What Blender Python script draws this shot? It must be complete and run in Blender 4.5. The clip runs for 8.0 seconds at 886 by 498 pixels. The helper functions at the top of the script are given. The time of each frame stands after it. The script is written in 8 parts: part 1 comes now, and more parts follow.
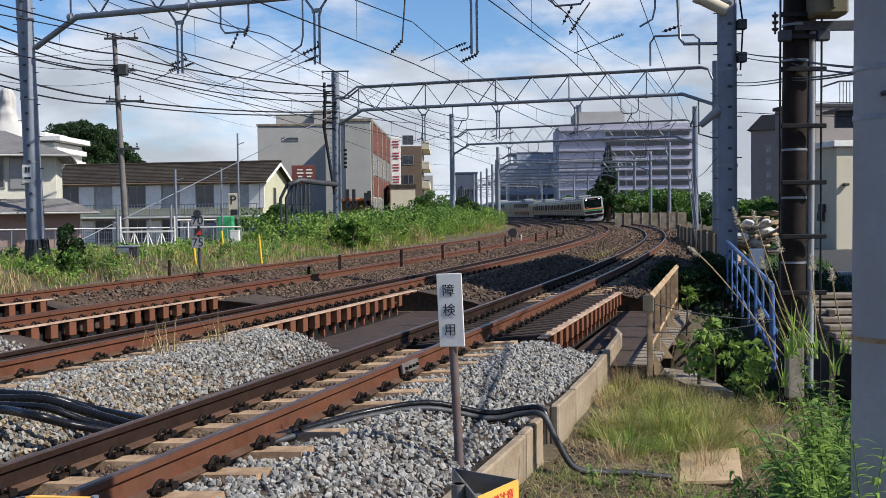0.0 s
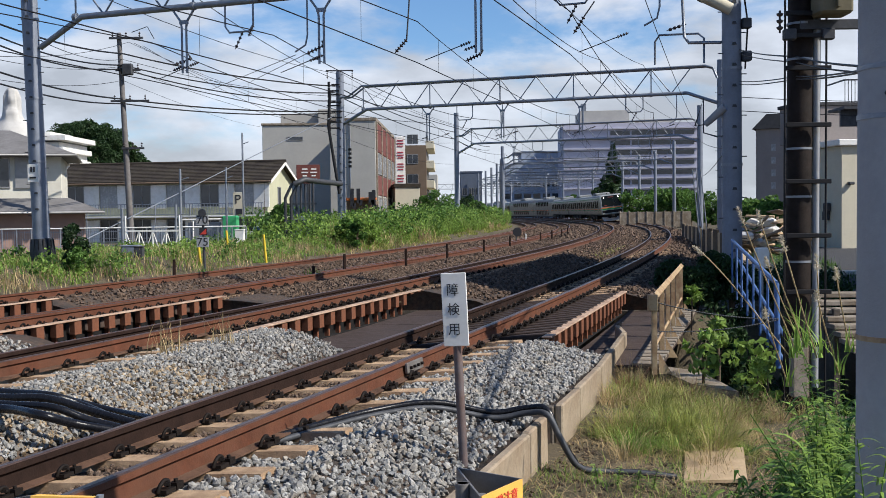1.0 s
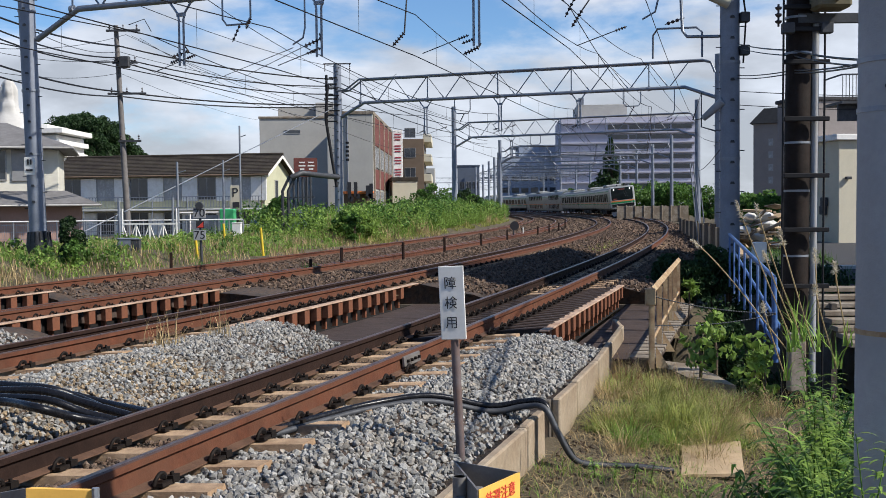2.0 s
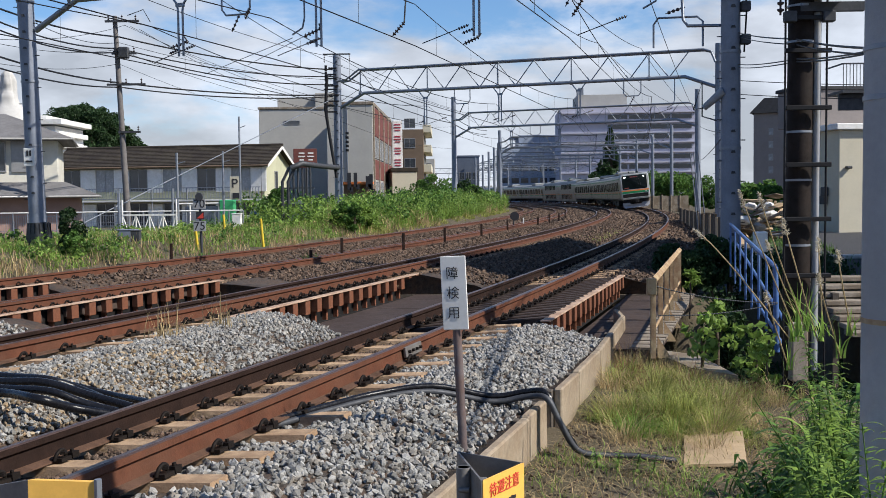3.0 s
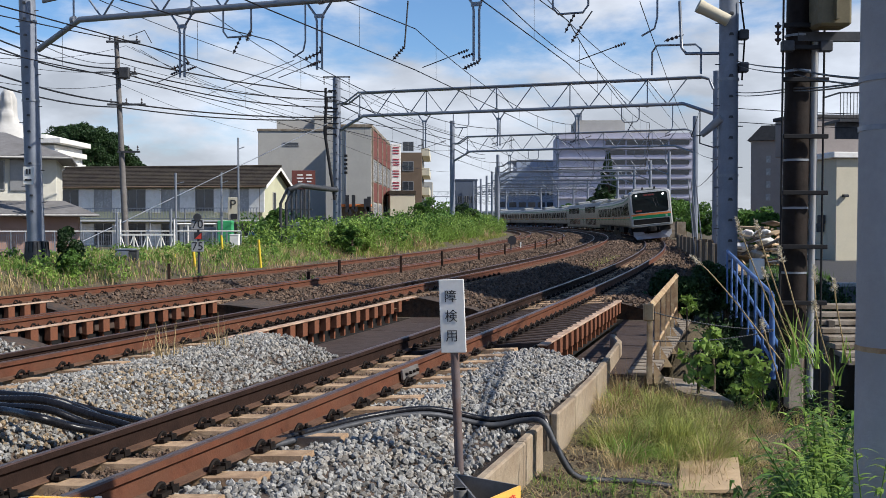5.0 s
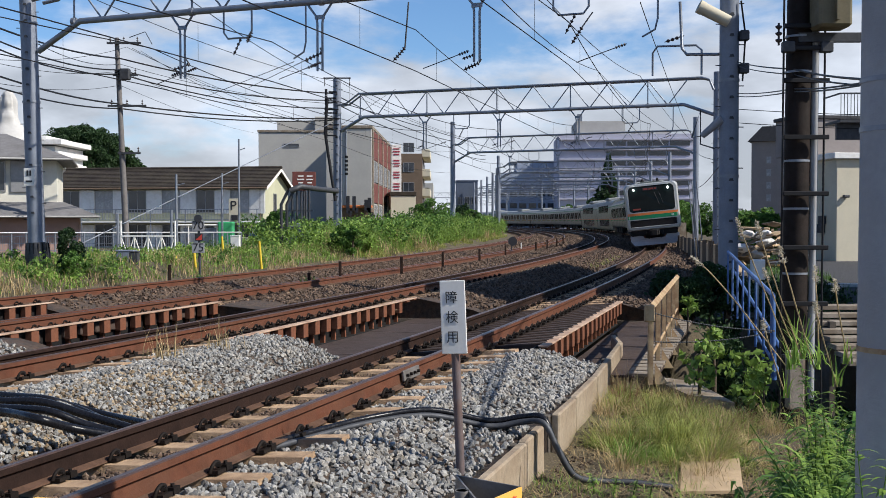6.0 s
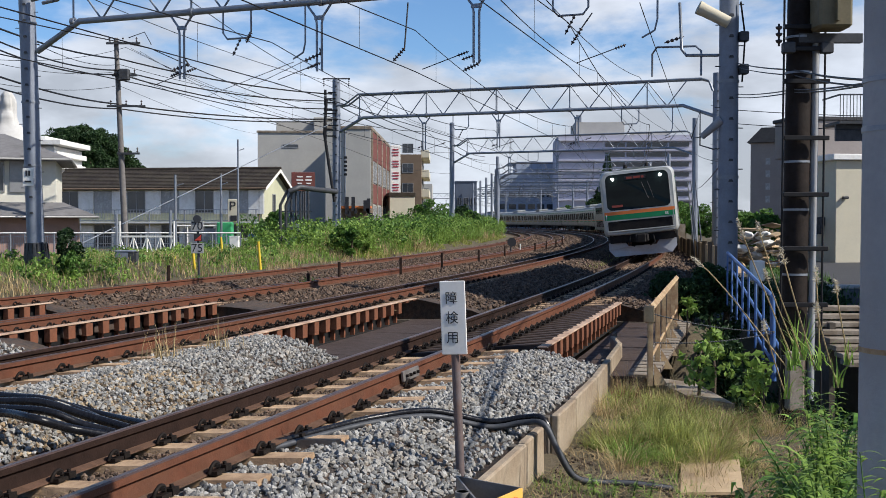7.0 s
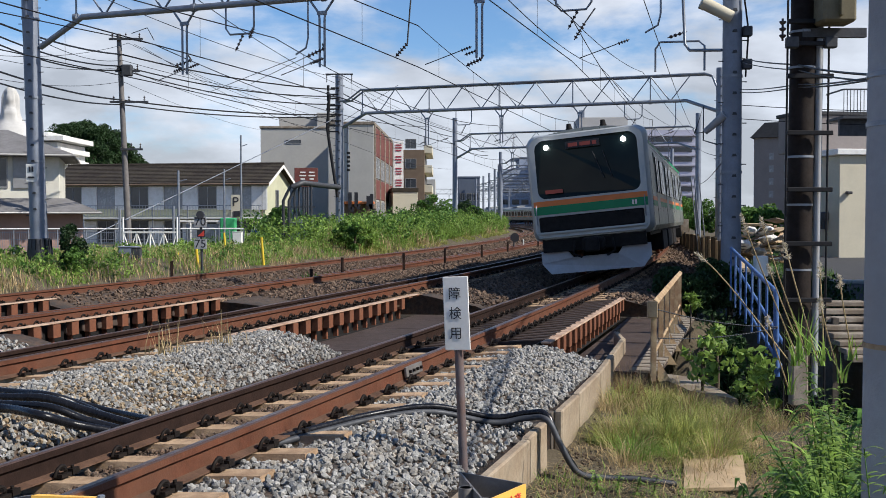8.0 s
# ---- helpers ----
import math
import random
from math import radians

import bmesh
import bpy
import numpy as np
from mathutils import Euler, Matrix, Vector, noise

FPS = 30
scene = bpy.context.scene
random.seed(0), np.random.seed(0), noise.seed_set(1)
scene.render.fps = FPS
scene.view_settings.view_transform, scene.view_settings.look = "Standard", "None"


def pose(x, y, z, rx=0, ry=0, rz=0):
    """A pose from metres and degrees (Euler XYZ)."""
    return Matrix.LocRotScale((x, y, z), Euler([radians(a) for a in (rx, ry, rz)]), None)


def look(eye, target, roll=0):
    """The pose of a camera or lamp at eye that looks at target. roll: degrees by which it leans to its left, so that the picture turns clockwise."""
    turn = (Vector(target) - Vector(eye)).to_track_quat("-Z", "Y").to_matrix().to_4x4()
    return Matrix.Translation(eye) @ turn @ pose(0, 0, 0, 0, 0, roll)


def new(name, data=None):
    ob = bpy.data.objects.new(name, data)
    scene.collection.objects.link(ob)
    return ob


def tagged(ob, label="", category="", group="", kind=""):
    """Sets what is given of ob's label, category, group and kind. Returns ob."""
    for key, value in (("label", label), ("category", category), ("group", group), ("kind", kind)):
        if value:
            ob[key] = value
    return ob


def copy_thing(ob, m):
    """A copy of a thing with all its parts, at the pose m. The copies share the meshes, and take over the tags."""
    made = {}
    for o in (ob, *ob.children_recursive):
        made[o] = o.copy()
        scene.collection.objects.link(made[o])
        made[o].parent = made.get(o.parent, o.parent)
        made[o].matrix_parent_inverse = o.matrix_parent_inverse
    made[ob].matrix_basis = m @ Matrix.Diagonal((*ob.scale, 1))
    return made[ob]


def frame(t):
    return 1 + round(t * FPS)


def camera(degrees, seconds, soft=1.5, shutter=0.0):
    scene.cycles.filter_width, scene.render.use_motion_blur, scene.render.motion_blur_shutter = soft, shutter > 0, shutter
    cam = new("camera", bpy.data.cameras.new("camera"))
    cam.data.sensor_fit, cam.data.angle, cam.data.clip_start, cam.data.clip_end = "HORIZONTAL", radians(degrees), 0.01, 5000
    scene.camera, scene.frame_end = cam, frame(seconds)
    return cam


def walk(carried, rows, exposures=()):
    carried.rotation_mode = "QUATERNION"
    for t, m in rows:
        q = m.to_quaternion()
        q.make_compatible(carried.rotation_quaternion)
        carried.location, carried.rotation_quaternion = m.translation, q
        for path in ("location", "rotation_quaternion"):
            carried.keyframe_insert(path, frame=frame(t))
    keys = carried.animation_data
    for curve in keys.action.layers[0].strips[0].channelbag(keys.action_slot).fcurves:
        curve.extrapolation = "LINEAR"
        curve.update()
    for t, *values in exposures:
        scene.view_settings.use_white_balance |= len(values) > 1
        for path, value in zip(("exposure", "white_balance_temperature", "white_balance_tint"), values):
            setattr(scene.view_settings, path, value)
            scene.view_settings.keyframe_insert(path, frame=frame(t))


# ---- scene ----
cam = camera(44.84, 8.0, soft=0.4)
PATH = [
    (0, (0.023, 0.006, 1.497), (-0.003, 19.995, 0.833), -0.66),
    (0.5, (0.028, -0.000, 1.500), (-0.087, 19.988, 0.825), -0.77),
    (1, (0.026, 0.003, 1.499), (-0.087, 19.991, 0.820), -0.71),
    (1.5, (0.025, 0.008, 1.497), (-0.034, 19.996, 0.797), -0.54),
    (3, (0.010, 0.050, 1.489), (-0.052, 20.026, 0.518), -0.70),
    (3.5, (0.000, 0.045, 1.493), (-0.012, 20.027, 0.639), -0.60),
    (4, (0.004, 0.017, 1.489), (0.015, 20.005, 0.795), -0.29),
    (4.5, (-0.000, -0.001, 1.491), (0.000, 19.991, 0.906), -0.00),
    (6, (-0.004, 0.002, 1.492), (-0.019, 19.996, 0.973), -0.06),
    (6.5, (-0.011, 0.017, 1.489), (0.040, 20.010, 0.968), 0.03),
    (7, (-0.011, 0.019, 1.488), (-0.007, 20.012, 0.985), 0.01),
    (7.5, (-0.013, 0.023, 1.492), (-0.050, 20.014, 0.895), -0.00),
    (8, (-0.011, 0.027, 1.489), (-0.064, 20.018, 0.901), -0.05),
]
walk(cam, [(t, look(eye, target, roll)) for t, eye, target, roll in PATH],
     exposures=((0.0, 0.32, 6250, 10), (8.0, 0.32, 6250, 10)))

# ---- world, sun, exposure ----
SUN_AZ, SUN_EL = radians(110), radians(42)
sun_dir = Vector((math.sin(SUN_AZ) * math.cos(SUN_EL), math.cos(SUN_AZ) * math.cos(SUN_EL), math.sin(SUN_EL)))
sun_data = bpy.data.lights.new("sun", "SUN")
sun_data.energy, sun_data.angle, sun_data.color = 5.0, radians(0.53), (1.0, 0.92, 0.80)
sun = new("sun", sun_data)
sun.matrix_world = look(sun_dir * 100, (0, 0, 0))

world = bpy.data.worlds.new("sky")
scene.world = world
world.use_nodes = True


def build_sky():
    nt = world.node_tree
    nt.nodes.clear()
    out = nt.nodes.new("ShaderNodeOutputWorld")
    bg = nt.nodes.new("ShaderNodeBackground")
    sky = nt.nodes.new("ShaderNodeTexSky")
    sky.sky_type, sky.sun_disc = "NISHITA", False
    sky.sun_elevation, sky.sun_rotation = SUN_EL, SUN_AZ
    sky.air_density, sky.dust_density, sky.ozone_density = 1.0, 0.15, 5.0
    co = nt.nodes.new("ShaderNodeTexCoord")
    sep = nt.nodes.new("ShaderNodeSeparateXYZ")
    nt.links.new(co.outputs["Generated"], sep.inputs[0])

    def op(kind, a, b=None, c=None):
        n = nt.nodes.new("ShaderNodeMath")
        n.operation = kind
        for i, v in enumerate((a, b, c)):
            if v is None:
                continue
            if isinstance(v, (int, float)):
                n.inputs[i].default_value = v
            else:
                nt.links.new(v, n.inputs[i])
        return n.outputs[0]

    # cloud layer: direction flattened onto a high plane
    comb = nt.nodes.new("ShaderNodeCombineXYZ")
    nt.links.new(op("ADD", sep.outputs[0], 0.37), comb.inputs[0])
    nt.links.new(sep.outputs[1], comb.inputs[1])
    nt.links.new(op("MULTIPLY", sep.outputs[2], 2.6), comb.inputs[2])

    def fbm(scale, detail, rough, dist=0.0):
        n = nt.nodes.new("ShaderNodeTexNoise")
        n.inputs["Scale"].default_value, n.inputs["Detail"].default_value = scale, detail
        n.inputs["Roughness"].default_value, n.inputs["Distortion"].default_value = rough, dist
        nt.links.new(comb.outputs[0], n.inputs["Vector"])
        return n.outputs["Fac"]

    big = fbm(4.2, 10, 0.56, 0.15)
    low = op("MULTIPLY", op("SUBTRACT", 0.15, sep.outputs[2]), 1.5)
    cover = op("ADD", op("ADD", big, op("MULTIPLY", op("MAXIMUM", sep.outputs[0], 0.0), 0.22)), op("MAXIMUM", low, -0.24))
    ramp = nt.nodes.new("ShaderNodeMapRange")
    ramp.interpolation_type = "SMOOTHSTEP"
    ramp.inputs["From Min"].default_value, ramp.inputs["From Max"].default_value = 0.405, 0.58
    nt.links.new(cover, ramp.inputs["Value"])
    shade = nt.nodes.new("ShaderNodeMapRange")
    shade.inputs["From Min"].default_value, shade.inputs["From Max"].default_value = 0.35, 0.7
    shade.inputs["To Min"].default_value, shade.inputs["To Max"].default_value = 6.6, 12.0
    nt.links.new(fbm(7.0, 8, 0.55), shade.inputs["Value"])
    white = nt.nodes.new("ShaderNodeMix")
    white.data_type = "RGBA"
    white.inputs["Factor"].default_value = 1.0
    tint = nt.nodes.new("ShaderNodeCombineColor")
    nt.links.new(op("MULTIPLY", shade.outputs[0], 0.94), tint.inputs[0])
    nt.links.new(op("MULTIPLY", shade.outputs[0], 0.98), tint.inputs[1])
    nt.links.new(op("MULTIPLY", shade.outputs[0], 1.06), tint.inputs[2])
    nt.links.new(op("MULTIPLY", ramp.outputs[0], 0.93), white.inputs["Factor"])
    deep = nt.nodes.new("ShaderNodeMix")
    deep.data_type, deep.blend_type = "RGBA", "MULTIPLY"
    deep.inputs[0].default_value = 1.0
    deep.inputs[7].default_value = (1.30, 1.46, 1.60, 1)
    nt.links.new(sky.outputs[0], deep.inputs[6])
    nt.links.new(deep.outputs[2], white.inputs[6])
    nt.links.new(tint.outputs[0], white.inputs[7])
    nt.links.new(white.outputs[2], bg.inputs["Color"])
    bg.inputs["Strength"].default_value = 0.066
    nt.links.new(bg.outputs[0], out.inputs["Surface"])


build_sky()


# ---- materials ----
def material(name, base, rough=0.7, metal=0.0, var=0.15, scale=6.0, bump=0.0, bscale=40.0, second=None, stain=0.0,
             island=0.0, spec=0.28, coat=0.0, rand=0.0, emit=0.0, trans=0.0, sub=0.0):
    """Base colour with two scales of variation, optional stains of a second colour, and a fine relief."""
    m = bpy.data.materials.new(name)
    m.use_nodes = True
    nt = m.node_tree
    b = nt.nodes["Principled BSDF"]
    co = nt.nodes.new("ShaderNodeTexCoord")

    def noise_tex(sc, det=5.0, ro=0.6):
        n = nt.nodes.new("ShaderNodeTexNoise")
        n.inputs["Scale"].default_value, n.inputs["Detail"].default_value, n.inputs["Roughness"].default_value = sc, det, ro
        nt.links.new(co.outputs["Object"], n.inputs["Vector"])
        return n.outputs["Fac"]

    def mix(fac, a, c, kind="MIX"):
        n = nt.nodes.new("ShaderNodeMix")
        n.data_type, n.blend_type = "RGBA", kind
        for sock, v in ((n.inputs[0], fac), (n.inputs[6], a), (n.inputs[7], c)):
            if isinstance(v, (int, float)):
                sock.default_value = v
            elif isinstance(v, tuple):
                sock.default_value = (*v, 1)
            else:
                nt.links.new(v, sock)
        return n.outputs[2]

    def mapped(v, a0, a1, b0, b1):
        n = nt.nodes.new("ShaderNodeMapRange")
        nt.links.new(v, n.inputs["Value"])
        for k, x in zip(("From Min", "From Max", "To Min", "To Max"), (a0, a1, b0, b1)):
            n.inputs[k].default_value = x
        return n.outputs[0]

    col = mix(0.0, tuple(base), tuple(base))
    if var:
        dark = tuple(c * (1 - var) for c in base)
        light = tuple(min(1.0, c * (1 + var)) for c in base)
        col = mix(mapped(noise_tex(scale), 0.3, 0.7, 0, 1), dark, light)
        fine = mapped(noise_tex(scale * 9, 3), 0.3, 0.7, 1 - var * 0.5, 1 + var * 0.5)
        gray = nt.nodes.new("ShaderNodeCombineColor")
        for i in range(3):
            nt.links.new(fine, gray.inputs[i])
        col = mix(1.0, col, gray.outputs[0], "MULTIPLY")
    if second:
        col = mix(mapped(noise_tex(scale * 0.45, 8, 0.65), 0.5 - stain * 0.25, 0.72 - stain * 0.25, 0, min(1, 0.5 + stain * 0.5)), col, tuple(second))
    if island:
        g = nt.nodes.new("ShaderNodeNewGeometry")
        v = mapped(g.outputs["Random Per Island"], 0, 1, 1 - island, 1 + island)
        gray = nt.nodes.new("ShaderNodeCombineColor")
        for i in range(3):
            nt.links.new(v, gray.inputs[i])
        col = mix(1.0, col, gray.outputs[0], "MULTIPLY")
    if rand:
        g = nt.nodes.new("ShaderNodeObjectInfo")
        v = mapped(g.outputs["Random"], 0, 1, 1 - rand, 1 + rand)
        gray = nt.nodes.new("ShaderNodeCombineColor")
        for i in range(3):
            nt.links.new(v, gray.inputs[i])
        col = mix(1.0, col, gray.outputs[0], "MULTIPLY")
    nt.links.new(col, b.inputs["Base Color"])
    nt.links.new(mapped(noise_tex(scale * 2.3, 4), 0.3, 0.7, max(0.02, rough - 0.12), min(1, rough + 0.1)), b.inputs["Roughness"])
    b.inputs["Metallic"].default_value = metal
    b.inputs["Specular IOR Level"].default_value = spec
    b.inputs["Coat Weight"].default_value = coat
    if trans:
        t = nt.nodes.new("ShaderNodeBsdfTranslucent")
        nt.links.new(col, t.inputs["Color"])
        ms = nt.nodes.new("ShaderNodeMixShader")
        ms.inputs[0].default_value = trans
        nt.links.new(b.outputs[0], ms.inputs[1])
        nt.links.new(t.outputs[0], ms.inputs[2])
        nt.links.new(ms.outputs[0], nt.nodes["Material Output"].inputs["Surface"])
    if bump:
        bp = nt.nodes.new("ShaderNodeBump")
        bp.inputs["Strength"].default_value, bp.inputs["Distance"].default_value = bump, 0.02
        nt.links.new(noise_tex(bscale, 6, 0.65), bp.inputs["Height"])
        nt.links.new(bp.outputs[0], b.inputs["Normal"])
    if emit:
        b.inputs["Emission Color"].default_value = (*base, 1)
        b.inputs["Emission Strength"].default_value = emit
    return m


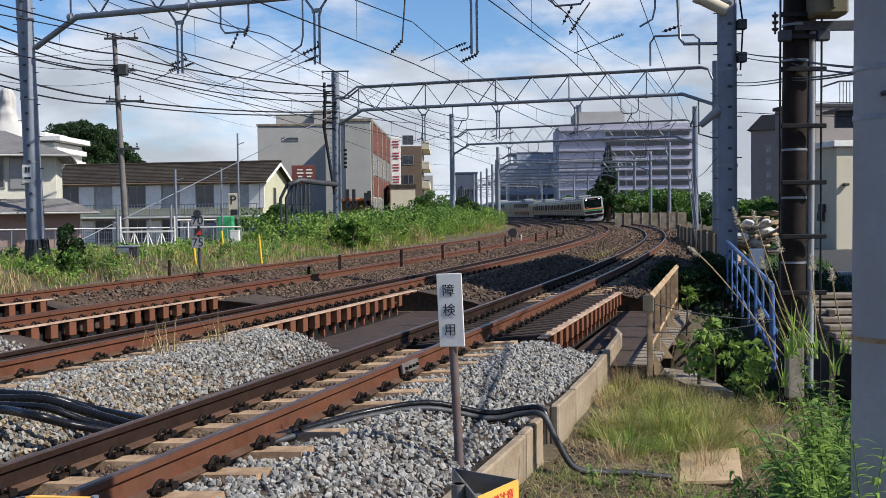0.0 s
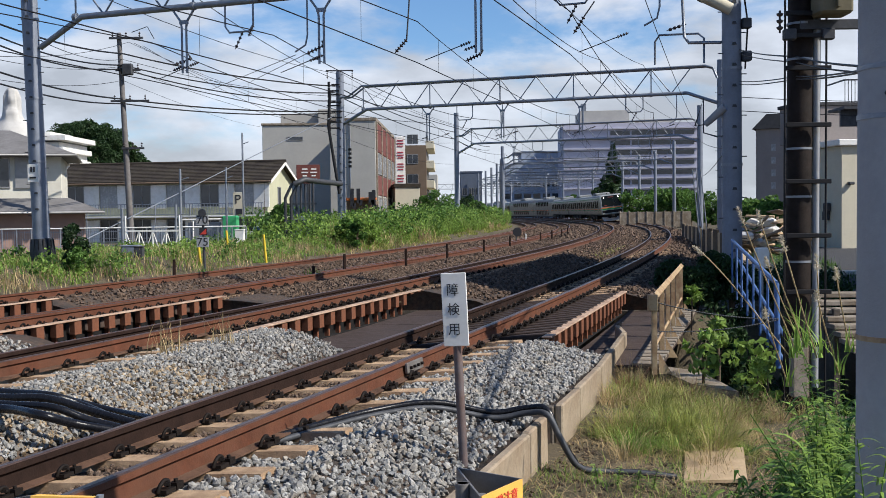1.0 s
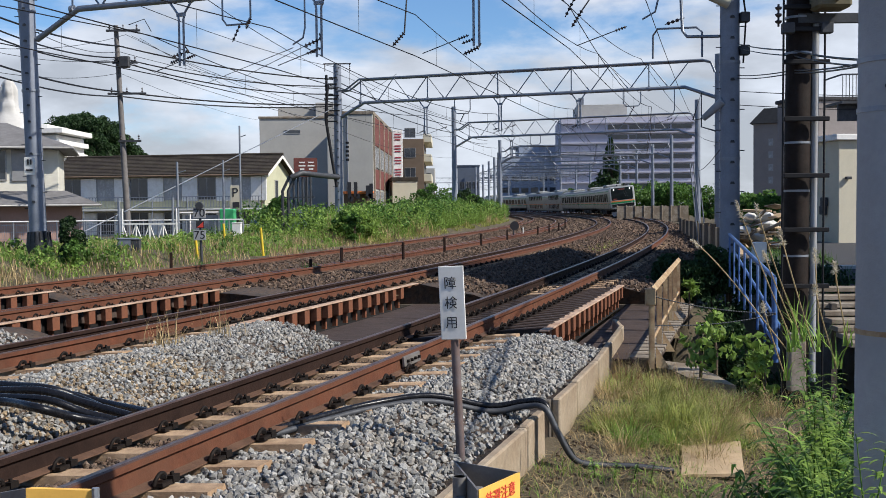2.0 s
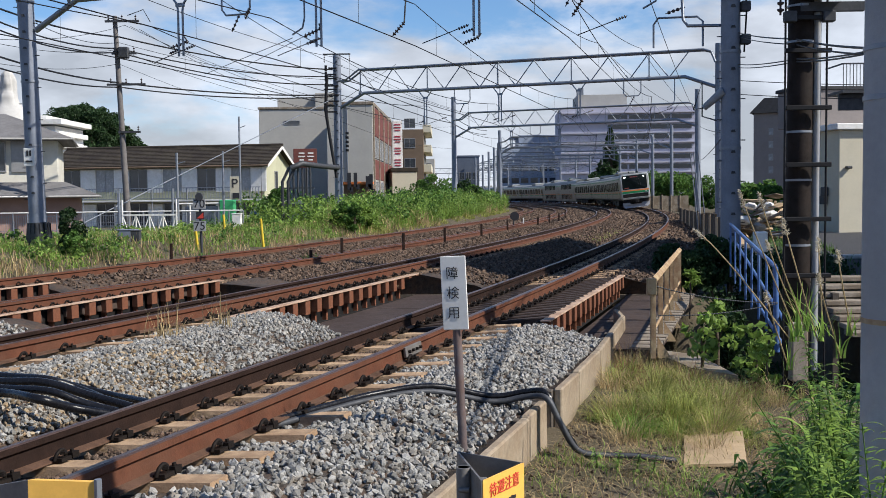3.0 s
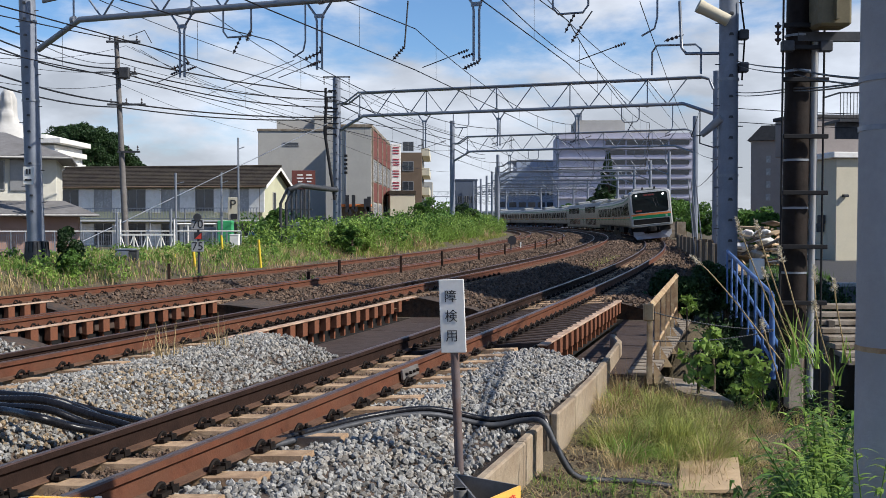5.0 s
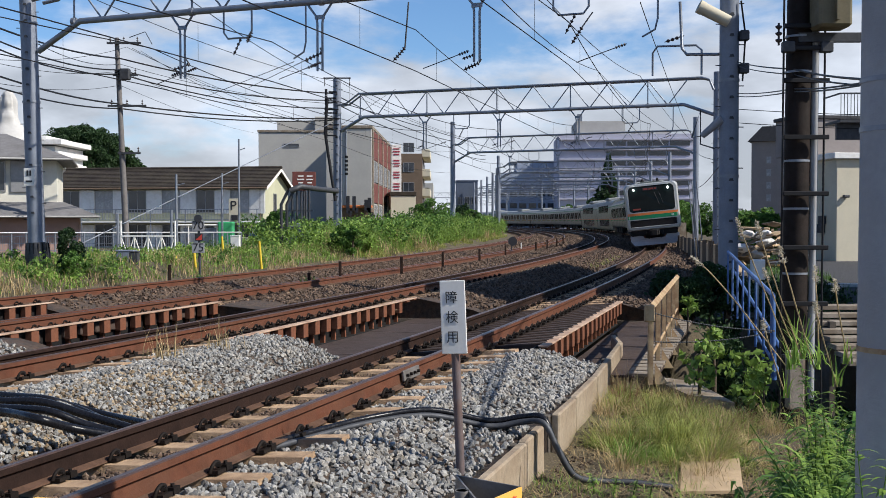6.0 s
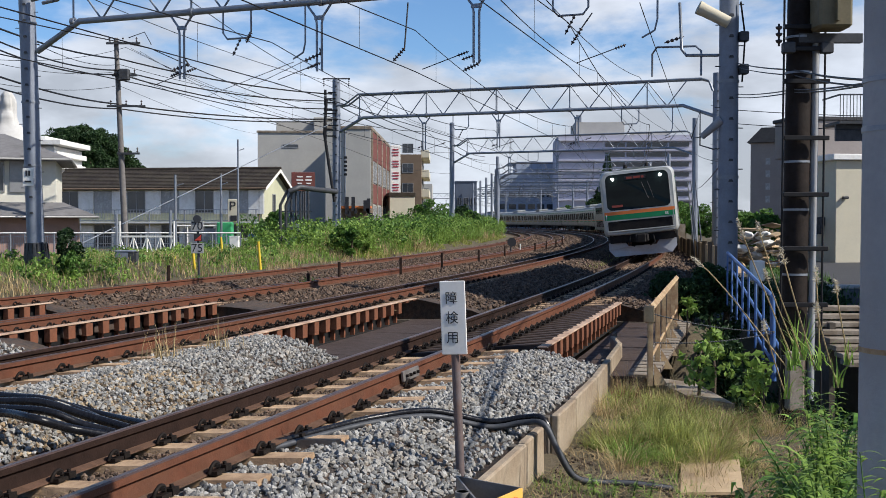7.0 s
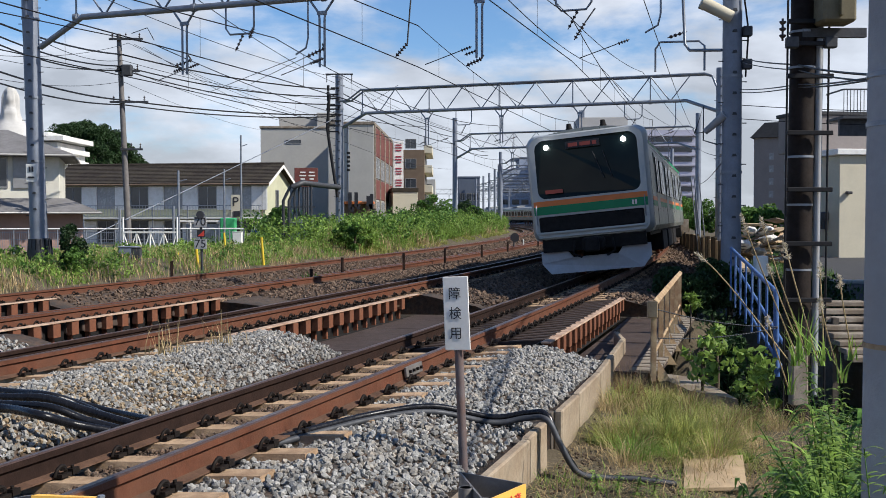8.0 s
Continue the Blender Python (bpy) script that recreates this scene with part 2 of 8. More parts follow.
M = dict(
    rail=material("rail_rust", (0.105, 0.037, 0.019), 0.7, 0.05, 0.3, 5, 0.25, 60, (0.10, 0.045, 0.026), 0.4),
    rail_foot=material("rail_foot_tan", (0.10, 0.056, 0.036), 0.75, 0.1, 0.3, 6, 0.2, 60),
    rail_dark=material("rail_greased", (0.022, 0.012, 0.009), 0.7, 0.0, 0.3, 5, 0.25, 60, spec=0.15),
    rail_top=material("rail_head", (0.17, 0.105, 0.078), 0.38, 0.75, 0.2, 8, 0.05, 90),
    sleeper=material("sleeper_concrete", (0.46, 0.32, 0.20), 0.9, 0, 0.2, 9, 0.4, 60, (0.20, 0.12, 0.07), 0.3, rand=0.15),
    sleeper_dusty=material("sleeper_rust_dusted", (0.17, 0.11, 0.075), 0.95, 0, 0.25, 6, 0.4, 40, (0.11, 0.07, 0.045), 0.4),
    clip=material("clip_iron", (0.016, 0.012, 0.010), 0.7, 0.4, 0.3, 20, 0.2, 90),
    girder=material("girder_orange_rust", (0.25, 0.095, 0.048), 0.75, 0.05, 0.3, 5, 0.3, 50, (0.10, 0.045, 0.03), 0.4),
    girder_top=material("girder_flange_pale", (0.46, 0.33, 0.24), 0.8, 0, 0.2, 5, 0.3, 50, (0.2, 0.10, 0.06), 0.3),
    stone=material("ballast_stone", (0.255, 0.252, 0.240), 0.9, 0, 0.2, 14, 0.4, 90, (0.25, 0.19, 0.12), 0.12, island=0.45),
    stone_tan=material("ballast_stone_tan", (0.27, 0.215, 0.145), 0.9, 0, 0.22, 14, 0.4, 90, (0.20, 0.13, 0.07), 0.35, island=0.55),
    stone_brown=material("ballast_stone_rusty", (0.120, 0.087, 0.064), 0.9, 0, 0.25, 14, 0.4, 90, (0.10, 0.06, 0.04), 0.4, island=0.5),
    # bed kept dark: shade in the gaps between stones is in its colour
    bed=material("ballast_bed", (0.060, 0.050, 0.042), 0.95, 0, 0.45, 16, 1.0, 24, (0.12, 0.075, 0.05), 0.4),
    soil=material("soil", (0.115, 0.09, 0.06), 0.95, 0, 0.4, 3.0, 1.0, 18, (0.07, 0.062, 0.035), 0.6),
    concrete=material("concrete", (0.30, 0.265, 0.22), 0.88, 0, 0.22, 5, 0.35, 40, (0.15, 0.115, 0.08), 0.6),
    wall_panel=material("wall_panel_concrete", (0.34, 0.28, 0.205), 0.88, 0, 0.22, 4, 0.35, 45, (0.17, 0.115, 0.07), 0.45, rand=0.12),
    concrete_dark=material("dark_concrete", (0.10, 0.085, 0.07), 0.9, 0, 0.25, 3, 0.35, 40, (0.09, 0.075, 0.06), 0.4),
    plate=material("steel_plate_brown", (0.062, 0.044, 0.036), 0.8, 0.1, 0.25, 4, 0.2, 60, (0.045, 0.03, 0.024), 0.4),
    asphalt=material("asphalt", (0.055, 0.055, 0.058), 0.9, 0, 0.2, 8, 0.5, 90),
    galv=material("galvanised_steel", (0.24, 0.265, 0.305), 0.5, 0.55, 0.15, 4, 0.08, 70, (0.26, 0.27, 0.29), 0.3),
    galv_blue=material("painted_pole_grey_blue", (0.215, 0.24, 0.29), 0.55, 0.2, 0.14, 3, 0.1, 60, (0.17, 0.19, 0.23), 0.3),
    galv_dark=material("weathered_steel", (0.065, 0.068, 0.075), 0.6, 0.4, 0.25, 6, 0.1, 60),
    pole_conc=material("pole_concrete", (0.33, 0.34, 0.355), 0.8, 0, 0.1, 3, 0.2, 60, (0.30, 0.30, 0.30), 0.3),
    black=material("black_rubber", (0.010, 0.010, 0.012), 0.26, 0, 0.2, 12, 0.1, 80),
    wire=material("wire", (0.015, 0.015, 0.017), 0.55, 0.3, 0.1, 8),
    insul=material("insulator_glaze", (0.05, 0.04, 0.04), 0.25, 0, 0.2, 12),
    black_pole=material("creosote_brown", (0.013, 0.008, 0.006), 0.75, 0, 0.4, 5, 0.2, 40),
    blue=material("blue_rail_paint", (0.065, 0.14, 0.34), 0.45, 0.1, 0.12, 8, 0.1, 60, (0.2, 0.28, 0.42), 0.2),
    cream_rail=material("cream_rusty_paint", (0.42, 0.32, 0.19), 0.7, 0, 0.2, 9, 0.2, 50, (0.20, 0.10, 0.05), 0.45),
    white=material("white_paint", (0.76, 0.75, 0.72), 0.5, 0, 0.06, 5, 0.05, 50, (0.6, 0.58, 0.52), 0.2),
    ink=material("black_ink", (0.03, 0.03, 0.035), 0.6, 0, 0.0),
    maroon=material("maroon_paint", (0.30, 0.035, 0.06), 0.6, 0, 0.08, 6),
    red_ink=material("red_paint", (0.62, 0.07, 0.05), 0.6, 0, 0.08, 6),
    yellow=material("yellow_sign", (0.80, 0.47, 0.10), 0.5, 0, 0.08, 9, 0.05, 60, (0.70, 0.38, 0.08), 0.2),
    steel_grey=material("grey_steel_sheet", (0.20, 0.19, 0.18), 0.55, 0.35, 0.15, 9, 0.1, 60, (0.12, 0.10, 0.09), 0.3),
    post_brown=material("post_painted_brown_grey", (0.145, 0.12, 0.12), 0.55, 0.2, 0.18, 9, 0.1, 60, (0.16, 0.08, 0.05), 0.3),
    roof_tile=material("roof_tile", (0.032, 0.025, 0.020), 0.85, 0, 0.3, 2, 0.4, 30, (0.06, 0.05, 0.035), 0.4),
    slate=material("dark_slate", (0.018, 0.020, 0.024), 0.8, 0, 0.2, 2, 0.2, 30, spec=0.15),
    rose_wall=material("rosy_brown_render", (0.36, 0.24, 0.20), 0.85, 0, 0.08, 1.2, 0.2, 40),
    house_roof=material("grey_roof_tile", (0.17, 0.165, 0.165), 0.8, 0, 0.15, 3, 0.3, 30, (0.12, 0.115, 0.11), 0.3),
    ivory_wall=material("ivory_render", (0.62, 0.60, 0.52), 0.85, 0, 0.06, 1.2, 0.2, 40, (0.52, 0.50, 0.43), 0.3),
    util_pole=material("utility_pole_grey", (0.15, 0.14, 0.135), 0.8, 0, 0.2, 5, 0.15, 50),
    cream_wall=material("cream_render", (0.54, 0.50, 0.39), 0.85, 0, 0.06, 1.2, 0.2, 40, (0.55, 0.50, 0.38), 0.3),
    house_wall=material("apartment_render", (0.47, 0.47, 0.33), 0.85, 0, 0.07, 1.2, 0.2, 40, (0.40, 0.39, 0.28), 0.3),
    pale_wall=material("pale_render", (0.60, 0.60, 0.58), 0.85, 0, 0.06, 1.2, 0.2, 40, (0.50, 0.49, 0.46), 0.3),
    grey_wall=material("grey_render", (0.41, 0.40, 0.37), 0.85, 0, 0.07, 0.5, 0.2, 30, (0.35, 0.34, 0.32), 0.35),
    red_tile=material("red_brick_tile", (0.15, 0.050, 0.042), 0.75, 0, 0.15, 3, 0.2, 30, (0.13, 0.05, 0.04), 0.3),
    brown_wall=material("brown_tile", (0.16, 0.115, 0.08), 0.8, 0, 0.12, 1, 0.2, 30),
    # lilac and blue-grey far walls: distance haze is put into their colour
    lilac_wall=material("lilac_haze_tint", (0.42, 0.42, 0.50), 0.8, 0, 0.06, 0.3, 0.1, 20),
    blue_wall=material("blue_grey_haze_tint", (0.33, 0.38, 0.47), 0.8, 0, 0.12, 0.2, 0.1, 20),
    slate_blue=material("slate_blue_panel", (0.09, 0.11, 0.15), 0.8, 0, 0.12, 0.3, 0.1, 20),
    glass=material("window_glass", (0.030, 0.036, 0.045), 0.08, 0, 0.2, 0.6, spec=0.7),
    curtain=material("window_curtained", (0.30, 0.31, 0.32), 0.25, 0, 0.2, 1.0, spec=0.6),
    frame=material("window_frame", (0.30, 0.30, 0.30), 0.5, 0.4, 0.1, 4),
    green_box=material("green_paint", (0.05, 0.33, 0.13), 0.5, 0, 0.1, 4),
    yellow_paint=material("yellow_post_paint", (0.65, 0.46, 0.04), 0.6, 0, 0.12, 6),
    steel=material("stainless_body", (0.24, 0.25, 0.23), 0.36, 0.65, 0.08, 1.5, 0.04, 40, (0.34, 0.355, 0.33), 0.3),
    steel_roof=material("train_roof", (0.28, 0.29, 0.29), 0.65, 0.1, 0.12, 2, 0.1, 40, (0.25, 0.25, 0.25), 0.3),
    mask=material("front_mask_silver", (0.41, 0.42, 0.41), 0.42, 0.25, 0.05, 3, 0.03, 50),
    skirt=material("skirt_grey", (0.40, 0.42, 0.46), 0.5, 0.05, 0.1, 4, 0.05, 50, (0.34, 0.35, 0.38), 0.3),
    orange=material("orange_band", (0.70, 0.20, 0.055), 0.45, 0, 0.05, 4),
    green=material("green_band", (0.015, 0.21, 0.085), 0.45, 0, 0.05, 4),
    under=material("underframe_black_gap_shade", (0.012, 0.011, 0.011), 0.8, 0.1, 0.3, 5, 0.2, 40),
    cab_glass=material("cab_glass", (0.005, 0.009, 0.009), 0.06, 0, 0.2, 0.8, spec=0.16),
    train_glass=material("train_window_glass", (0.008, 0.010, 0.010), 0.12, 0, 0.2, 0.8, spec=0.15),
    lamp=material("lamp_lens", (1.0, 0.97, 0.90), 0.3, emit=14.0, var=0),
    led=material("amber_display", (0.22, 0.05, 0.04), 0.4, emit=0.08, var=0),
    leaf=material("leaf_green", (0.09, 0.175, 0.035), 0.55, 0, 0.25, 3, island=0.45, trans=0.35),
    leaf_bright=material("leaf_light_green", (0.21, 0.32, 0.065), 0.55, 0, 0.25, 3, island=0.4, trans=0.4),
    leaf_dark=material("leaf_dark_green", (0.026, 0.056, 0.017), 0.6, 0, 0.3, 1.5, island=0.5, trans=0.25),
    grass=material("grass_green", (0.29, 0.31, 0.085), 0.6, 0, 0.25, 1.2, island=0.4, trans=0.35),
    straw=material("grass_dry", (0.42, 0.32, 0.17), 0.7, 0, 0.25, 1.5, island=0.4, trans=0.3),
    seed_brown=material("grass_seed_brown", (0.20, 0.11, 0.06), 0.7, 0, 0.3, 1.5, island=0.45, trans=0.3),
    plume=material("grass_plume", (0.60, 0.54, 0.42), 0.7, 0, 0.15, 4, island=0.25, trans=0.45),
    bark=material("bark", (0.085, 0.065, 0.045), 0.9, 0, 0.3, 6, 0.6, 40),
    hotel=material("hotel_tile", (0.235, 0.21, 0.2), 0.85, 0, 0.08, 0.8, 0.2, 30),
    olive=material("olive_grey_with_shade", (0.15, 0.13, 0.08), 0.6, 0.1, 0.15, 4, 0.1, 40),
    board=material("weathered_board", (0.46, 0.34, 0.21), 0.85, 0, 0.15, 6, 0.3, 50, (0.36, 0.27, 0.17), 0.3),
    statue=material("white_statue", (0.46, 0.45, 0.43), 0.7, 0, 0.06, 3, 0.2, 30),
    water=material("channel_water", (0.03, 0.03, 0.022), 0.12, 0, 0.2, 1.5, 0.15, 8),
)


# ---- mesh builder ----
class MB:
    """Gathers faces for one mesh."""

    def __init__(self):
        self.v, self.f, self.mi, self.sm = [], [], [], []

    def add(self, verts, faces, mi=0, smooth=False):
        n = len(self.v)
        self.v.extend([tuple(p) for p in verts])
        self.f.extend([tuple(i + n for i in f) for f in faces])
        self.mi.extend([mi] * len(faces))
        self.sm.extend([smooth] * len(faces))
        return self

    def box(self, c, s, rz=0.0, mi=0, bev=0.0, m=None):
        x, y, z = (k / 2 for k in s)
        if bev:
            b = min(bev, x * 0.9, y * 0.9, z * 0.9)
            P = []
            for sx in (-1, 1):
                for sy in (-1, 1):
                    for sz in (-1, 1):
                        P += [(sx * (x - b), sy * (y - b), sz * z), (sx * (x - b), sy * y, sz * (z - b)), (sx * x, sy * (y - b), sz * (z - b))]
            bm = bmesh.new()
            for p in P:
                bm.verts.new(p)
            bmesh.ops.convex_hull(bm, input=bm.verts[:])
            bmesh.ops.dissolve_limit(bm, angle_limit=0.01, verts=bm.verts[:], edges=bm.edges[:])
            bm.verts.index_update()
            V = [v.co.copy() for v in bm.verts]
            F = [[v.index for v in f.verts] for f in bm.faces]
            bm.free()
        else:
            V = [Vector((sx * x, sy * y, sz * z)) for sx in (-1, 1) for sy in (-1, 1) for sz in (-1, 1)]
            F = [(0, 1, 3, 2), (4, 6, 7, 5), (0, 4, 5, 1), (2, 3, 7, 6), (0, 2, 6, 4), (1, 5, 7, 3)]
        mat = Matrix.Translation(c) @ Matrix.Rotation(rz, 4, "Z")
        if m is not None:
            mat = m @ mat
        return self.add([mat @ v for v in V], F, mi)

    def tube(self, pts, r, n=8, mi=0, caps=True, smooth=True):
        pts = [Vector(p) for p in pts]
        rs = r if isinstance(r, (list, tuple)) else [r] * len(pts)
        V, F = [], []
        up = None
        for i, p in enumerate(pts):
            d = (pts[min(i + 1, len(pts) - 1)] - pts[max(i - 1, 0)]).normalized()
            if up is None:
                a = Vector((0, 0, 1)) if abs(d.z) < 0.9 else Vector((1, 0, 0))
                up = d.cross(a).normalized()
            up = (up - d * up.dot(d)).normalized()
            w = d.cross(up)
            for k in range(n):
                t = 2 * math.pi * k / n
                V.append(p + (up * math.cos(t) + w * math.sin(t)) * rs[i])
        for i in range(len(pts) - 1):
            for k in range(n):
                a, b = i * n + k, i * n + (k + 1) % n
                F.append((a, b, b + n, a + n))
        self.add(V, F, mi, smooth)
        if caps:
            e = (len(pts) - 1) * n
            self.add(V, [tuple(range(n - 1, -1, -1)), tuple(range(e, e + n))], mi)
        return self

    def loft(self, rings, closed=True, mi=0, caps=True, smooth=False, mis=None):
        n = len(rings[0])
        V = [p for r in rings for p in r]
        k1 = n if closed else n - 1
        for k in range(k1):
            F = []
            for i in range(len(rings) - 1):
                a, b = i * n + k, i * n + (k + 1) % n
                F.append((a, b, b + n, a + n))
            if k == 0:
                base = len(self.v)
                self.add(V, F, mis[k] if mis else mi, smooth)
            else:
                self.f.extend([tuple(i + base for i in f) for f in F])
                self.mi.extend([mis[k] if mis else mi] * len(F))
                self.sm.extend([smooth] * len(F))
        if caps and closed:
            e = (len(rings) - 1) * n
            self.add(V, [tuple(range(n - 1, -1, -1)), tuple(range(e, e + n))], mi)
        return self

    def prism(self, poly, z0, z1, mi=0):
        n = len(poly)
        V = [(x, y, z0) for x, y in poly] + [(x, y, z1) for x, y in poly]
        F = [tuple(range(n - 1, -1, -1)), tuple(range(n, 2 * n))] + [(i, (i + 1) % n, n + (i + 1) % n, n + i) for i in range(n)]
        return self.add(V, F, mi)

    def mesh(self, name, mats, recalc=True):
        me = bpy.data.meshes.new(name)
        me.from_pydata(self.v, [], self.f)
        for m in mats:
            me.materials.append(m)
        me.polygons.foreach_set("material_index", self.mi)
        me.polygons.foreach_set("use_smooth", self.sm)
        if recalc:
            bm = bmesh.new()
            bm.from_mesh(me)
            bmesh.ops.recalc_face_normals(bm, faces=bm.faces)
            bm.to_mesh(me)
            bm.free()
        me.update()
        return me


def part(name, mb, mats, parent=None, label="", m=None, recalc=True):
    """Links a builder (or a finished mesh) as one mesh object, under parent where one is given."""
    if not isinstance(mats, (list, tuple)):
        mats = [mats]
    me = mb.mesh(name, mats, recalc) if isinstance(mb, MB) else mb
    ob = new(name, me)
    if parent is not None:
        ob.parent = parent
    if m is not None:
        ob.matrix_basis = m
    if label:
        tagged(ob, label)
    return ob


def thing(name, label, category, m=None, group="", kind=""):
    ob = new(name)
    ob.empty_display_size = 0.2
    if m is not None:
        ob.matrix_basis = m
    return tagged(ob, label, category, group, kind)


# ---- the line of the railway: s metres along, u metres to the right, w metres above the running plane ----
CANT = 0.1109
S_MIN, S_MAX, DS = -60.0, 470.0, 0.5


def build_line():
    n = int((S_MAX - S_MIN) / DS) + 1
    s = S_MIN + DS * np.arange(n)
    q = np.clip(s, 0, 190) / 100
    k = (0.1449 + 0.1512 * q - 0.0891 * q * q) / 100
    k = np.where(s > 190, k + np.clip((s - 190) / 12, 0, 1) * 0.0034, k)
    k = np.where(s > 300, 0.0, k)
    th = -np.cumsum(k) * DS
    i0 = int(-S_MIN / DS)
    th += 0.3052 - th[i0]
    x, y = np.cumsum(np.sin(th)) * DS, np.cumsum(np.cos(th)) * DS
    return s, x - x[i0] - 2.6992, y - y[i0] + 4.5927, th


LS, LX, LY, LT = build_line()


def along(s):
    return float(np.interp(s, LS, LX)), float(np.interp(s, LS, LY)), float(np.interp(s, LS, LT))


def at(s, u, z):
    """A place beside the line at a plain height z."""
    x, y, t = along(s)
    return Vector((x + u * math.cos(t), y - u * math.sin(t), z))


TRACKS = {1: (0.0, 0.0), 2: (-3.75, 0.0), 3: (-7.55, -0.12), 4: (-11.0, -0.12)}


def on_track(n, s, u, w):
    """A place in the canted frame of track n."""
    c, z0 = TRACKS[n]
    uu = u * math.cos(CANT) - w * math.sin(CANT)
    return at(s, c + uu, z0 + (u + 0.565) * math.sin(CANT) + w * math.cos(CANT))


def su_of(x, y):
    d = (LX - x) ** 2 + (LY - y) ** 2
    i = int(np.argmin(d))
    t = LT[i]
    dx, dy = x - LX[i], y - LY[i]
    return LS[i] + dx * math.sin(t) + dy * math.cos(t), dx * math.cos(t) - dy * math.sin(t)


def plan_x(bearing, d):
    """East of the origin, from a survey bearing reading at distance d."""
    return (bearing - 784) / 1900 * d


def plan_z(level, d):
    """Height, from a survey level reading at distance d."""
    return 1.4915 + (385.3 - level) / 1900 * d


def span(a, b, step):
    n = max(1, int(round((b - a) / step)))
    return [a + (b - a) * i / n for i in range(n + 1)]


# ---- ground ----
BR0, BR1, SKEW = 9.0, 16.3, 0.25      # the channel under the tracks, along the line


def in_channel(s, u):
    k = SKEW * min(u, 0)
    return BR0 + k * 0.3 < s < BR1 + k


def ground_z(x, y):
    s, u = su_of(x, y)
    if u > 1.95:                         # lower strip beside the retaining wall, rising to the road
        z = -0.52 - 0.12 * min(max(u - 2.2, 0), 1.5)
        if y < 6.5:
            z += 0.35 * min(max((6.5 - y) / 4, 0), 1)
    elif u > -12.6:
        z = -0.42
    else:                                # verge and bank beyond the far track
        v = -12.6 - u
        z = -0.42 + 0.62 * min(v / 2.2, 1) - 0.9 * min(max((v - 9) / 12, 0), 1)
        if s > 45:
            z += 0.5 * min((s - 45) / 30, 1) * math.exp(-((v - 3.5) / 3.0) ** 2)
    if BR0 - 0.1 < s < BR1 + 0.1 and in_channel(s, u):
        z = -2.5
    elif u > 2.9 and BR0 - 1.0 < s < BR1 + 5 and u < 7.5:
        z -= 2.0 * min(max((s - BR0 + 0.6) / 0.7, 0), 1) * min((u - 2.9) / 0.4, 1)
    z += 0.05 * noise.noise((x * 0.7, y * 0.7, 0)) + 0.03 * noise.noise((x * 2.1, y * 2.1, 4))
    return z


def axis_steps(fine0, fine1, step, far):
    out = list(np.arange(fine0, fine1, step))
    d, a = step, fine1
    while a < far:
        out.append(a)
        d *= 1.22
        a += d
    d, b = step, fine0 - step
    while b > -far:
        out.insert(0, b)
        d *= 1.22
        b -= d
    return out


def build_ground():
    xs, ys = axis_steps(-14, 9, 0.3, 3500), axis_steps(-2, 46, 0.3, 4000)
    V = [(x, y, ground_z(x, y)) for y in ys for x in xs]
    w = len(xs)
    F = [(j * w + i, j * w + i + 1, (j + 1) * w + i + 1, (j + 1) * w + i) for j in range(len(ys) - 1) for i in range(w - 1)]
    mb = MB().add(V, F, 0, True)
    tagged(part("ground", mb, M["soil"], recalc=False), "bare soil with patches of weeds beside the railway", "ground", kind="structure")


build_ground()


# ---- ballast beds, rails, sleepers ----
def bed_z(u, s):
    """Height of the ballast between the tracks; u from the first track."""
    for n, (c, z0) in TRACKS.items():
        d = abs(u - c)
        base = z0 - 0.245 + (u - c + 0.565) * math.sin(CANT) * (1 if d < 1.3 else 0)
        if d < 1.3:
            return base
    tops = sorted(TRACKS.values(), reverse=True)
    for (c1, z1), (c2, z2) in zip(tops, tops[1:]):
        if c2 < u < c1:
            k = (u - c2) / (c1 - c2)
            lo = z1 - 0.175 - 0.06
            hi = z2 - 0.175 + 0.19
            e0, e1 = c2 + 1.3, c1 - 1.3
            f = min(max((u - e0) / max(e1 - e0, 0.01), 0), 1)
            mound = 0.10 * math.sin(math.pi * f) if s < BR0 + 0.5 else 0.0
            return hi + (lo - hi) * f + mound
    if u > 0:
        return -0.225 + 1.865 * math.sin(CANT) - 0.20 * min(max((u - 1.3) / 0.8, 0), 1) - 0.02
    return -0.12 - 0.175 - 0.07 - 0.28 * min(max((-12.3 - u) / 1.0, 0), 1)


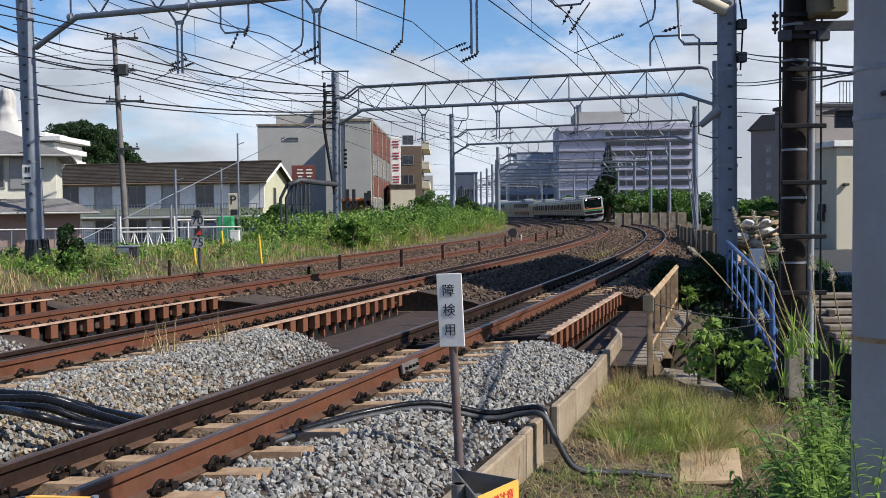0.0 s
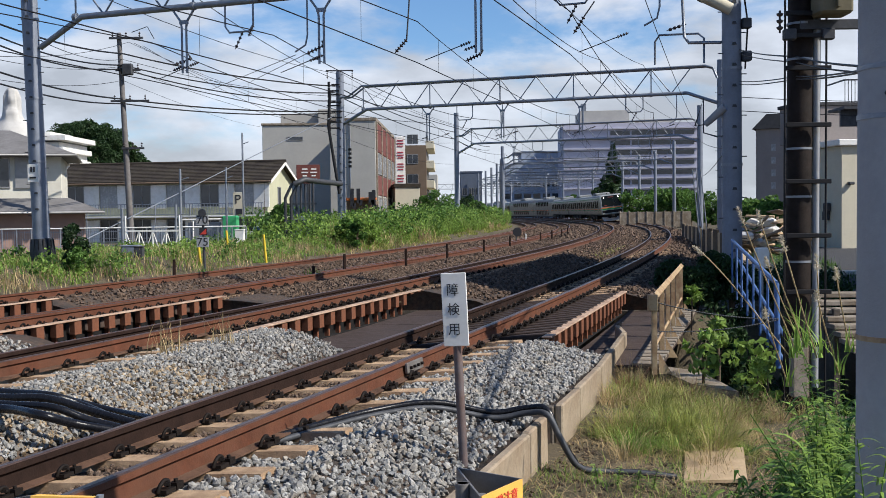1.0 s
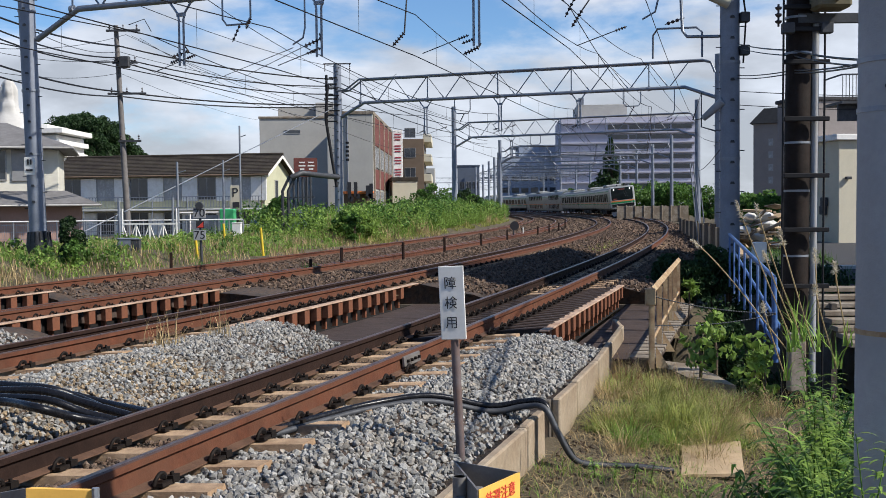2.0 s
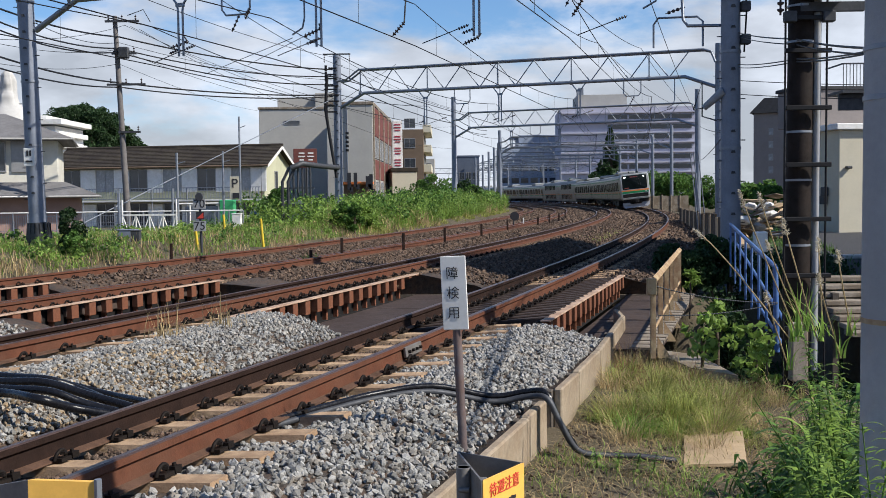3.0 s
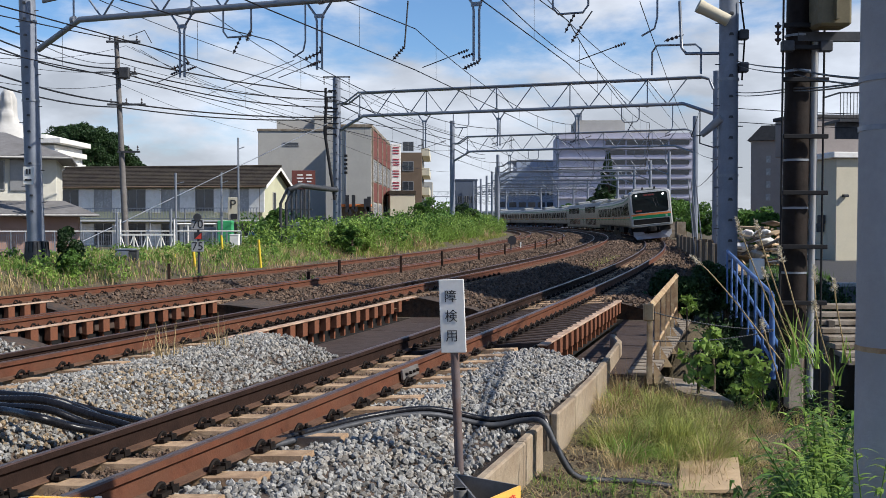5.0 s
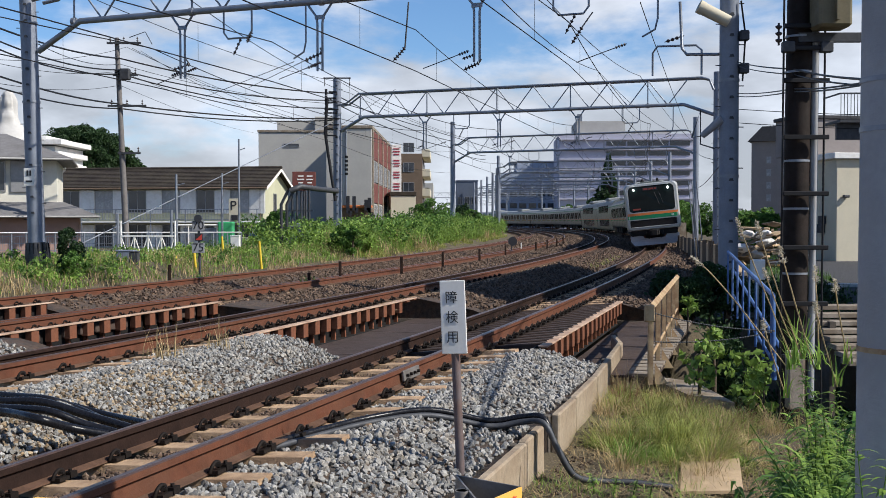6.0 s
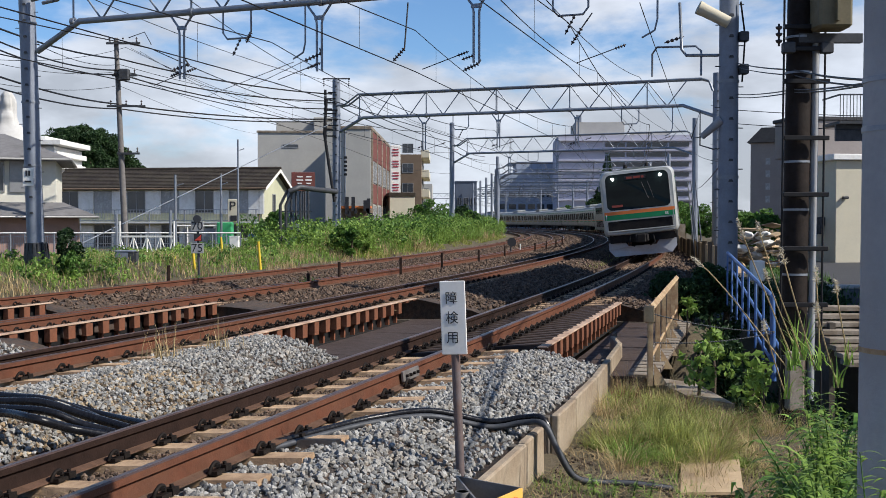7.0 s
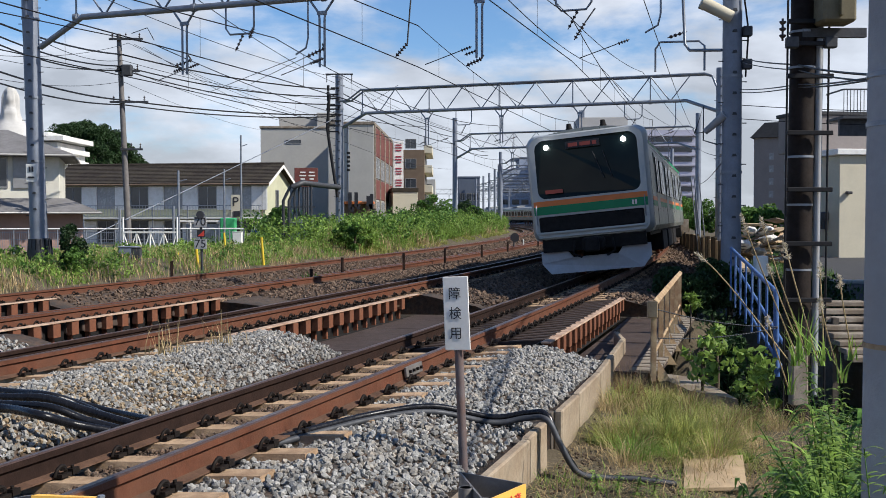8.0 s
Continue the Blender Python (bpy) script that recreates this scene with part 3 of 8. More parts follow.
def build_beds():
    for name, s0, s1 in (("ballast_bed_near", -40.0, BR0 - 0.15), ("ballast_bed_far", BR1 + 0.1, 330.0)):
        us = span(-13.4, 2.05, 0.25)
        ss = span(s0, min(s1, 45), 0.5) if s1 > 45 else span(s0, s1, 0.5)
        if s1 > 45:
            ss += span(47, s1, 2.5)
        V, F = [], []
        for s in ss:
            for u in us:
                k = SKEW * min(u, 0) * (0.3 if s1 < 45 else 1.0)
                f = max(0.0, 1 - abs(s - (s1 if s1 < 45 else s0)) / 6.0)
                p = at(s + k * f, u, bed_z(u, s))
                p.z += 0.025 * noise.noise((p.x * 1.7, p.y * 1.7, 2))
                V.append(p)
        w = len(us)
        for j in range(len(ss) - 1):
            for i in range(w - 1):
                F.append((j * w + i, j * w + i + 1, (j + 1) * w + i + 1, (j + 1) * w + i))
        # skirts down into the ground
        n = len(V)
        edge = [j * w + w - 1 for j in range(len(ss))]
        end = [((len(ss) - 1) if s1 < 45 else 0) * w + i for i in range(w)]
        for line in (edge, end):
            base = len(V)
            V += [(V[i][0], V[i][1], V[i][2] - 0.7) for i in line]
            F += [(line[i], line[i + 1], base + i + 1, base + i) for i in range(len(line) - 1)]
        tagged(part(name, MB().add(V, F, 0, True), M["bed"], recalc=False), "grey-brown crushed stone railway ballast bed", "ballast bed", kind="structure")


build_beds()

RH = 0.180     # rail height
RAIL = [(-0.0725, 0), (0.0725, 0), (0.0725, 0.012), (0.014, 0.032), (0.010, 0.118), (0.0365, 0.132), (0.0365, 0.170), (0.026, RH),
        (-0.026, RH), (-0.0365, 0.170), (-0.0365, 0.132), (-0.010, 0.118), (-0.014, 0.032), (-0.0725, 0.012)]
# slot 2: tan strip on the right side of the foot only
RAIL_MI = [0, 2, 2, 0, 0, 0, 1, 1, 1, 0, 0, 0, 0, 0]


def rail(n, off, s0, s1, step):
    mb = MB()
    rings = [[on_track(n, s, off + x, z - RH) for x, z in RAIL] for s in span(s0, s1, step)]
    mb.loft(rings, True, 0, True, False, RAIL_MI)
    return mb


def sleeper_mesh():
    mb = MB()
    prof = [(-1.0, 0.165, 0.10), (-0.62, 0.185, 0.0), (-0.50, 0.165, 0.0), (0.0, 0.135, -0.02), (0.50, 0.165, 0.0), (0.62, 0.185, 0.0), (1.0, 0.165, 0.03)]
    rings = []
    for u, h, top in prof:
        t = -0.008 if abs(u) < 0.95 else -0.025
        t += -0.03 if abs(u) < 0.2 else 0
        rings.append([Vector((u, -0.13, -h)), Vector((u, 0.13, -h)), Vector((u, 0.095, t)), Vector((u, -0.095, t))])
    mb.loft(rings, True)
    return mb.mesh("sleeper", [M["sleeper"]])


def clip_mesh():
    mb = MB()
    pts = []
    for k in range(9):
        a = math.pi * k / 8
        pts.append((0.085 + 0.02 * math.sin(a), -0.055 * math.cos(a), 0.014 + 0.058 * math.sin(a)))
    mb.tube(pts, 0.013, 5)
    mb.box((0.10, 0, 0.012), (0.075, 0.10, 0.024))
    mb.tube([(0.115, 0.09, 0.0), (0.115, 0.09, 0.060)], 0.012, 6).box((0.105, 0.10, 0.02), (0.06, 0.07, 0.04))
    mb.box((0.115, 0, 0.052), (0.034, 0.034, 0.018), 0.4)
    return mb.mesh("rail_clip", [M["clip"]])


SLEEPER, CLIP = sleeper_mesh(), clip_mesh()


def canted(n, s, u, w):
    x, y, t = along(s)
    return Matrix.Translation(on_track(n, s, u, w)) @ Matrix.Rotation(-t, 4, "Z") @ Matrix.Rotation(-CANT, 4, "Y")


def bridge_range(n):
    k = SKEW * min(TRACKS[n][0], 0)
    return BR0 + k * 0.3, BR1 + k


TIE_SHORT = MB().box((-0.08, 0, -0.09), (1.9, 0.16, 0.15), bev=0.012).mesh("bridge_tie", [M["plate"]])
TIE = MB().box((0.1, 0, -0.09), (2.3, 0.16, 0.15), bev=0.012).mesh("bridge_tie", [M["plate"]])


def build_track(n, near):
    label = "rusty curved railway track on concrete sleepers in ballast"
    root = thing("railway_track", label, "railway track", group="railway tracks")
    b0, b1 = bridge_range(n)
    for off, mat in ((-0.565, M["rail_dark"] if n < 3 else M["rail"]), (0.565, M["rail"])):
        part("rail", rail(n, off, -28.0, 60.0, 0.8), [mat, M["rail_top"], M["rail_foot"]], root, "running rail with a worn head", recalc=False)
        part("rail", rail(n, off, 60.0, 330.0, 2.5), [mat, M["rail_top"], M["rail_foot"]], root, recalc=False)
    rest, rest_clip = MB(), MB()
    base_v, base_f = [v.co.copy() for v in SLEEPER.vertices], [tuple(p.vertices) for p in SLEEPER.polygons]
    clip_v, clip_f = [v.co.copy() for v in CLIP.vertices], [tuple(p.vertices) for p in CLIP.polygons]
    i = 0
    s = -8.0
    while s < 190:
        on_bridge = b0 + 0.1 < s < b1 - 0.1
        step = 0.38 if on_bridge else 0.60
        jit = random.uniform(-0.02, 0.02)
        m = canted(n, s + jit, 0, -RH)
        if on_bridge:
            ob = part("bridge_tie", TIE_SHORT if n == 2 else TIE, [], root, m=m)
        elif s < near:
            ob = part("sleeper", SLEEPER, [], root, m=m)
        else:
            rest.add([m @ v for v in base_v], base_f)
        if s < (34 if n == 1 else 26 if n == 2 else 20):
            for off in (-0.565, 0.565):
                for side in (1, -1):
                    mc = m @ Matrix.Translation((off, random.uniform(-0.03, 0.03), 0)) @ Matrix.Rotation(0 if side > 0 else math.pi, 4, "Z")
                    if s < 24:
                        part("rail_clip", CLIP, [], root, m=mc)
                    else:
                        rest_clip.add([mc @ v for v in clip_v], clip_f)
        s += step
    if n == 1:
        jm = canted(1, 6.05, 0.565, -0.085)
        part("joint_plate", MB().box((0.045, 0, 0), (0.03, 0.46, 0.10), bev=0.006), M["steel_grey"], root, "grey insulated joint plate", m=jm)
        for k in range(4):
            part("joint_bolt", MB().tube([(0.06, -0.16 + 0.107 * k, 0), (0.085, -0.16 + 0.107 * k, 0)], 0.016, 6), M["clip"], root, m=jm)
    part("sleeper_row", rest, M["sleeper_dusty"], root, recalc=False)["kind"] = "stuff"
    if rest_clip.v:
        part("clip_row", rest_clip, M["clip"], root, recalc=False)["kind"] = "stuff"
    return root


for n_track, near_to in ((1, 42), (2, 34), (3, 26), (4, 22)):
    build_track(n_track, near_to)


# ---- bridge girders over the channel ----
def build_girder(n, u, zt, s0, s1, h):
    """A plate girder beside the track with stiffeners, pale top flange."""
    x, y, t = along((s0 + s1) / 2)
    g = thing("bridge_girder", "rust-orange riveted plate girder with pale top flange beside the track", "bridge girder", group="bridge girders")
    a, b = at(s0, u, zt), at(s1, u, zt)
    d = (b - a).normalized()
    ln = (b - a).length
    rz = math.atan2(d.y, d.x)
    g.matrix_basis = Matrix.Translation(a) @ Matrix.Rotation(rz, 4, "Z")
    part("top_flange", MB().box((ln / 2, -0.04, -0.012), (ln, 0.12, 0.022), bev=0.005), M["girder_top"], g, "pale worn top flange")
    # bottom flange and web near black: shade of the stiffener gaps put into the colour
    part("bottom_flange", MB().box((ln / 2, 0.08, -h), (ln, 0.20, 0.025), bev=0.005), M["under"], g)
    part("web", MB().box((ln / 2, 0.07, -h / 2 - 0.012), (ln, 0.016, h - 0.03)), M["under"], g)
    st = MB().box((0, -0.032, -0.130), (0.17, 0.11, 0.205), bev=0.006).box((0.02, 0.03, -h / 2 - 0.10), (0.05, 0.08, h - 0.20), bev=0.004)
    me = st.mesh("stiffener", [M["girder"]])
    k = 0.2
    while k < ln - 0.05:
        part("stiffener", me, [], g, m=Matrix.Translation((k, 0, 0)))
        k += 0.44
    return g


build_girder(1, 1.25, 0.0, 9.0, 16.4, 0.42)
build_girder(2, -2.75, 0.0, 8.6, 16.4, 0.42)
build_girder(3, -6.25, -0.05, 3.0, 15.0, 0.42)
build_girder(4, -9.3, -0.05, 5.0, 14.0, 0.42)


def build_bridge():
    # inner girders under the rails, abutments, cover plates, channel water
    for n in (1, 2, 3, 4):
        b0, b1 = bridge_range(n)
        g = thing("deck_girder", "dark rusty steel girders carrying the track over the channel", "bridge girder", group="deck girders")
        for off in (-0.565, 0.565):
            mb = MB()
            rings = [[on_track(n, s, off + dx, dz) for dx, dz in ((-0.09, -0.33), (-0.09, -0.75), (0.09, -0.75), (0.09, -0.33))] for s in span(b0 - 0.2, b1 + 0.2, 1.5)]
            mb.loft(rings)
            part("beam", mb, M["plate"], g)
    # abutments in dark concrete: the channel's shade is put into the colour
    for name, e in (("abutment_near", 0), ("abutment_far", 1)):
        mb = MB()
        for i, u in enumerate(span(-13.0, 1.9, 1.0)[:-1]):
            u1 = u + (14.9 / 15)
            b0 = (BR0 - 0.05 + SKEW * min(u, 0) * 0.3) if e == 0 else BR1 + SKEW * min(u, 0)
            b1 = (BR0 - 0.05 + SKEW * min(u1, 0) * 0.3) if e == 0 else BR1 + SKEW * min(u1, 0)
            w = -0.45 if e == 0 else 0.45
            q = [at(b0, u, 0), at(b1, u1, 0), at(b1 + w, u1, 0), at(b0 + w, u, 0)]
            mb.prism([(p.x, p.y) for p in q], -2.6, -0.36)
        tagged(part(name, mb, M["concrete_dark"]), "stained concrete abutment wall, the channel's shade put into its dark colour", "abutment", kind="structure")
    # cover plates between the tracks
    for u0, u1, z, s0, s1 in ((-2.45, -0.95, -0.34, 8.6, 15.6), (1.42, 2.35, -0.36, 9.3, 16.2)):
        c = thing("cover_plate", "flat brown-grey steel cover plates laid between the girders", "cover plate", group="cover plates")
        a = s0
        while a < s1 - 0.3:
            b = min(a + 1.5, s1)
            q = [at(a, u0, 0), at(b - 0.015, u0, 0), at(b - 0.015, u1, 0), at(a, u1, 0)]
            part("plate", MB().prism([(p.x, p.y) for p in q], z - 0.03, z + random.uniform(0, 0.006)), M["plate"], c)
            a = b
    q = [at(BR0 - 1, 9, 0), at(BR1 + 1, 9, 0), at(BR1 - 3, -14, 0), at(BR0 - 2, -14, 0)]
    tagged(part("channel_water", MB().prism([(p.x, p.y) for p in q], -2.4, -2.25), M["water"]), "dark shallow water in the channel", "water", kind="structure")


build_bridge()


# ---- the train ----
def body_profile(w, z0, zr):
    """Half-rounded cross-section of a carriage: pairs of lateral place and height."""
    P = [(-w + 0.06, z0), (-w, z0 + 0.12), (-w, 2.6), (-w + 0.03, 3.05), (-w + 0.14, 3.33)]
    top = []
    for k in range(1, 8):
        a = math.pi * (1 - k / 8)
        top.append(((w - 0.16) * math.cos(a), 3.36 + (zr - 3.36) * math.sin(a)))
    P = P + top + [(-x, z) for x, z in P[::-1]]
    return P


def window_mesh(w, h, depth=0.03):
    return MB().box((0, 0, 0), (depth, w, h), bev=0.012)


def build_car(kind, root):
    """kind: lead, plain, double. Local +y points away from the leading end; origin at mid-length on the running plane."""
    W, L2 = 1.475, 9.75
    prof = body_profile(W, 0.98, 3.64)
    if kind == "double":
        prof = body_profile(1.45, 0.55, 3.98)
    y0 = -9.55 if kind == "lead" else -L2
    body = MB()
    body.loft([[Vector((x, y, z)) for x, z in prof] for y in (y0, -5, 0, 5, L2)], True, smooth=False,
              mis=[0 if 4 > k or k > 11 else 1 for k in range(len(prof))])
    part("body", body, [M["steel"], M["steel_roof"]], root, "brushed stainless carriage body")
    door_m = MB().box((0, 0, 2.02), (0.03, 1.30, 1.86), bev=0.01).mesh("door", [M["steel"]])
    pane_m = window_mesh(0.44, 0.92, 0.06).mesh("pane", [M["train_glass"]])
    win_m = window_mesh(1.9, 0.92, 0.075).mesh("window", [M["train_glass"]])
    small_m = window_mesh(0.9, 0.80, 0.075).mesh("window", [M["train_glass"]])
    for side in (-1, 1):
        if kind != "double":
            for y in (-7.23, -2.41, 2.41, 7.23):
                d = part("door", door_m, [], root, m=Matrix.Translation((side * 1.472, y, 0)))
                for k in (-0.31, 0.31):
                    part("pane", pane_m, [], d, m=Matrix.Translation((side * 0.012, k, 2.38)))
            for y in (-4.82, 0, 4.82):
                part("window", win_m, [], root, m=Matrix.Translation((side * 1.468, y, 2.38)))
            for y in ((9.1,) if kind == "lead" else (-9.1, 9.1)):
                part("window", small_m, [], root, m=Matrix.Translation((side * 1.468, y, 2.38)))
        else:
            for y in span(-5.5, 5.5, 1.6):
                part("window", small_m, [], root, m=Matrix.Translation((side * 1.445, y, 2.95)))
                part("window", small_m, [], root, m=Matrix.Translation((side * 1.445, y, 1.35)))
            for y in (-7.6, 7.6):
                part("door", door_m, [], root, m=Matrix.Translation((side * 1.45, y, 0)))
        for z, h, mat, lab in ((1.76, 0.10, "orange", "orange waist stripe"), (1.64, 0.13, "green", "green waist stripe"), (3.12, 0.08, "green", "green upper stripe")):
            mb = MB()
            mb.box((side * (1.478 if kind != "double" else 1.452), (y0 + L2) / 2, z), (0.012, L2 - y0 - 0.1, h))
            part("stripe", mb, M[mat], root, lab)
        # underfloor boxes
        for y, ln in ((-3.2, 2.4), (0.2, 2.8), (3.4, 1.9)):
            part("equipment_box", MB().box((side * 0.95, y, 0.66), (0.8, ln, 0.55), bev=0.03), M["under"], root)
    part("underframe", MB().box((0, 0.2, 0.93), (2.6, 18.6, 0.12)).box((0, 0.0, 0.62), (1.2, 16.0, 0.4)), M["under"], root)
    part("air_conditioner", MB().box((0, 0, 3.76 if kind != "double" else 4.05), (1.9, 3.6, 0.34), bev=0.1), M["steel_roof"], root, "grey rooftop unit")
    for yb in (-6.9, 6.9):
        bg = part("bogie", MB().box((-0.95, yb, 0.52), (0.16, 2.9, 0.22), bev=0.03).box((0.95, yb, 0.52), (0.16, 2.9, 0.22), bev=0.03)
                  .box((0, yb, 0.55), (1.8, 0.5, 0.25), bev=0.03), M["under"], root)
        for ya in (-1.05, 1.05):
            for sx in (-1, 1):
                wh = MB().tube([(sx * 0.50, yb + ya, 0.43), (sx * 0.63, yb + ya, 0.43)], 0.43, 20, smooth=False)
                part("wheel", wh, M["rail"], bg)


def build_front(root):
    """The leading end: silver mask round a black windscreen, bands, lamps, coupler and skirt."""
    def ring(w, zb, zt, cut, y, bow=0.06, n=6):
        """Rounded rectangle of the front, bowed backwards to the sides."""
        pts = []
        for cx, cz, a0 in ((w - cut, zt - cut, 0), (-w + cut, zt - cut, 90), (-w + cut, zb + cut, 180), (w - cut, zb + cut, 270)):
            for k in range(n + 1):
                a = radians(a0 + 90 * k / n)
                x, z = cx + cut * math.cos(a), cz + cut * math.sin(a)
                crown = 0.10 * (1 - (x / w) ** 2) if z > (zb + zt) / 2 else 0
                pts.append(Vector((x, y + bow * (x / w) ** 2 + 0.05 * max(0, z - 1.9), z + crown)))
        return pts
    mask = MB()
    mask.loft([ring(1.475, 0.95, 3.52, 0.20, -9.45), ring(1.46, 0.95, 3.52, 0.24, -9.75), ring(1.38, 1.0, 3.47, 0.26, -9.93)], True, smooth=True, caps=False)
    o, i_ = ring(1.38, 1.0, 3.47, 0.26, -9.93), ring(1.24, 1.98, 3.37, 0.20, -9.94)
    inner = ring(1.24, 1.98, 3.37, 0.20, -9.94)
    n = len(o)
    mask.add(o + inner, [(k, (k + 1) % n, n + (k + 1) % n, n + k) for k in range(n)])
    part("front_mask", mask, M["mask"], root, "silver-grey moulded front mask")
    g = MB()
    ws, wb = ring(1.245, 1.975, 3.375, 0.20, -9.925), ring(1.245, 1.975, 3.375, 0.20, -9.85)
    g.add(ws, [tuple(range(n))])
    g.loft([ws, wb], True, caps=False)
    wsob = part("windscreen", g, M["cab_glass"], root, "black wrap-round windscreen panel")

    def face(y, z):
        return y + 0.05 * max(0, z - 1.9)
    for sx in (-1, 1):
        lm = MB().tube([(sx * 0.93, -9.90, 3.22), (sx * 0.93, -9.965, 3.22)], 0.058, 16)
        part("headlight", lm, M["lamp"], root, "lit white headlight")
        part("handrail", MB().tube([(sx * 1.30, -9.93, 1.35), (sx * 1.30, -9.99, 1.40), (sx * 1.30, -9.99, 1.80), (sx * 1.30, -9.93, 1.84)], 0.012, 6), M["galv"], root)
        part("wiper", MB().tube([(sx * 0.12 + 0.30, -9.96, 3.00), (sx * 0.1 + 0.50, -9.97, 2.35)], 0.012, 5), M["ink"], root)
        part("marker_lamp", MB().box((sx * 0.93, -9.96, 1.50), (0.16, 0.04, 0.08), bev=0.01), M["under"], root)
        part("roof_aerial", MB().tube([(sx * 0.42, -9.2, 3.60), (sx * 0.42, -9.2, 3.68)], 0.09, 10).tube([(sx * 0.42, -9.2, 3.68), (sx * 0.42, -9.2, 3.80)], [0.075, 0.06], 10), M["under"], root)
    part("destination_display", MB().box((-0.05, -9.935, 3.22), (0.82, 0.03, 0.17)), M["ink"], root)
    for k, (x, w) in enumerate(((-0.28, 0.22), (0.02, 0.26), (0.24, 0.10))):
        part("display_text", MB().box((x, -9.955, 3.22), (w, 0.012, 0.09)), M["led"], root)
    part("number_display", MB().box((-0.83, -9.955, 2.14), (0.42, 0.02, 0.09)), M["led"], root)
    for z, h, mat, lab in ((1.865, 0.13, "orange", "orange band"), (1.70, 0.20, "green", "green band")):
        mb = MB()
        pts = [(x, -9.945 + 0.06 * (x / 1.38) ** 2) for x in span(-1.37, 1.37, 0.25)]
        for (xa, ya), (xb, yb) in zip(pts, pts[1:]):
            mb.add([(xa, ya, z - h / 2), (xb, yb, z - h / 2), (xb, yb, z + h / 2), (xa, ya, z + h / 2)], [(0, 1, 2, 3)])
            mb.add([(xa, ya + 0.02, z - h / 2), (xb, yb + 0.02, z - h / 2), (xb, yb + 0.02, z + h / 2), (xa, ya + 0.02, z + h / 2)], [(3, 2, 1, 0)])
        part("stripe", mb, M[mat], root, lab)
    part("company_mark", MB().box((1.02, -9.936, 1.70), (0.045, 0.014, 0.11)).box((1.09, -9.934, 1.70), (0.045, 0.014, 0.11)), M["white"], root, "small white emblem")
    part("lower_panel", MB().box((0, -9.93, 1.36), (2.52, 0.06, 0.36), bev=0.04), M["under"], root, "black recessed lower panel")
    part("panel_rim", MB().box((0, -9.95, 1.565), (2.6, 0.05, 0.03)).box((0, -9.96, 1.15), (2.62, 0.06, 0.05), bev=0.01).box((0, -9.94, 1.06), (2.6, 0.06, 0.06), bev=0.01), M["mask"], root)
    part("coupler", MB().box((0, -9.85, 0.80), (0.55, 0.5, 0.34), bev=0.06).tube([(0, -10.0, 0.80), (0, -10.25, 0.80)], 0.14, 12).box((0, -10.3, 0.80), (0.34, 0.14, 0.36), bev=0.04), M["under"], root)
    part("buffer_beam", MB().box((0, -9.75, 0.85), (2.5, 0.14, 0.35)), M["under"], root)
    part("hose", MB().tube([(-0.45, -9.9, 0.9), (-0.5, -10.0, 0.6), (-0.3, -9.95, 0.5)], 0.03, 6).tube([(0.45, -9.9, 0.9), (0.5, -10.0, 0.6), (0.3, -9.95, 0.5)], 0.03, 6), M["under"], root)
    sk = MB()
    P = [(-1.33, 0.70), (-0.68, 0.70), (-0.55, 0.52), (0.55, 0.52), (0.68, 0.70), (1.33, 0.70), (1.33, 0.40), (1.12, 0.14), (-1.12, 0.14), (-1.33, 0.40)]
    yf = [(-9.75 + 0.10 * (abs(x) / 1.33) ** 2) for x, z in P]
    V = [(x, y, z) for (x, z), y in zip(P, yf)] + [(x, y + 0.05, z) for (x, z), y in zip(P, yf)]
    k = len(P)
    sk.add(V, [tuple(range(k)), tuple(range(2 * k - 1, k - 1, -1))] + [(i, (i + 1) % k, k + (i + 1) % k, k + i) for i in range(k)])
    part("skirt", sk, M["skirt"], root, "pale grey obstacle skirt")


def build_train():
    cars = []
    protos = {}
    for i in range(12):
        kind = "lead" if i == 0 else "double" if i in (3, 4) else "plain"
        label = {"lead": "silver commuter train leading car with orange and green bands, headlights lit",
                 "plain": "stainless steel commuter train carriage with orange and green stripes",
                 "double": "double-deck stainless steel train carriage with orange and green stripes"}[kind]
        if kind in protos:
            car = copy_thing(protos[kind], Matrix())
        else:
            car = thing("train_car", label, "train car", group="train cars")
            build_car(kind, car)
            if kind == "lead":
                build_front(car)
            protos[kind] = car
        cars.append(car)
    return cars


train_cars = build_train()


def car_pose(s):
    a, b = on_track(1, s - 6.9, 0, 0), on_track(1, s + 6.9, 0, 0)
    d = (b - a).normalized()
    rz = math.atan2(-d.x, d.y)
    return Matrix.Translation((a + b) / 2) @ Matrix.Rotation(rz, 4, "Z") @ Matrix.Rotation(-CANT * 0.9, 4, "Y")


def nose(t):
    """Distance along the line of the train's nose."""
    return 153.4 - 15.54 * t - 0.109 * t * t


def motions():
    times = [0.5 * k for k in range(17)]
    for i, car in enumerate(train_cars):
        walk(car, [(t, car_pose(nose(t) + 9.95 + 20.0 * i)) for t in times])


# ---- overhead line portals, poles and wires ----
def lerp(a, b, k):
    return Vector(a) + (Vector(b) - Vector(a)) * k


def insulator(mb, a, b, r=0.042, n=4):
    """A string of porcelain discs between two points, turned as one piece."""
    pts, rs = [lerp(a, b, -0.05)], [0.012]
    for k in range(n):
        for f, q in ((0.15, 0.3), (0.30, 1.0), (0.55, 0.85), (0.75, 0.3)):
            pts.append(lerp(a, b, (k + f) / n))
            rs.append(r * q)
    return mb.tube(pts + [lerp(a, b, 1.05)], rs + [0.012], 8)


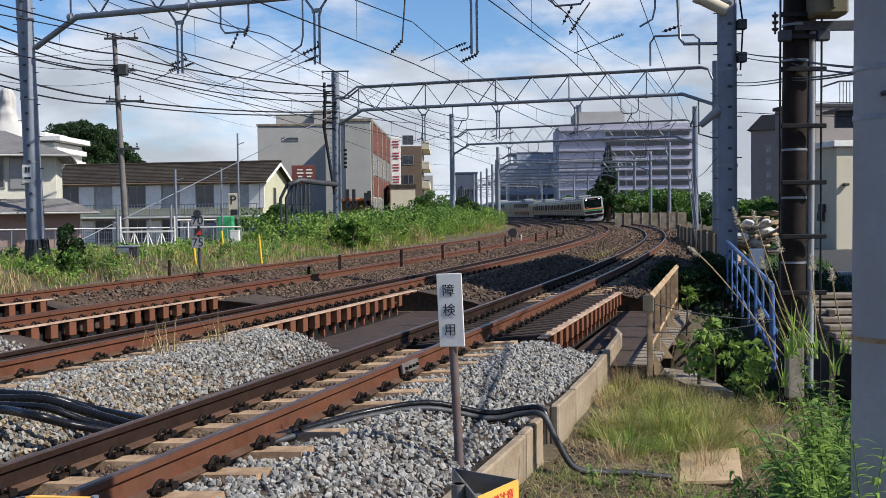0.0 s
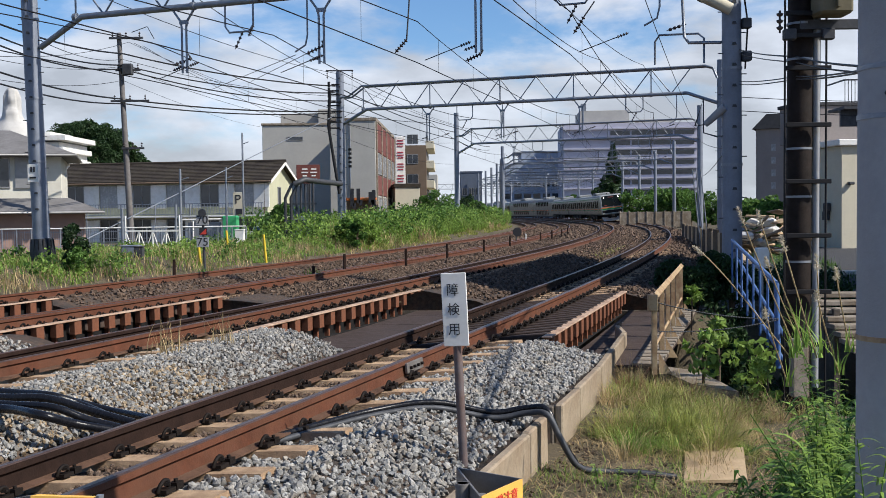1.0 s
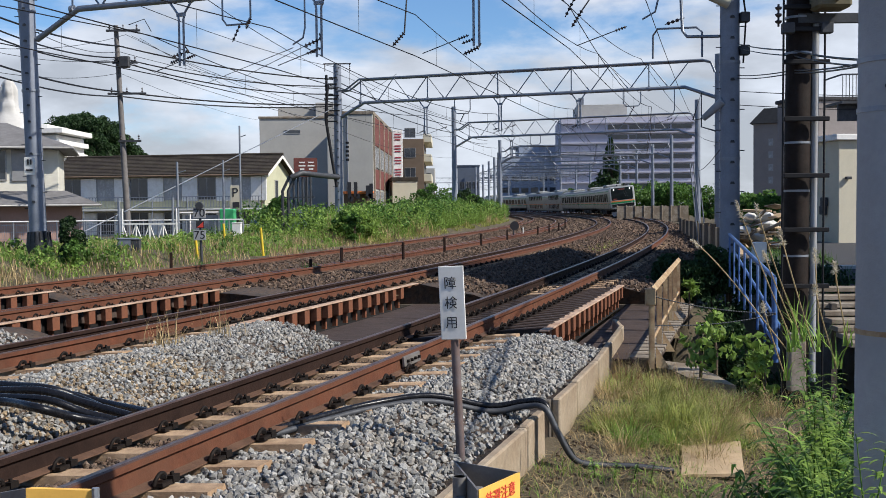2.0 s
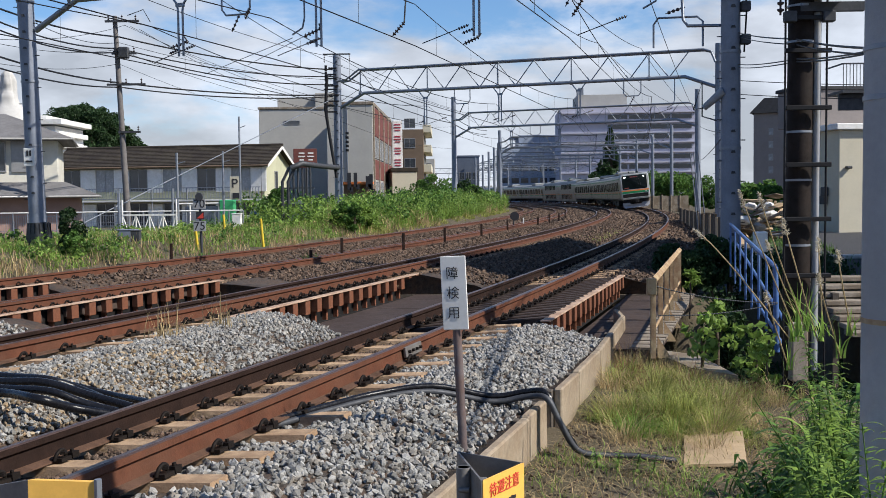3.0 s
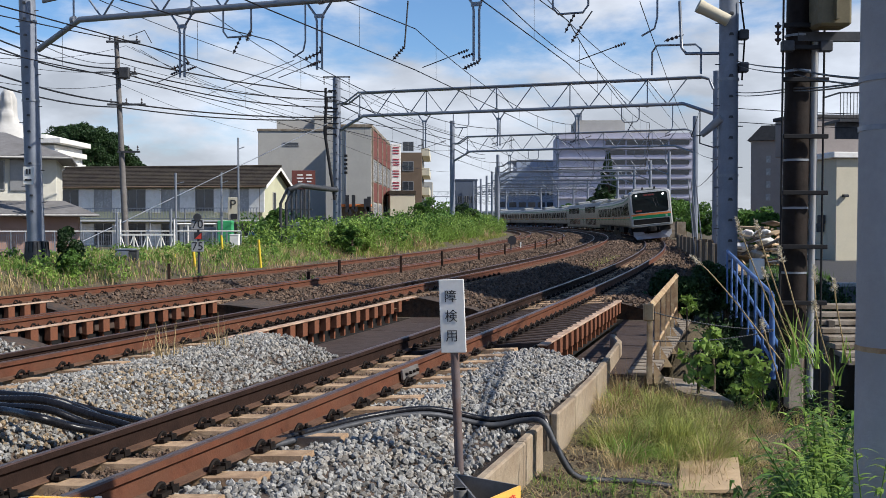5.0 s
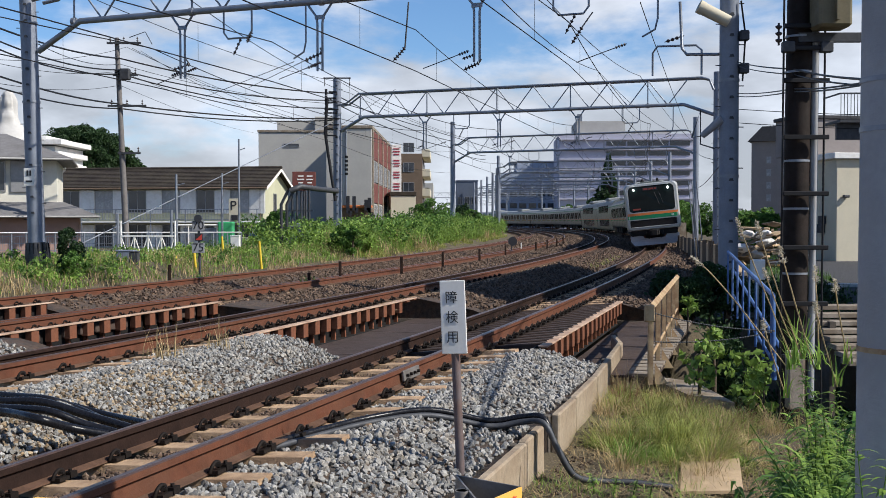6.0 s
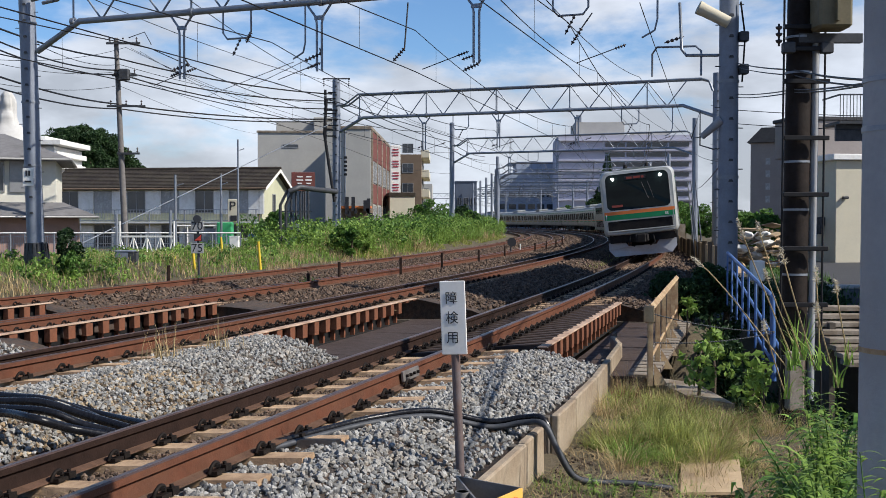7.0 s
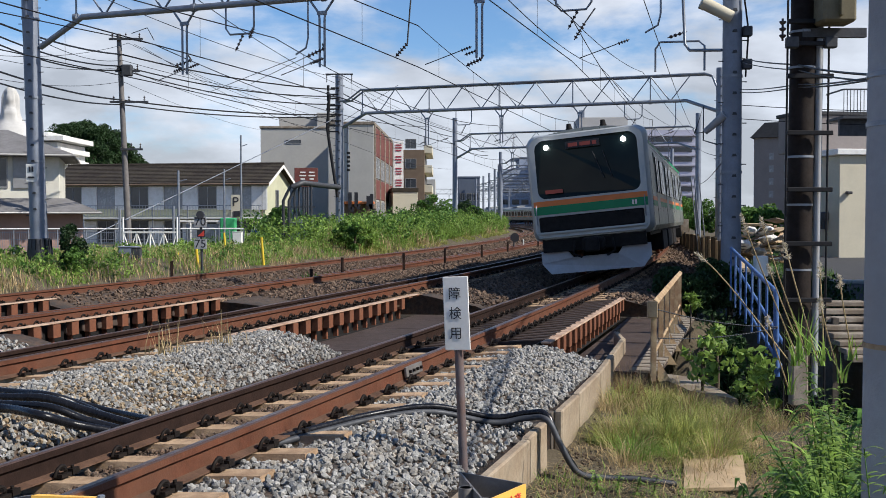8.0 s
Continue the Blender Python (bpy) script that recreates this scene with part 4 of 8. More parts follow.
def pole_rungs(parent, base, top, r, z0, z1, step, mat):
    k = 0
    z = z0
    while z < z1:
        p = lerp(base, top, (z - base[2]) / (top[2] - base[2]))
        sx = 1 if k % 2 else -1
        part("step_bolt", MB().tube([p + Vector((sx * r * 0.8, -0.05, 0)), p + Vector((sx * (r + 0.09), -0.05, 0))], 0.012, 5), mat, parent)
        part("lug", MB().prism([(-0.05, -0.035), (0.05, -0.035), (0.032, 0.02), (-0.032, 0.02)], -0.03, 0.03), mat, parent, m=Matrix.Translation(p + Vector((0, -r * 0.97, 0.2))) @ Matrix.Rotation(math.pi / 2, 4, "X"))
        z += step
        k += 1


def build_portal(L, R, z_low, z_top, zl, zr, zbase_l, zbase_r, r_l, r_r, hangers, loops, lean_l=0.0, detail=True, mat="galv"):
    """A lattice beam of steel pipes on two poles over the tracks."""
    p = thing("catenary_portal", "galvanised pipe lattice portal carrying the overhead line across the tracks", "overhead portal", group="overhead line portals")
    L, R = Vector(L), Vector(R)
    d = (R - L).normalized()
    nrm = Vector((-d.y, d.x, 0))
    ln = (R - L).length
    for name, q, zb, zt, r, lean in (("pole", L, zbase_l, zl, r_l, lean_l), ("pole", R, zbase_r, zr, r_r, 0.0)):
        base, top = Vector((q.x, q.y, zb)), Vector((q.x + lean, q.y, zt))
        part(name, MB().tube([base, lerp(base, top, 0.5), top], [r, r * 0.96, r * 0.92], 20), M["galv_blue"], p, "smooth grey steel pole")
        part("footing", MB().tube([(q.x, q.y, zb - 0.6), (q.x, q.y, zb + 0.28)], r * 1.5, 16), M["concrete_dark"], p)
        if detail:
            pole_rungs(p, base, top, r, zb + 1.6, zt - 0.3, 0.45, M["galv_dark"])
            for z in (0.35, 0.55, 0.8):
                c = lerp(base, top, z)
                part("band", MB().tube([c - Vector((0, 0, 0.03)), c + Vector((0, 0, 0.03))], r * 1.03, 20), M["galv"], p)

    def on(k, z, off=0.0):
        q = lerp(L, R, k / ln) + nrm * off
        return Vector((q.x, q.y, z))
    e = 1.35
    for off in (-0.22, 0.22):
        part("top_chord", MB().tube([on(0.1, z_top - 0.55, off), on(0.6, z_top - 0.5, off), on(e, z_top, off), on(ln - 0.7, z_top, off), on(ln - 0.35, z_top - 0.1, off), on(ln - 0.15, z_top - 0.6, off)], 0.055, 8), M[mat], p)
    part("bottom_chord", MB().tube([on(0.1, z_low - 0.75), on(e * 1.15, z_low), on(ln - e * 1.15, z_low), on(ln - 0.1, z_low - 0.55)], 0.085, 10), M[mat], p)
    n = int(round((ln - 2 * e) / 0.95))
    for k in range(n):
        a, b = e + (ln - 2 * e) * k / n, e + (ln - 2 * e) * (k + 1) / n
        za, zb = (z_low, z_top) if k % 2 else (z_top, z_low)
        part("lacing", MB().tube([on(a, za), on(b, zb)], 0.028, 5), M[mat], p)
        if k % 4 == 0:
            part("strut", MB().tube([on(a, z_low), on(a, z_top)], 0.03, 5), M[mat], p)
            part("collar", MB().tube([on(a - 0.06, z_low), on(a + 0.06, z_low)], 0.115, 8), M[mat], p)
            part("cross_tie", MB().tube([on(a, z_top, -0.24), on(a, z_top, 0.24)], 0.03, 5), M[mat], p)
    for k in hangers:
        h = part("hanger", MB().tube([on(k - 0.35, z_low - 0.05), on(k - 0.10, z_low - 0.38), on(k - 0.07, z_low - 0.55), on(k - 0.07, z_low - 1.75)], 0.03, 6)
                 .tube([on(k + 0.35, z_low - 0.05), on(k + 0.10, z_low - 0.38), on(k + 0.07, z_low - 0.55), on(k + 0.07, z_low - 1.75)], 0.03, 6)
                 .box(on(k, z_low - 0.40), (0.26, 0.06, 0.10), math.atan2(d.y, d.x)), M["galv"], p, "forked drop bracket")
        if detail:
            part("insulator", insulator(MB(), on(k - 0.08, z_low - 1.58), on(k - 0.36, z_low - 1.66)), M["insul"], h)
    for k in loops:
        w = 0.42
        lo = part("loop_bracket", MB().tube([on(k - w, z_low - 0.05), on(k - w, z_low - 0.62), on(k - w * 0.7, z_low - 0.78), on(k + w * 0.7, z_low - 0.78), on(k + w, z_low - 0.62), on(k + w, z_low - 0.05)], 0.026, 6), M["galv"], p, "bent pipe bracket")
        if detail:
            part("insulator", insulator(MB(), on(k + 0.1, z_low - 0.8), on(k - 0.12, z_low - 1.2)), M["insul"], lo)
        j = k + 2.0
        if j < ln - 1:
            part("drop_rod", MB().tube([on(j, z_low), on(j, z_low - 1.0), on(j - 0.06, z_low - 1.25), on(j - 0.35, z_low - 1.4)], 0.024, 6), M["galv"], p)
    return p


P1L, P1R = (-11.54, 30.5, 0), (6.27, 23.7, 0)
P2L, P2R = (-5.64, 57.0, 0), (12.71, 50.0, 0)
P3L, P3R = (0.74, 88.0, 0), (18.74, 80.0, 0)
build_portal(P1L, P1R, 7.05, 8.25, 8.9, 9.3, -0.05, -1.2, 0.24, 0.22, (4.9, 9.0, 13.2), (6.6, 15.5), lean_l=-0.25)
build_portal(P2L, P2R, 6.95, 8.15, 9.0, 8.4, 0.1, -1.0, 0.225, 0.20, (5.0, 9.0, 13.0), (7.0, 15.6))
build_portal(P3L, P3R, 7.05, 8.25, 9.6, 9.2, 0.2, -0.6, 0.21, 0.22, (5.0, 9.0, 13.0), (7.0, 15.5), detail=False)
PORTAL_S = [su_of(*(lerp(a, b, 0.65).xy))[0] for a, b in ((P1L, P1R), (P2L, P2R), (P3L, P3R))]
for s_p in (118.0, 134.0, 148.0, 163.0, 178.0, 192.0, 206.0, 219.0, 232.0, 256.0):
    a_p, b_p = at(s_p + 2.5, -14.2, 0), at(s_p - 1.5, 4.7, 0)
    build_portal(a_p, b_p, 7.05, 8.2, 9.0, 9.0, 0.0, -0.6, 0.2, 0.2, (5.0, 9.0, 13.0), (), detail=False)
    PORTAL_S.append(s_p)


def sag_line(a, b, sag, n=14):
    return [lerp(a, b, k / n) - Vector((0, 0, 4 * sag * (k / n) * (1 - k / n))) for k in range(n + 1)]


def build_catenary():
    stops = [-30.0] + PORTAL_S
    for n, (c, z0) in TRACKS.items():
        w = thing("overhead_wire", "thin black catenary and contact wire above the track", "overhead wire", group="overhead wires")
        dropper = MB()
        for i, (a, b) in enumerate(zip(stops, stops[1:])):
            sa, sb = (-1) ** i * 0.18, (-1) ** (i + 1) * 0.18
            zc = z0 + 5.15
            A, B = at(a, c - 0.3 + sa, zc), at(b, c - 0.3 + sb, zc)
            r = 0.013 if b < 100 else 0.016
            part("contact_wire", MB().tube([A, B], r, 4, caps=False), M["wire"], w)
            mes = sag_line(A + Vector((0, 0, 1.0)), B + Vector((0, 0, 1.0)), 0.55)
            part("messenger_wire", MB().tube(mes, r, 4, caps=False), M["wire"], w)
            for k in range(1, 14, 2):
                q = lerp(A, B, k / 14)
                dropper.tube([mes[k], q], 0.005, 3, caps=False)
        part("dropper", dropper, M["wire"], w)["kind"] = "stuff"
        # registration arms at the first three portals
        for s in PORTAL_S[:3]:
            q = at(s, c - 0.3, z0 + 5.2)
            part("registration_arm", MB().tube([q, q + (at(s, c + 0.9, z0 + 5.5) - at(s, c, z0 + 5.2))], 0.012, 5), M["galv_dark"], w)
            part("insulator", insulator(MB(), at(s, c + 0.6, z0 + 5.5), at(s, c + 0.85, z0 + 5.58)), M["insul"], w)


build_catenary()


def wire_run(points, r, sag, mat="wire", name="power_line", label="sagging black cable strung between the poles"):
    t = thing(name, label, "cable", group="strung cables")
    for a, b in zip(points, points[1:]):
        part("cable", MB().tube(sag_line(a, b, sag), r, 5, caps=False), M[mat], t)
    return t


for pts, r, sag in (
        (((-14.66, 33.00, 7.84), (-14.43, 48.00, 8.75), (-5.88, 57.00, 8.25)), 0.035, 0.25),
        (((-14.66, 33.00, 7.49), (-14.43, 48.00, 8.24), (-5.88, 57.00, 7.89)), 0.030, 0.35),
        (((-14.66, 33.00, 7.23), (-14.43, 48.00, 8.07), (-5.88, 57.00, 7.47)), 0.030, 0.40),
        (((-14.66, 33.00, 6.31), (-14.43, 48.00, 6.73), (-5.88, 57.00, 6.93)), 0.035, 0.20),
        (((-14.66, 33.00, 5.93), (-14.43, 48.00, 6.53), (-5.88, 57.00, 6.84)), 0.030, 0.25),
        (((-11.82, 30.40, 6.70), (-14.43, 48.00, 8.50), (-5.88, 57.00, 7.71)), 0.012, 0.3),
        (((-14.66, 33.00, 6.59), (-14.43, 48.00, 8.19), (-5.88, 57.00, 6.00)), 0.010, 0.3),
        (((-14.66, 33.00, 5.93), (-14.43, 48.00, 7.56), (-18.70, 108.00, 10.32)), 0.010, 0.3),
        (((-14.66, 33.00, 6.53), (-14.12, 48.00, 9.25), (-5.88, 57.00, 6.60)), 0.010, 0.3),
        (((-13.87, 48.00, 9.20), (-5.52, 57.00, 6.30), (0.74, 88.00, 7.20)), 0.010, 0.4),
        (((-13.49, 48.00, 9.08), (-5.52, 57.00, 5.55), (0.74, 88.00, 5.44)), 0.010, 0.4),
        (((-9.85, 30.00, 7.73), (-5.46, 57.00, 8.85), (0.88, 88.00, 8.59), (4.72, 118.00, 9.15)), 0.012, 0.3),
        (((-6.69, 28.00, 7.32), (-4.92, 57.00, 8.25), (2.13, 88.00, 8.22)), 0.012, 0.3),
        (((-5.58, 57.00, 8.10), (0.65, 88.00, 8.04), (4.60, 118.00, 8.65)), 0.028, 0.3),
        (((-5.58, 57.00, 7.65), (0.65, 88.00, 7.48), (4.60, 118.00, 8.28)), 0.028, 0.3),
        (((-2.52, 57.00, 8.49), (-6.12, 57.00, 6.15)), 0.010, 0.0),
        (((6.44, 23.70, 4.99), (3.89, 12.00, 3.18), (2.71, 6.30, 2.31)), 0.010, 0.03),
        (((6.44, 23.70, 4.90), (3.89, 12.00, 3.12), (2.71, 6.30, 2.27)), 0.008, 0.03),
        (((6.44, 23.70, 4.30), (3.89, 12.00, 2.96), (2.71, 6.30, 2.35)), 0.008, 0.03),
        (((6.44, 23.70, 4.23), (3.89, 12.00, 2.93), (2.71, 6.30, 2.34)), 0.008, 0.03),
        (((6.44, 23.70, 3.95), (8.80, 20.00, 3.44)), 0.008, 0.03),
        (((6.44, 23.70, 3.65), (8.80, 20.00, 3.18)), 0.008, 0.03),
        (((18.57, 80.00, 6.77), (6.44, 23.70, 2.80)), 0.012, 0.2),
        (((18.57, 80.00, 4.03), (6.24, 23.90, 2.88)), 0.012, 0.3),
        (((4.73, 26.00, 6.76), (18.53, 80.00, 7.61)), 0.012, 0.3),
        (((1.31, 26.00, 6.90), (7.27, 51.00, 8.61), (17.09, 82.00, 8.41)), 0.014, 0.3),
        (((2.41, 26.00, 6.90), (9.11, 50.00, 8.21), (18.57, 80.00, 7.40)), 0.012, 0.3),
        (((-7.24, 40.00, 6.45), (-3.35, 27.40, 5.66)), 0.010, 0.0),
        (((-8.82, 40.00, 6.13), (-3.82, 27.50, 5.56)), 0.010, 0.0),
):
    wire_run(pts, r, sag)
wire_run(((-5.82, 57.00, 6.75), (-14.90, 40.00, 0.00)), 0.022, 0.0, "galv", "guy_wire", "pale slanted guy wire of the portal pole")


# bent feeder brackets beside the second portal and on the near portal's pole
def build_brackets():
    t = thing("feeder_bracket", "bent grey pipe bracket with insulators on the portal pole", "pipe bracket", group="feeder brackets")
    part("pipe", MB().tube([(6.04, 23.70, 5.15), (5.47, 24.30, 5.24), (5.39, 24.40, 5.39), (5.34, 24.40, 6.44)], 0.035, 8), M["galv"], t)
    part("pipe", MB().tube([(4.88, 25.20, 4.88), (4.88, 25.20, 5.41), (4.97, 25.10, 5.55), (5.66, 24.20, 5.43), (5.76, 24.10, 5.31), (5.76, 24.10, 4.76)], 0.024, 8), M["galv"], t)
    part("insulator", insulator(MB(), (5.41, 24.40, 5.67), (5.14, 25.00, 5.64)), M["insul"], t)
    t = thing("feeder_bracket", "bent grey pipe bracket with a sealing end on the portal pole", "pipe bracket", group="feeder brackets")
    part("pipe", MB().tube([(6.10, 23.60, 3.73), (5.74, 23.90, 3.38)], [0.10, 0.07], 10), M["pole_conc"], t)
    part("pipe", MB().tube([(5.74, 23.90, 3.38), (5.53, 24.00, 3.35), (5.72, 24.00, 3.96), (5.72, 24.00, 3.20), (5.99, 23.80, 3.09)], 0.018, 6), M["galv_dark"], t)
    t = thing("lamp_head", "cylindrical beige floodlight housing on the portal pole", "floodlight")
    part("housing", MB().tube([(6.18, 23.40, 5.81), (5.62, 23.40, 6.09)], [0.13, 0.14], 16).tube([(5.62, 23.40, 6.09), (5.52, 23.40, 6.14)], [0.15, 0.15], 16), M["cream_wall"], t)
    part("arm", MB().tube([(5.99, 23.50, 5.94), (6.25, 23.60, 5.72)], 0.03, 6), M["galv"], t)
    for k, (a, b) in enumerate(((60, 78), (108, 126))):
        jb = thing("junction_box", "small grey junction box on the portal pole", "junction box", group="pole junction boxes")
        part("box", MB().box((6.55, 23.55, (5.53 if k == 0 else 4.82)), (0.2, 0.2, 0.22), bev=0.02), M["galv_dark"], jb)
        part("conduit", MB().tube([(6.51, 23.5, 4.54), (6.57, 23.5, 5.53), (6.47, 23.5, 6.28)], 0.02, 6), M["wire"], jb)


build_brackets()


def build_strain_insulators():
    for a, b, tip in (((-0.97, 27.00, 5.83), (-1.25, 27.00, 5.52), (-0.88, 27.00, 6.97)), ((3.72, 29.00, 6.70), (3.45, 29.00, 6.27), (4.00, 29.00, 7.10)), ((-5.09, 28.60, 6.51), (-5.21, 28.60, 6.24), (-5.09, 28.60, 6.69)), ((-6.84, 29.00, 5.72), (-7.27, 29.00, 5.57), (-6.93, 29.00, 5.85)), ((-3.07, 27.30, 5.76), (-3.51, 27.30, 5.56), (-3.13, 27.30, 5.88)), ((0.84, 25.60, 5.25), (0.49, 25.60, 5.09), (0.89, 25.60, 5.34))):
        t = thing("strain_insulator", "dark porcelain strain insulator on the overhead line", "insulator", group="strain insulators")
        part("insulator", insulator(MB(), a, b, 0.058, 5), M["insul"], t)
        part("rod", MB().tube([tip, a], 0.022, 6), M["galv_dark"], t)


build_strain_insulators()
sleeve = thing("pole_sleeve", "dark ribbed protective sleeve round the foot of the portal pole", "sleeve")
part("wrap", MB().tube([(P1L[0], 30.5, -0.3), (P1L[0], 30.5, 0.25), (P1L[0], 30.5, 0.5), (P1L[0] - 0.02, 30.5, 0.9)], [0.34, 0.31, 0.36, 0.30], 18), M["galv_dark"], sleeve)
for k_s in range(9):
    a_s = math.pi * (1.0 + k_s / 8)
    part("rib", MB().tube([(P1L[0] + 0.34 * math.cos(a_s), 30.5 + 0.34 * math.sin(a_s), 0.45), (P1L[0] + 0.31 * math.cos(a_s), 30.5 + 0.31 * math.sin(a_s), 0.88)], 0.02, 5), M["wire"], sleeve)


# cable riser beside the second portal
def build_riser():
    t = thing("cable_riser", "cluster of bent grey cable conduits rising to an overhead tray", "cable riser")
    part("tray", MB().tube([(-7.44, 52.00, 2.95), (-6.95, 52.00, 3.17), (-6.37, 54.00, 3.12), (-5.62, 56.50, 3.08)], 0.14, 8), M["galv_dark"], t)
    for k, x in enumerate((500, 510, 516, 524, 532, 540, 546)):
        y = 52.0 + 0.1 * k
        xx = plan_x(x, y)
        top = 3.00
        part("conduit", MB().tube([(xx - 0.1 if k < 2 else xx, y, -0.3), (xx - 0.1 if k < 2 else xx, y, top - 0.7), (xx + 0.25 if k < 2 else xx, y, top)], 0.075 if k < 2 else 0.05, 8), M["galv_dark"], t)
    for z in (-0.1, 0.9, 1.7):
        part("clamp", MB().box((-7.14, 52.1, z + 0.3), (1.6, 0.12, 0.06)), M["galv_dark"], t)
    part("cabinet", MB().box((-7.14, 52.4, 0.75), (0.8, 0.5, 1.3), bev=0.03), M["galv"], t)
    t = thing("pole_switchgear", "black cable clamps and switchgear bundled on the portal pole", "switchgear")
    for k in range(9):
        z = 8.25 - 0.28 * k + random.uniform(-0.06, 0.06)
        part("clamp", MB().box((-5.88 + random.uniform(-0.1, 0.12), 56.6, z), (random.uniform(0.35, 0.75), 0.12, 0.07)).tube([(-6.18, 56.6, z - 0.15), (-6.18, 56.6, z + 0.15)], 0.07, 8), M["wire"], t)
    part("cable", MB().tube([(-6.12, 56.6, 7.95), (-6.24, 56.6, 6.15), (-5.94, 56.6, 4.05), (-5.70, 56.5, 2.55)], 0.08, 8), M["wire"], t)
    part("cross_arm", MB().tube([(-6.36, 57.00, 9.06), (-4.92, 57.00, 9.06)], 0.04, 6), M["galv_dark"], t)
    for x in (574, 618):
        part("insulator", insulator(MB(), (plan_x(x, 57), 57, 9.06), (plan_x(x, 57), 57, 8.64)), M["insul"], t)
    for k in range(5):
        part("terminal", MB().box((-5.07, 56.0, 5.04 - 0.22 * k - 0.2), (0.16, 0.14, 0.12)), M["wire"], t)


build_riser()


# utility pole beyond the verge
def build_utility_pole():
    t = thing("utility_pole", "slim weathered concrete utility pole with wooden cross-arms and insulators", "utility pole")
    base, top = Vector((-14.15, 48.00, -0.02)), Vector((-14.55, 48.00, 9.66))
    part("pole", MB().tube([base - Vector((0, 0, 0.6)), top], [0.15, 0.10], 14), M["util_pole"], t)
    for y, w in ((72, 1.5), (128, 1.1), (182, 1.7), (265, 1.0)):
        c = lerp(top, base, (y - 62) / 383)
        part("cross_arm", MB().box(c + Vector((0.35, -0.15, 0)), (w, 0.09, 0.09)), M["galv_dark"], t)
        for k in (-0.4, 0.0, 0.4):
            q = c + Vector((0.35 + k * w, -0.15, 0.05))
            part("insulator", insulator(MB(), q, q + Vector((0, 0, 0.22)), 0.05, 2), M["insul"], t)
    part("switch", MB().box(lerp(top, base, 0.17) + Vector((0.35, -0.2, 0)), (0.45, 0.3, 0.5), bev=0.04), M["galv_dark"], t)
    part("jumper", MB().tube([top + Vector((0.6, -0.1, 0)), top + Vector((1.3, -0.1, 0.25)), top + Vector((1.6, -0.1, -0.3))], 0.02, 5), M["wire"], t)


build_utility_pole()


# ---- buildings ----
def building_root(name, label, category, corner, angle):
    return thing(name, label, category, Matrix.Translation((corner[0], corner[1], 0)) @ Matrix.Rotation(angle, 4, "Z"))


def add_window(b, face, w, d, u, z, ww, hh, mat="glass", sill=True, bars=1):
    """face: front (y = 0), right (x = w), left (x = 0). A framed window set into that face."""
    m = {"front": Matrix.Translation((u, 0, z)), "right": Matrix.Translation((w, u, z)) @ Matrix.Rotation(math.pi / 2, 4, "Z"),
         "left": Matrix.Translation((0, u, z)) @ Matrix.Rotation(-math.pi / 2, 4, "Z")}[face]
    t = 0.03
    a, c = [(sx * (ww / 2 + t), sz * (hh / 2 + t)) for sx, sz in ((-1, -1), (1, -1), (1, 1), (-1, 1))], [(sx * (ww / 2 - t), sz * (hh / 2 - t)) for sx, sz in ((-1, -1), (1, -1), (1, 1), (-1, 1))]
    f = MB().add([(x, y, z_) for y in (-0.06, 0.06) for ring in (a, c) for x, z_ in ring],
                 [q for i in range(4) for j in ((i + 1) % 4,) for q in ((i, j, 4 + j, 4 + i), (12 + i, 12 + j, 8 + j, 8 + i), (4 + i, 4 + j, 12 + j, 12 + i), (8 + i, 8 + j, j, i))])
    win = part("window", f, M["frame"], b, m=m)
    for k in range(bars):
        part("mullion", MB().box((-ww / 2 + ww * (k + 1) / (bars + 1), 0, 0), (0.05, 0.10, hh - 0.07)), M["frame"], win)
    part("pane", MB().box((0, -0.012, 0), (ww - 0.02, 0.03, hh - 0.02)), M[mat], win)
    return win


def block(b, name, x0, y0, z0, x1, y1, z1, mat, label="", bev=0.03):
    return part(name, MB().box(((x0 + x1) / 2, (y0 + y1) / 2, (z0 + z1) / 2), (x1 - x0, y1 - y0, z1 - z0), bev=bev), M[mat], b, label)


def gable_roof(b, w, d, z_eave, z_ridge, over=0.5, mat="roof_tile", name="roof"):
    mb = MB()
    t = 0.16
    ym = d / 2
    for x0, x1 in ((-over, w + over),):
        P = [(-over, z_eave - 0.25), (ym, z_ridge), (d + over, z_eave - 0.25), (d + over, z_eave - 0.25 + t), (ym, z_ridge + t), (-over, z_eave - 0.25 + t)]
        mb.loft([[Vector((x, y, z)) for y, z in P] for x in (x0, x1)], True)
    return part(name, mb, M[mat], b)


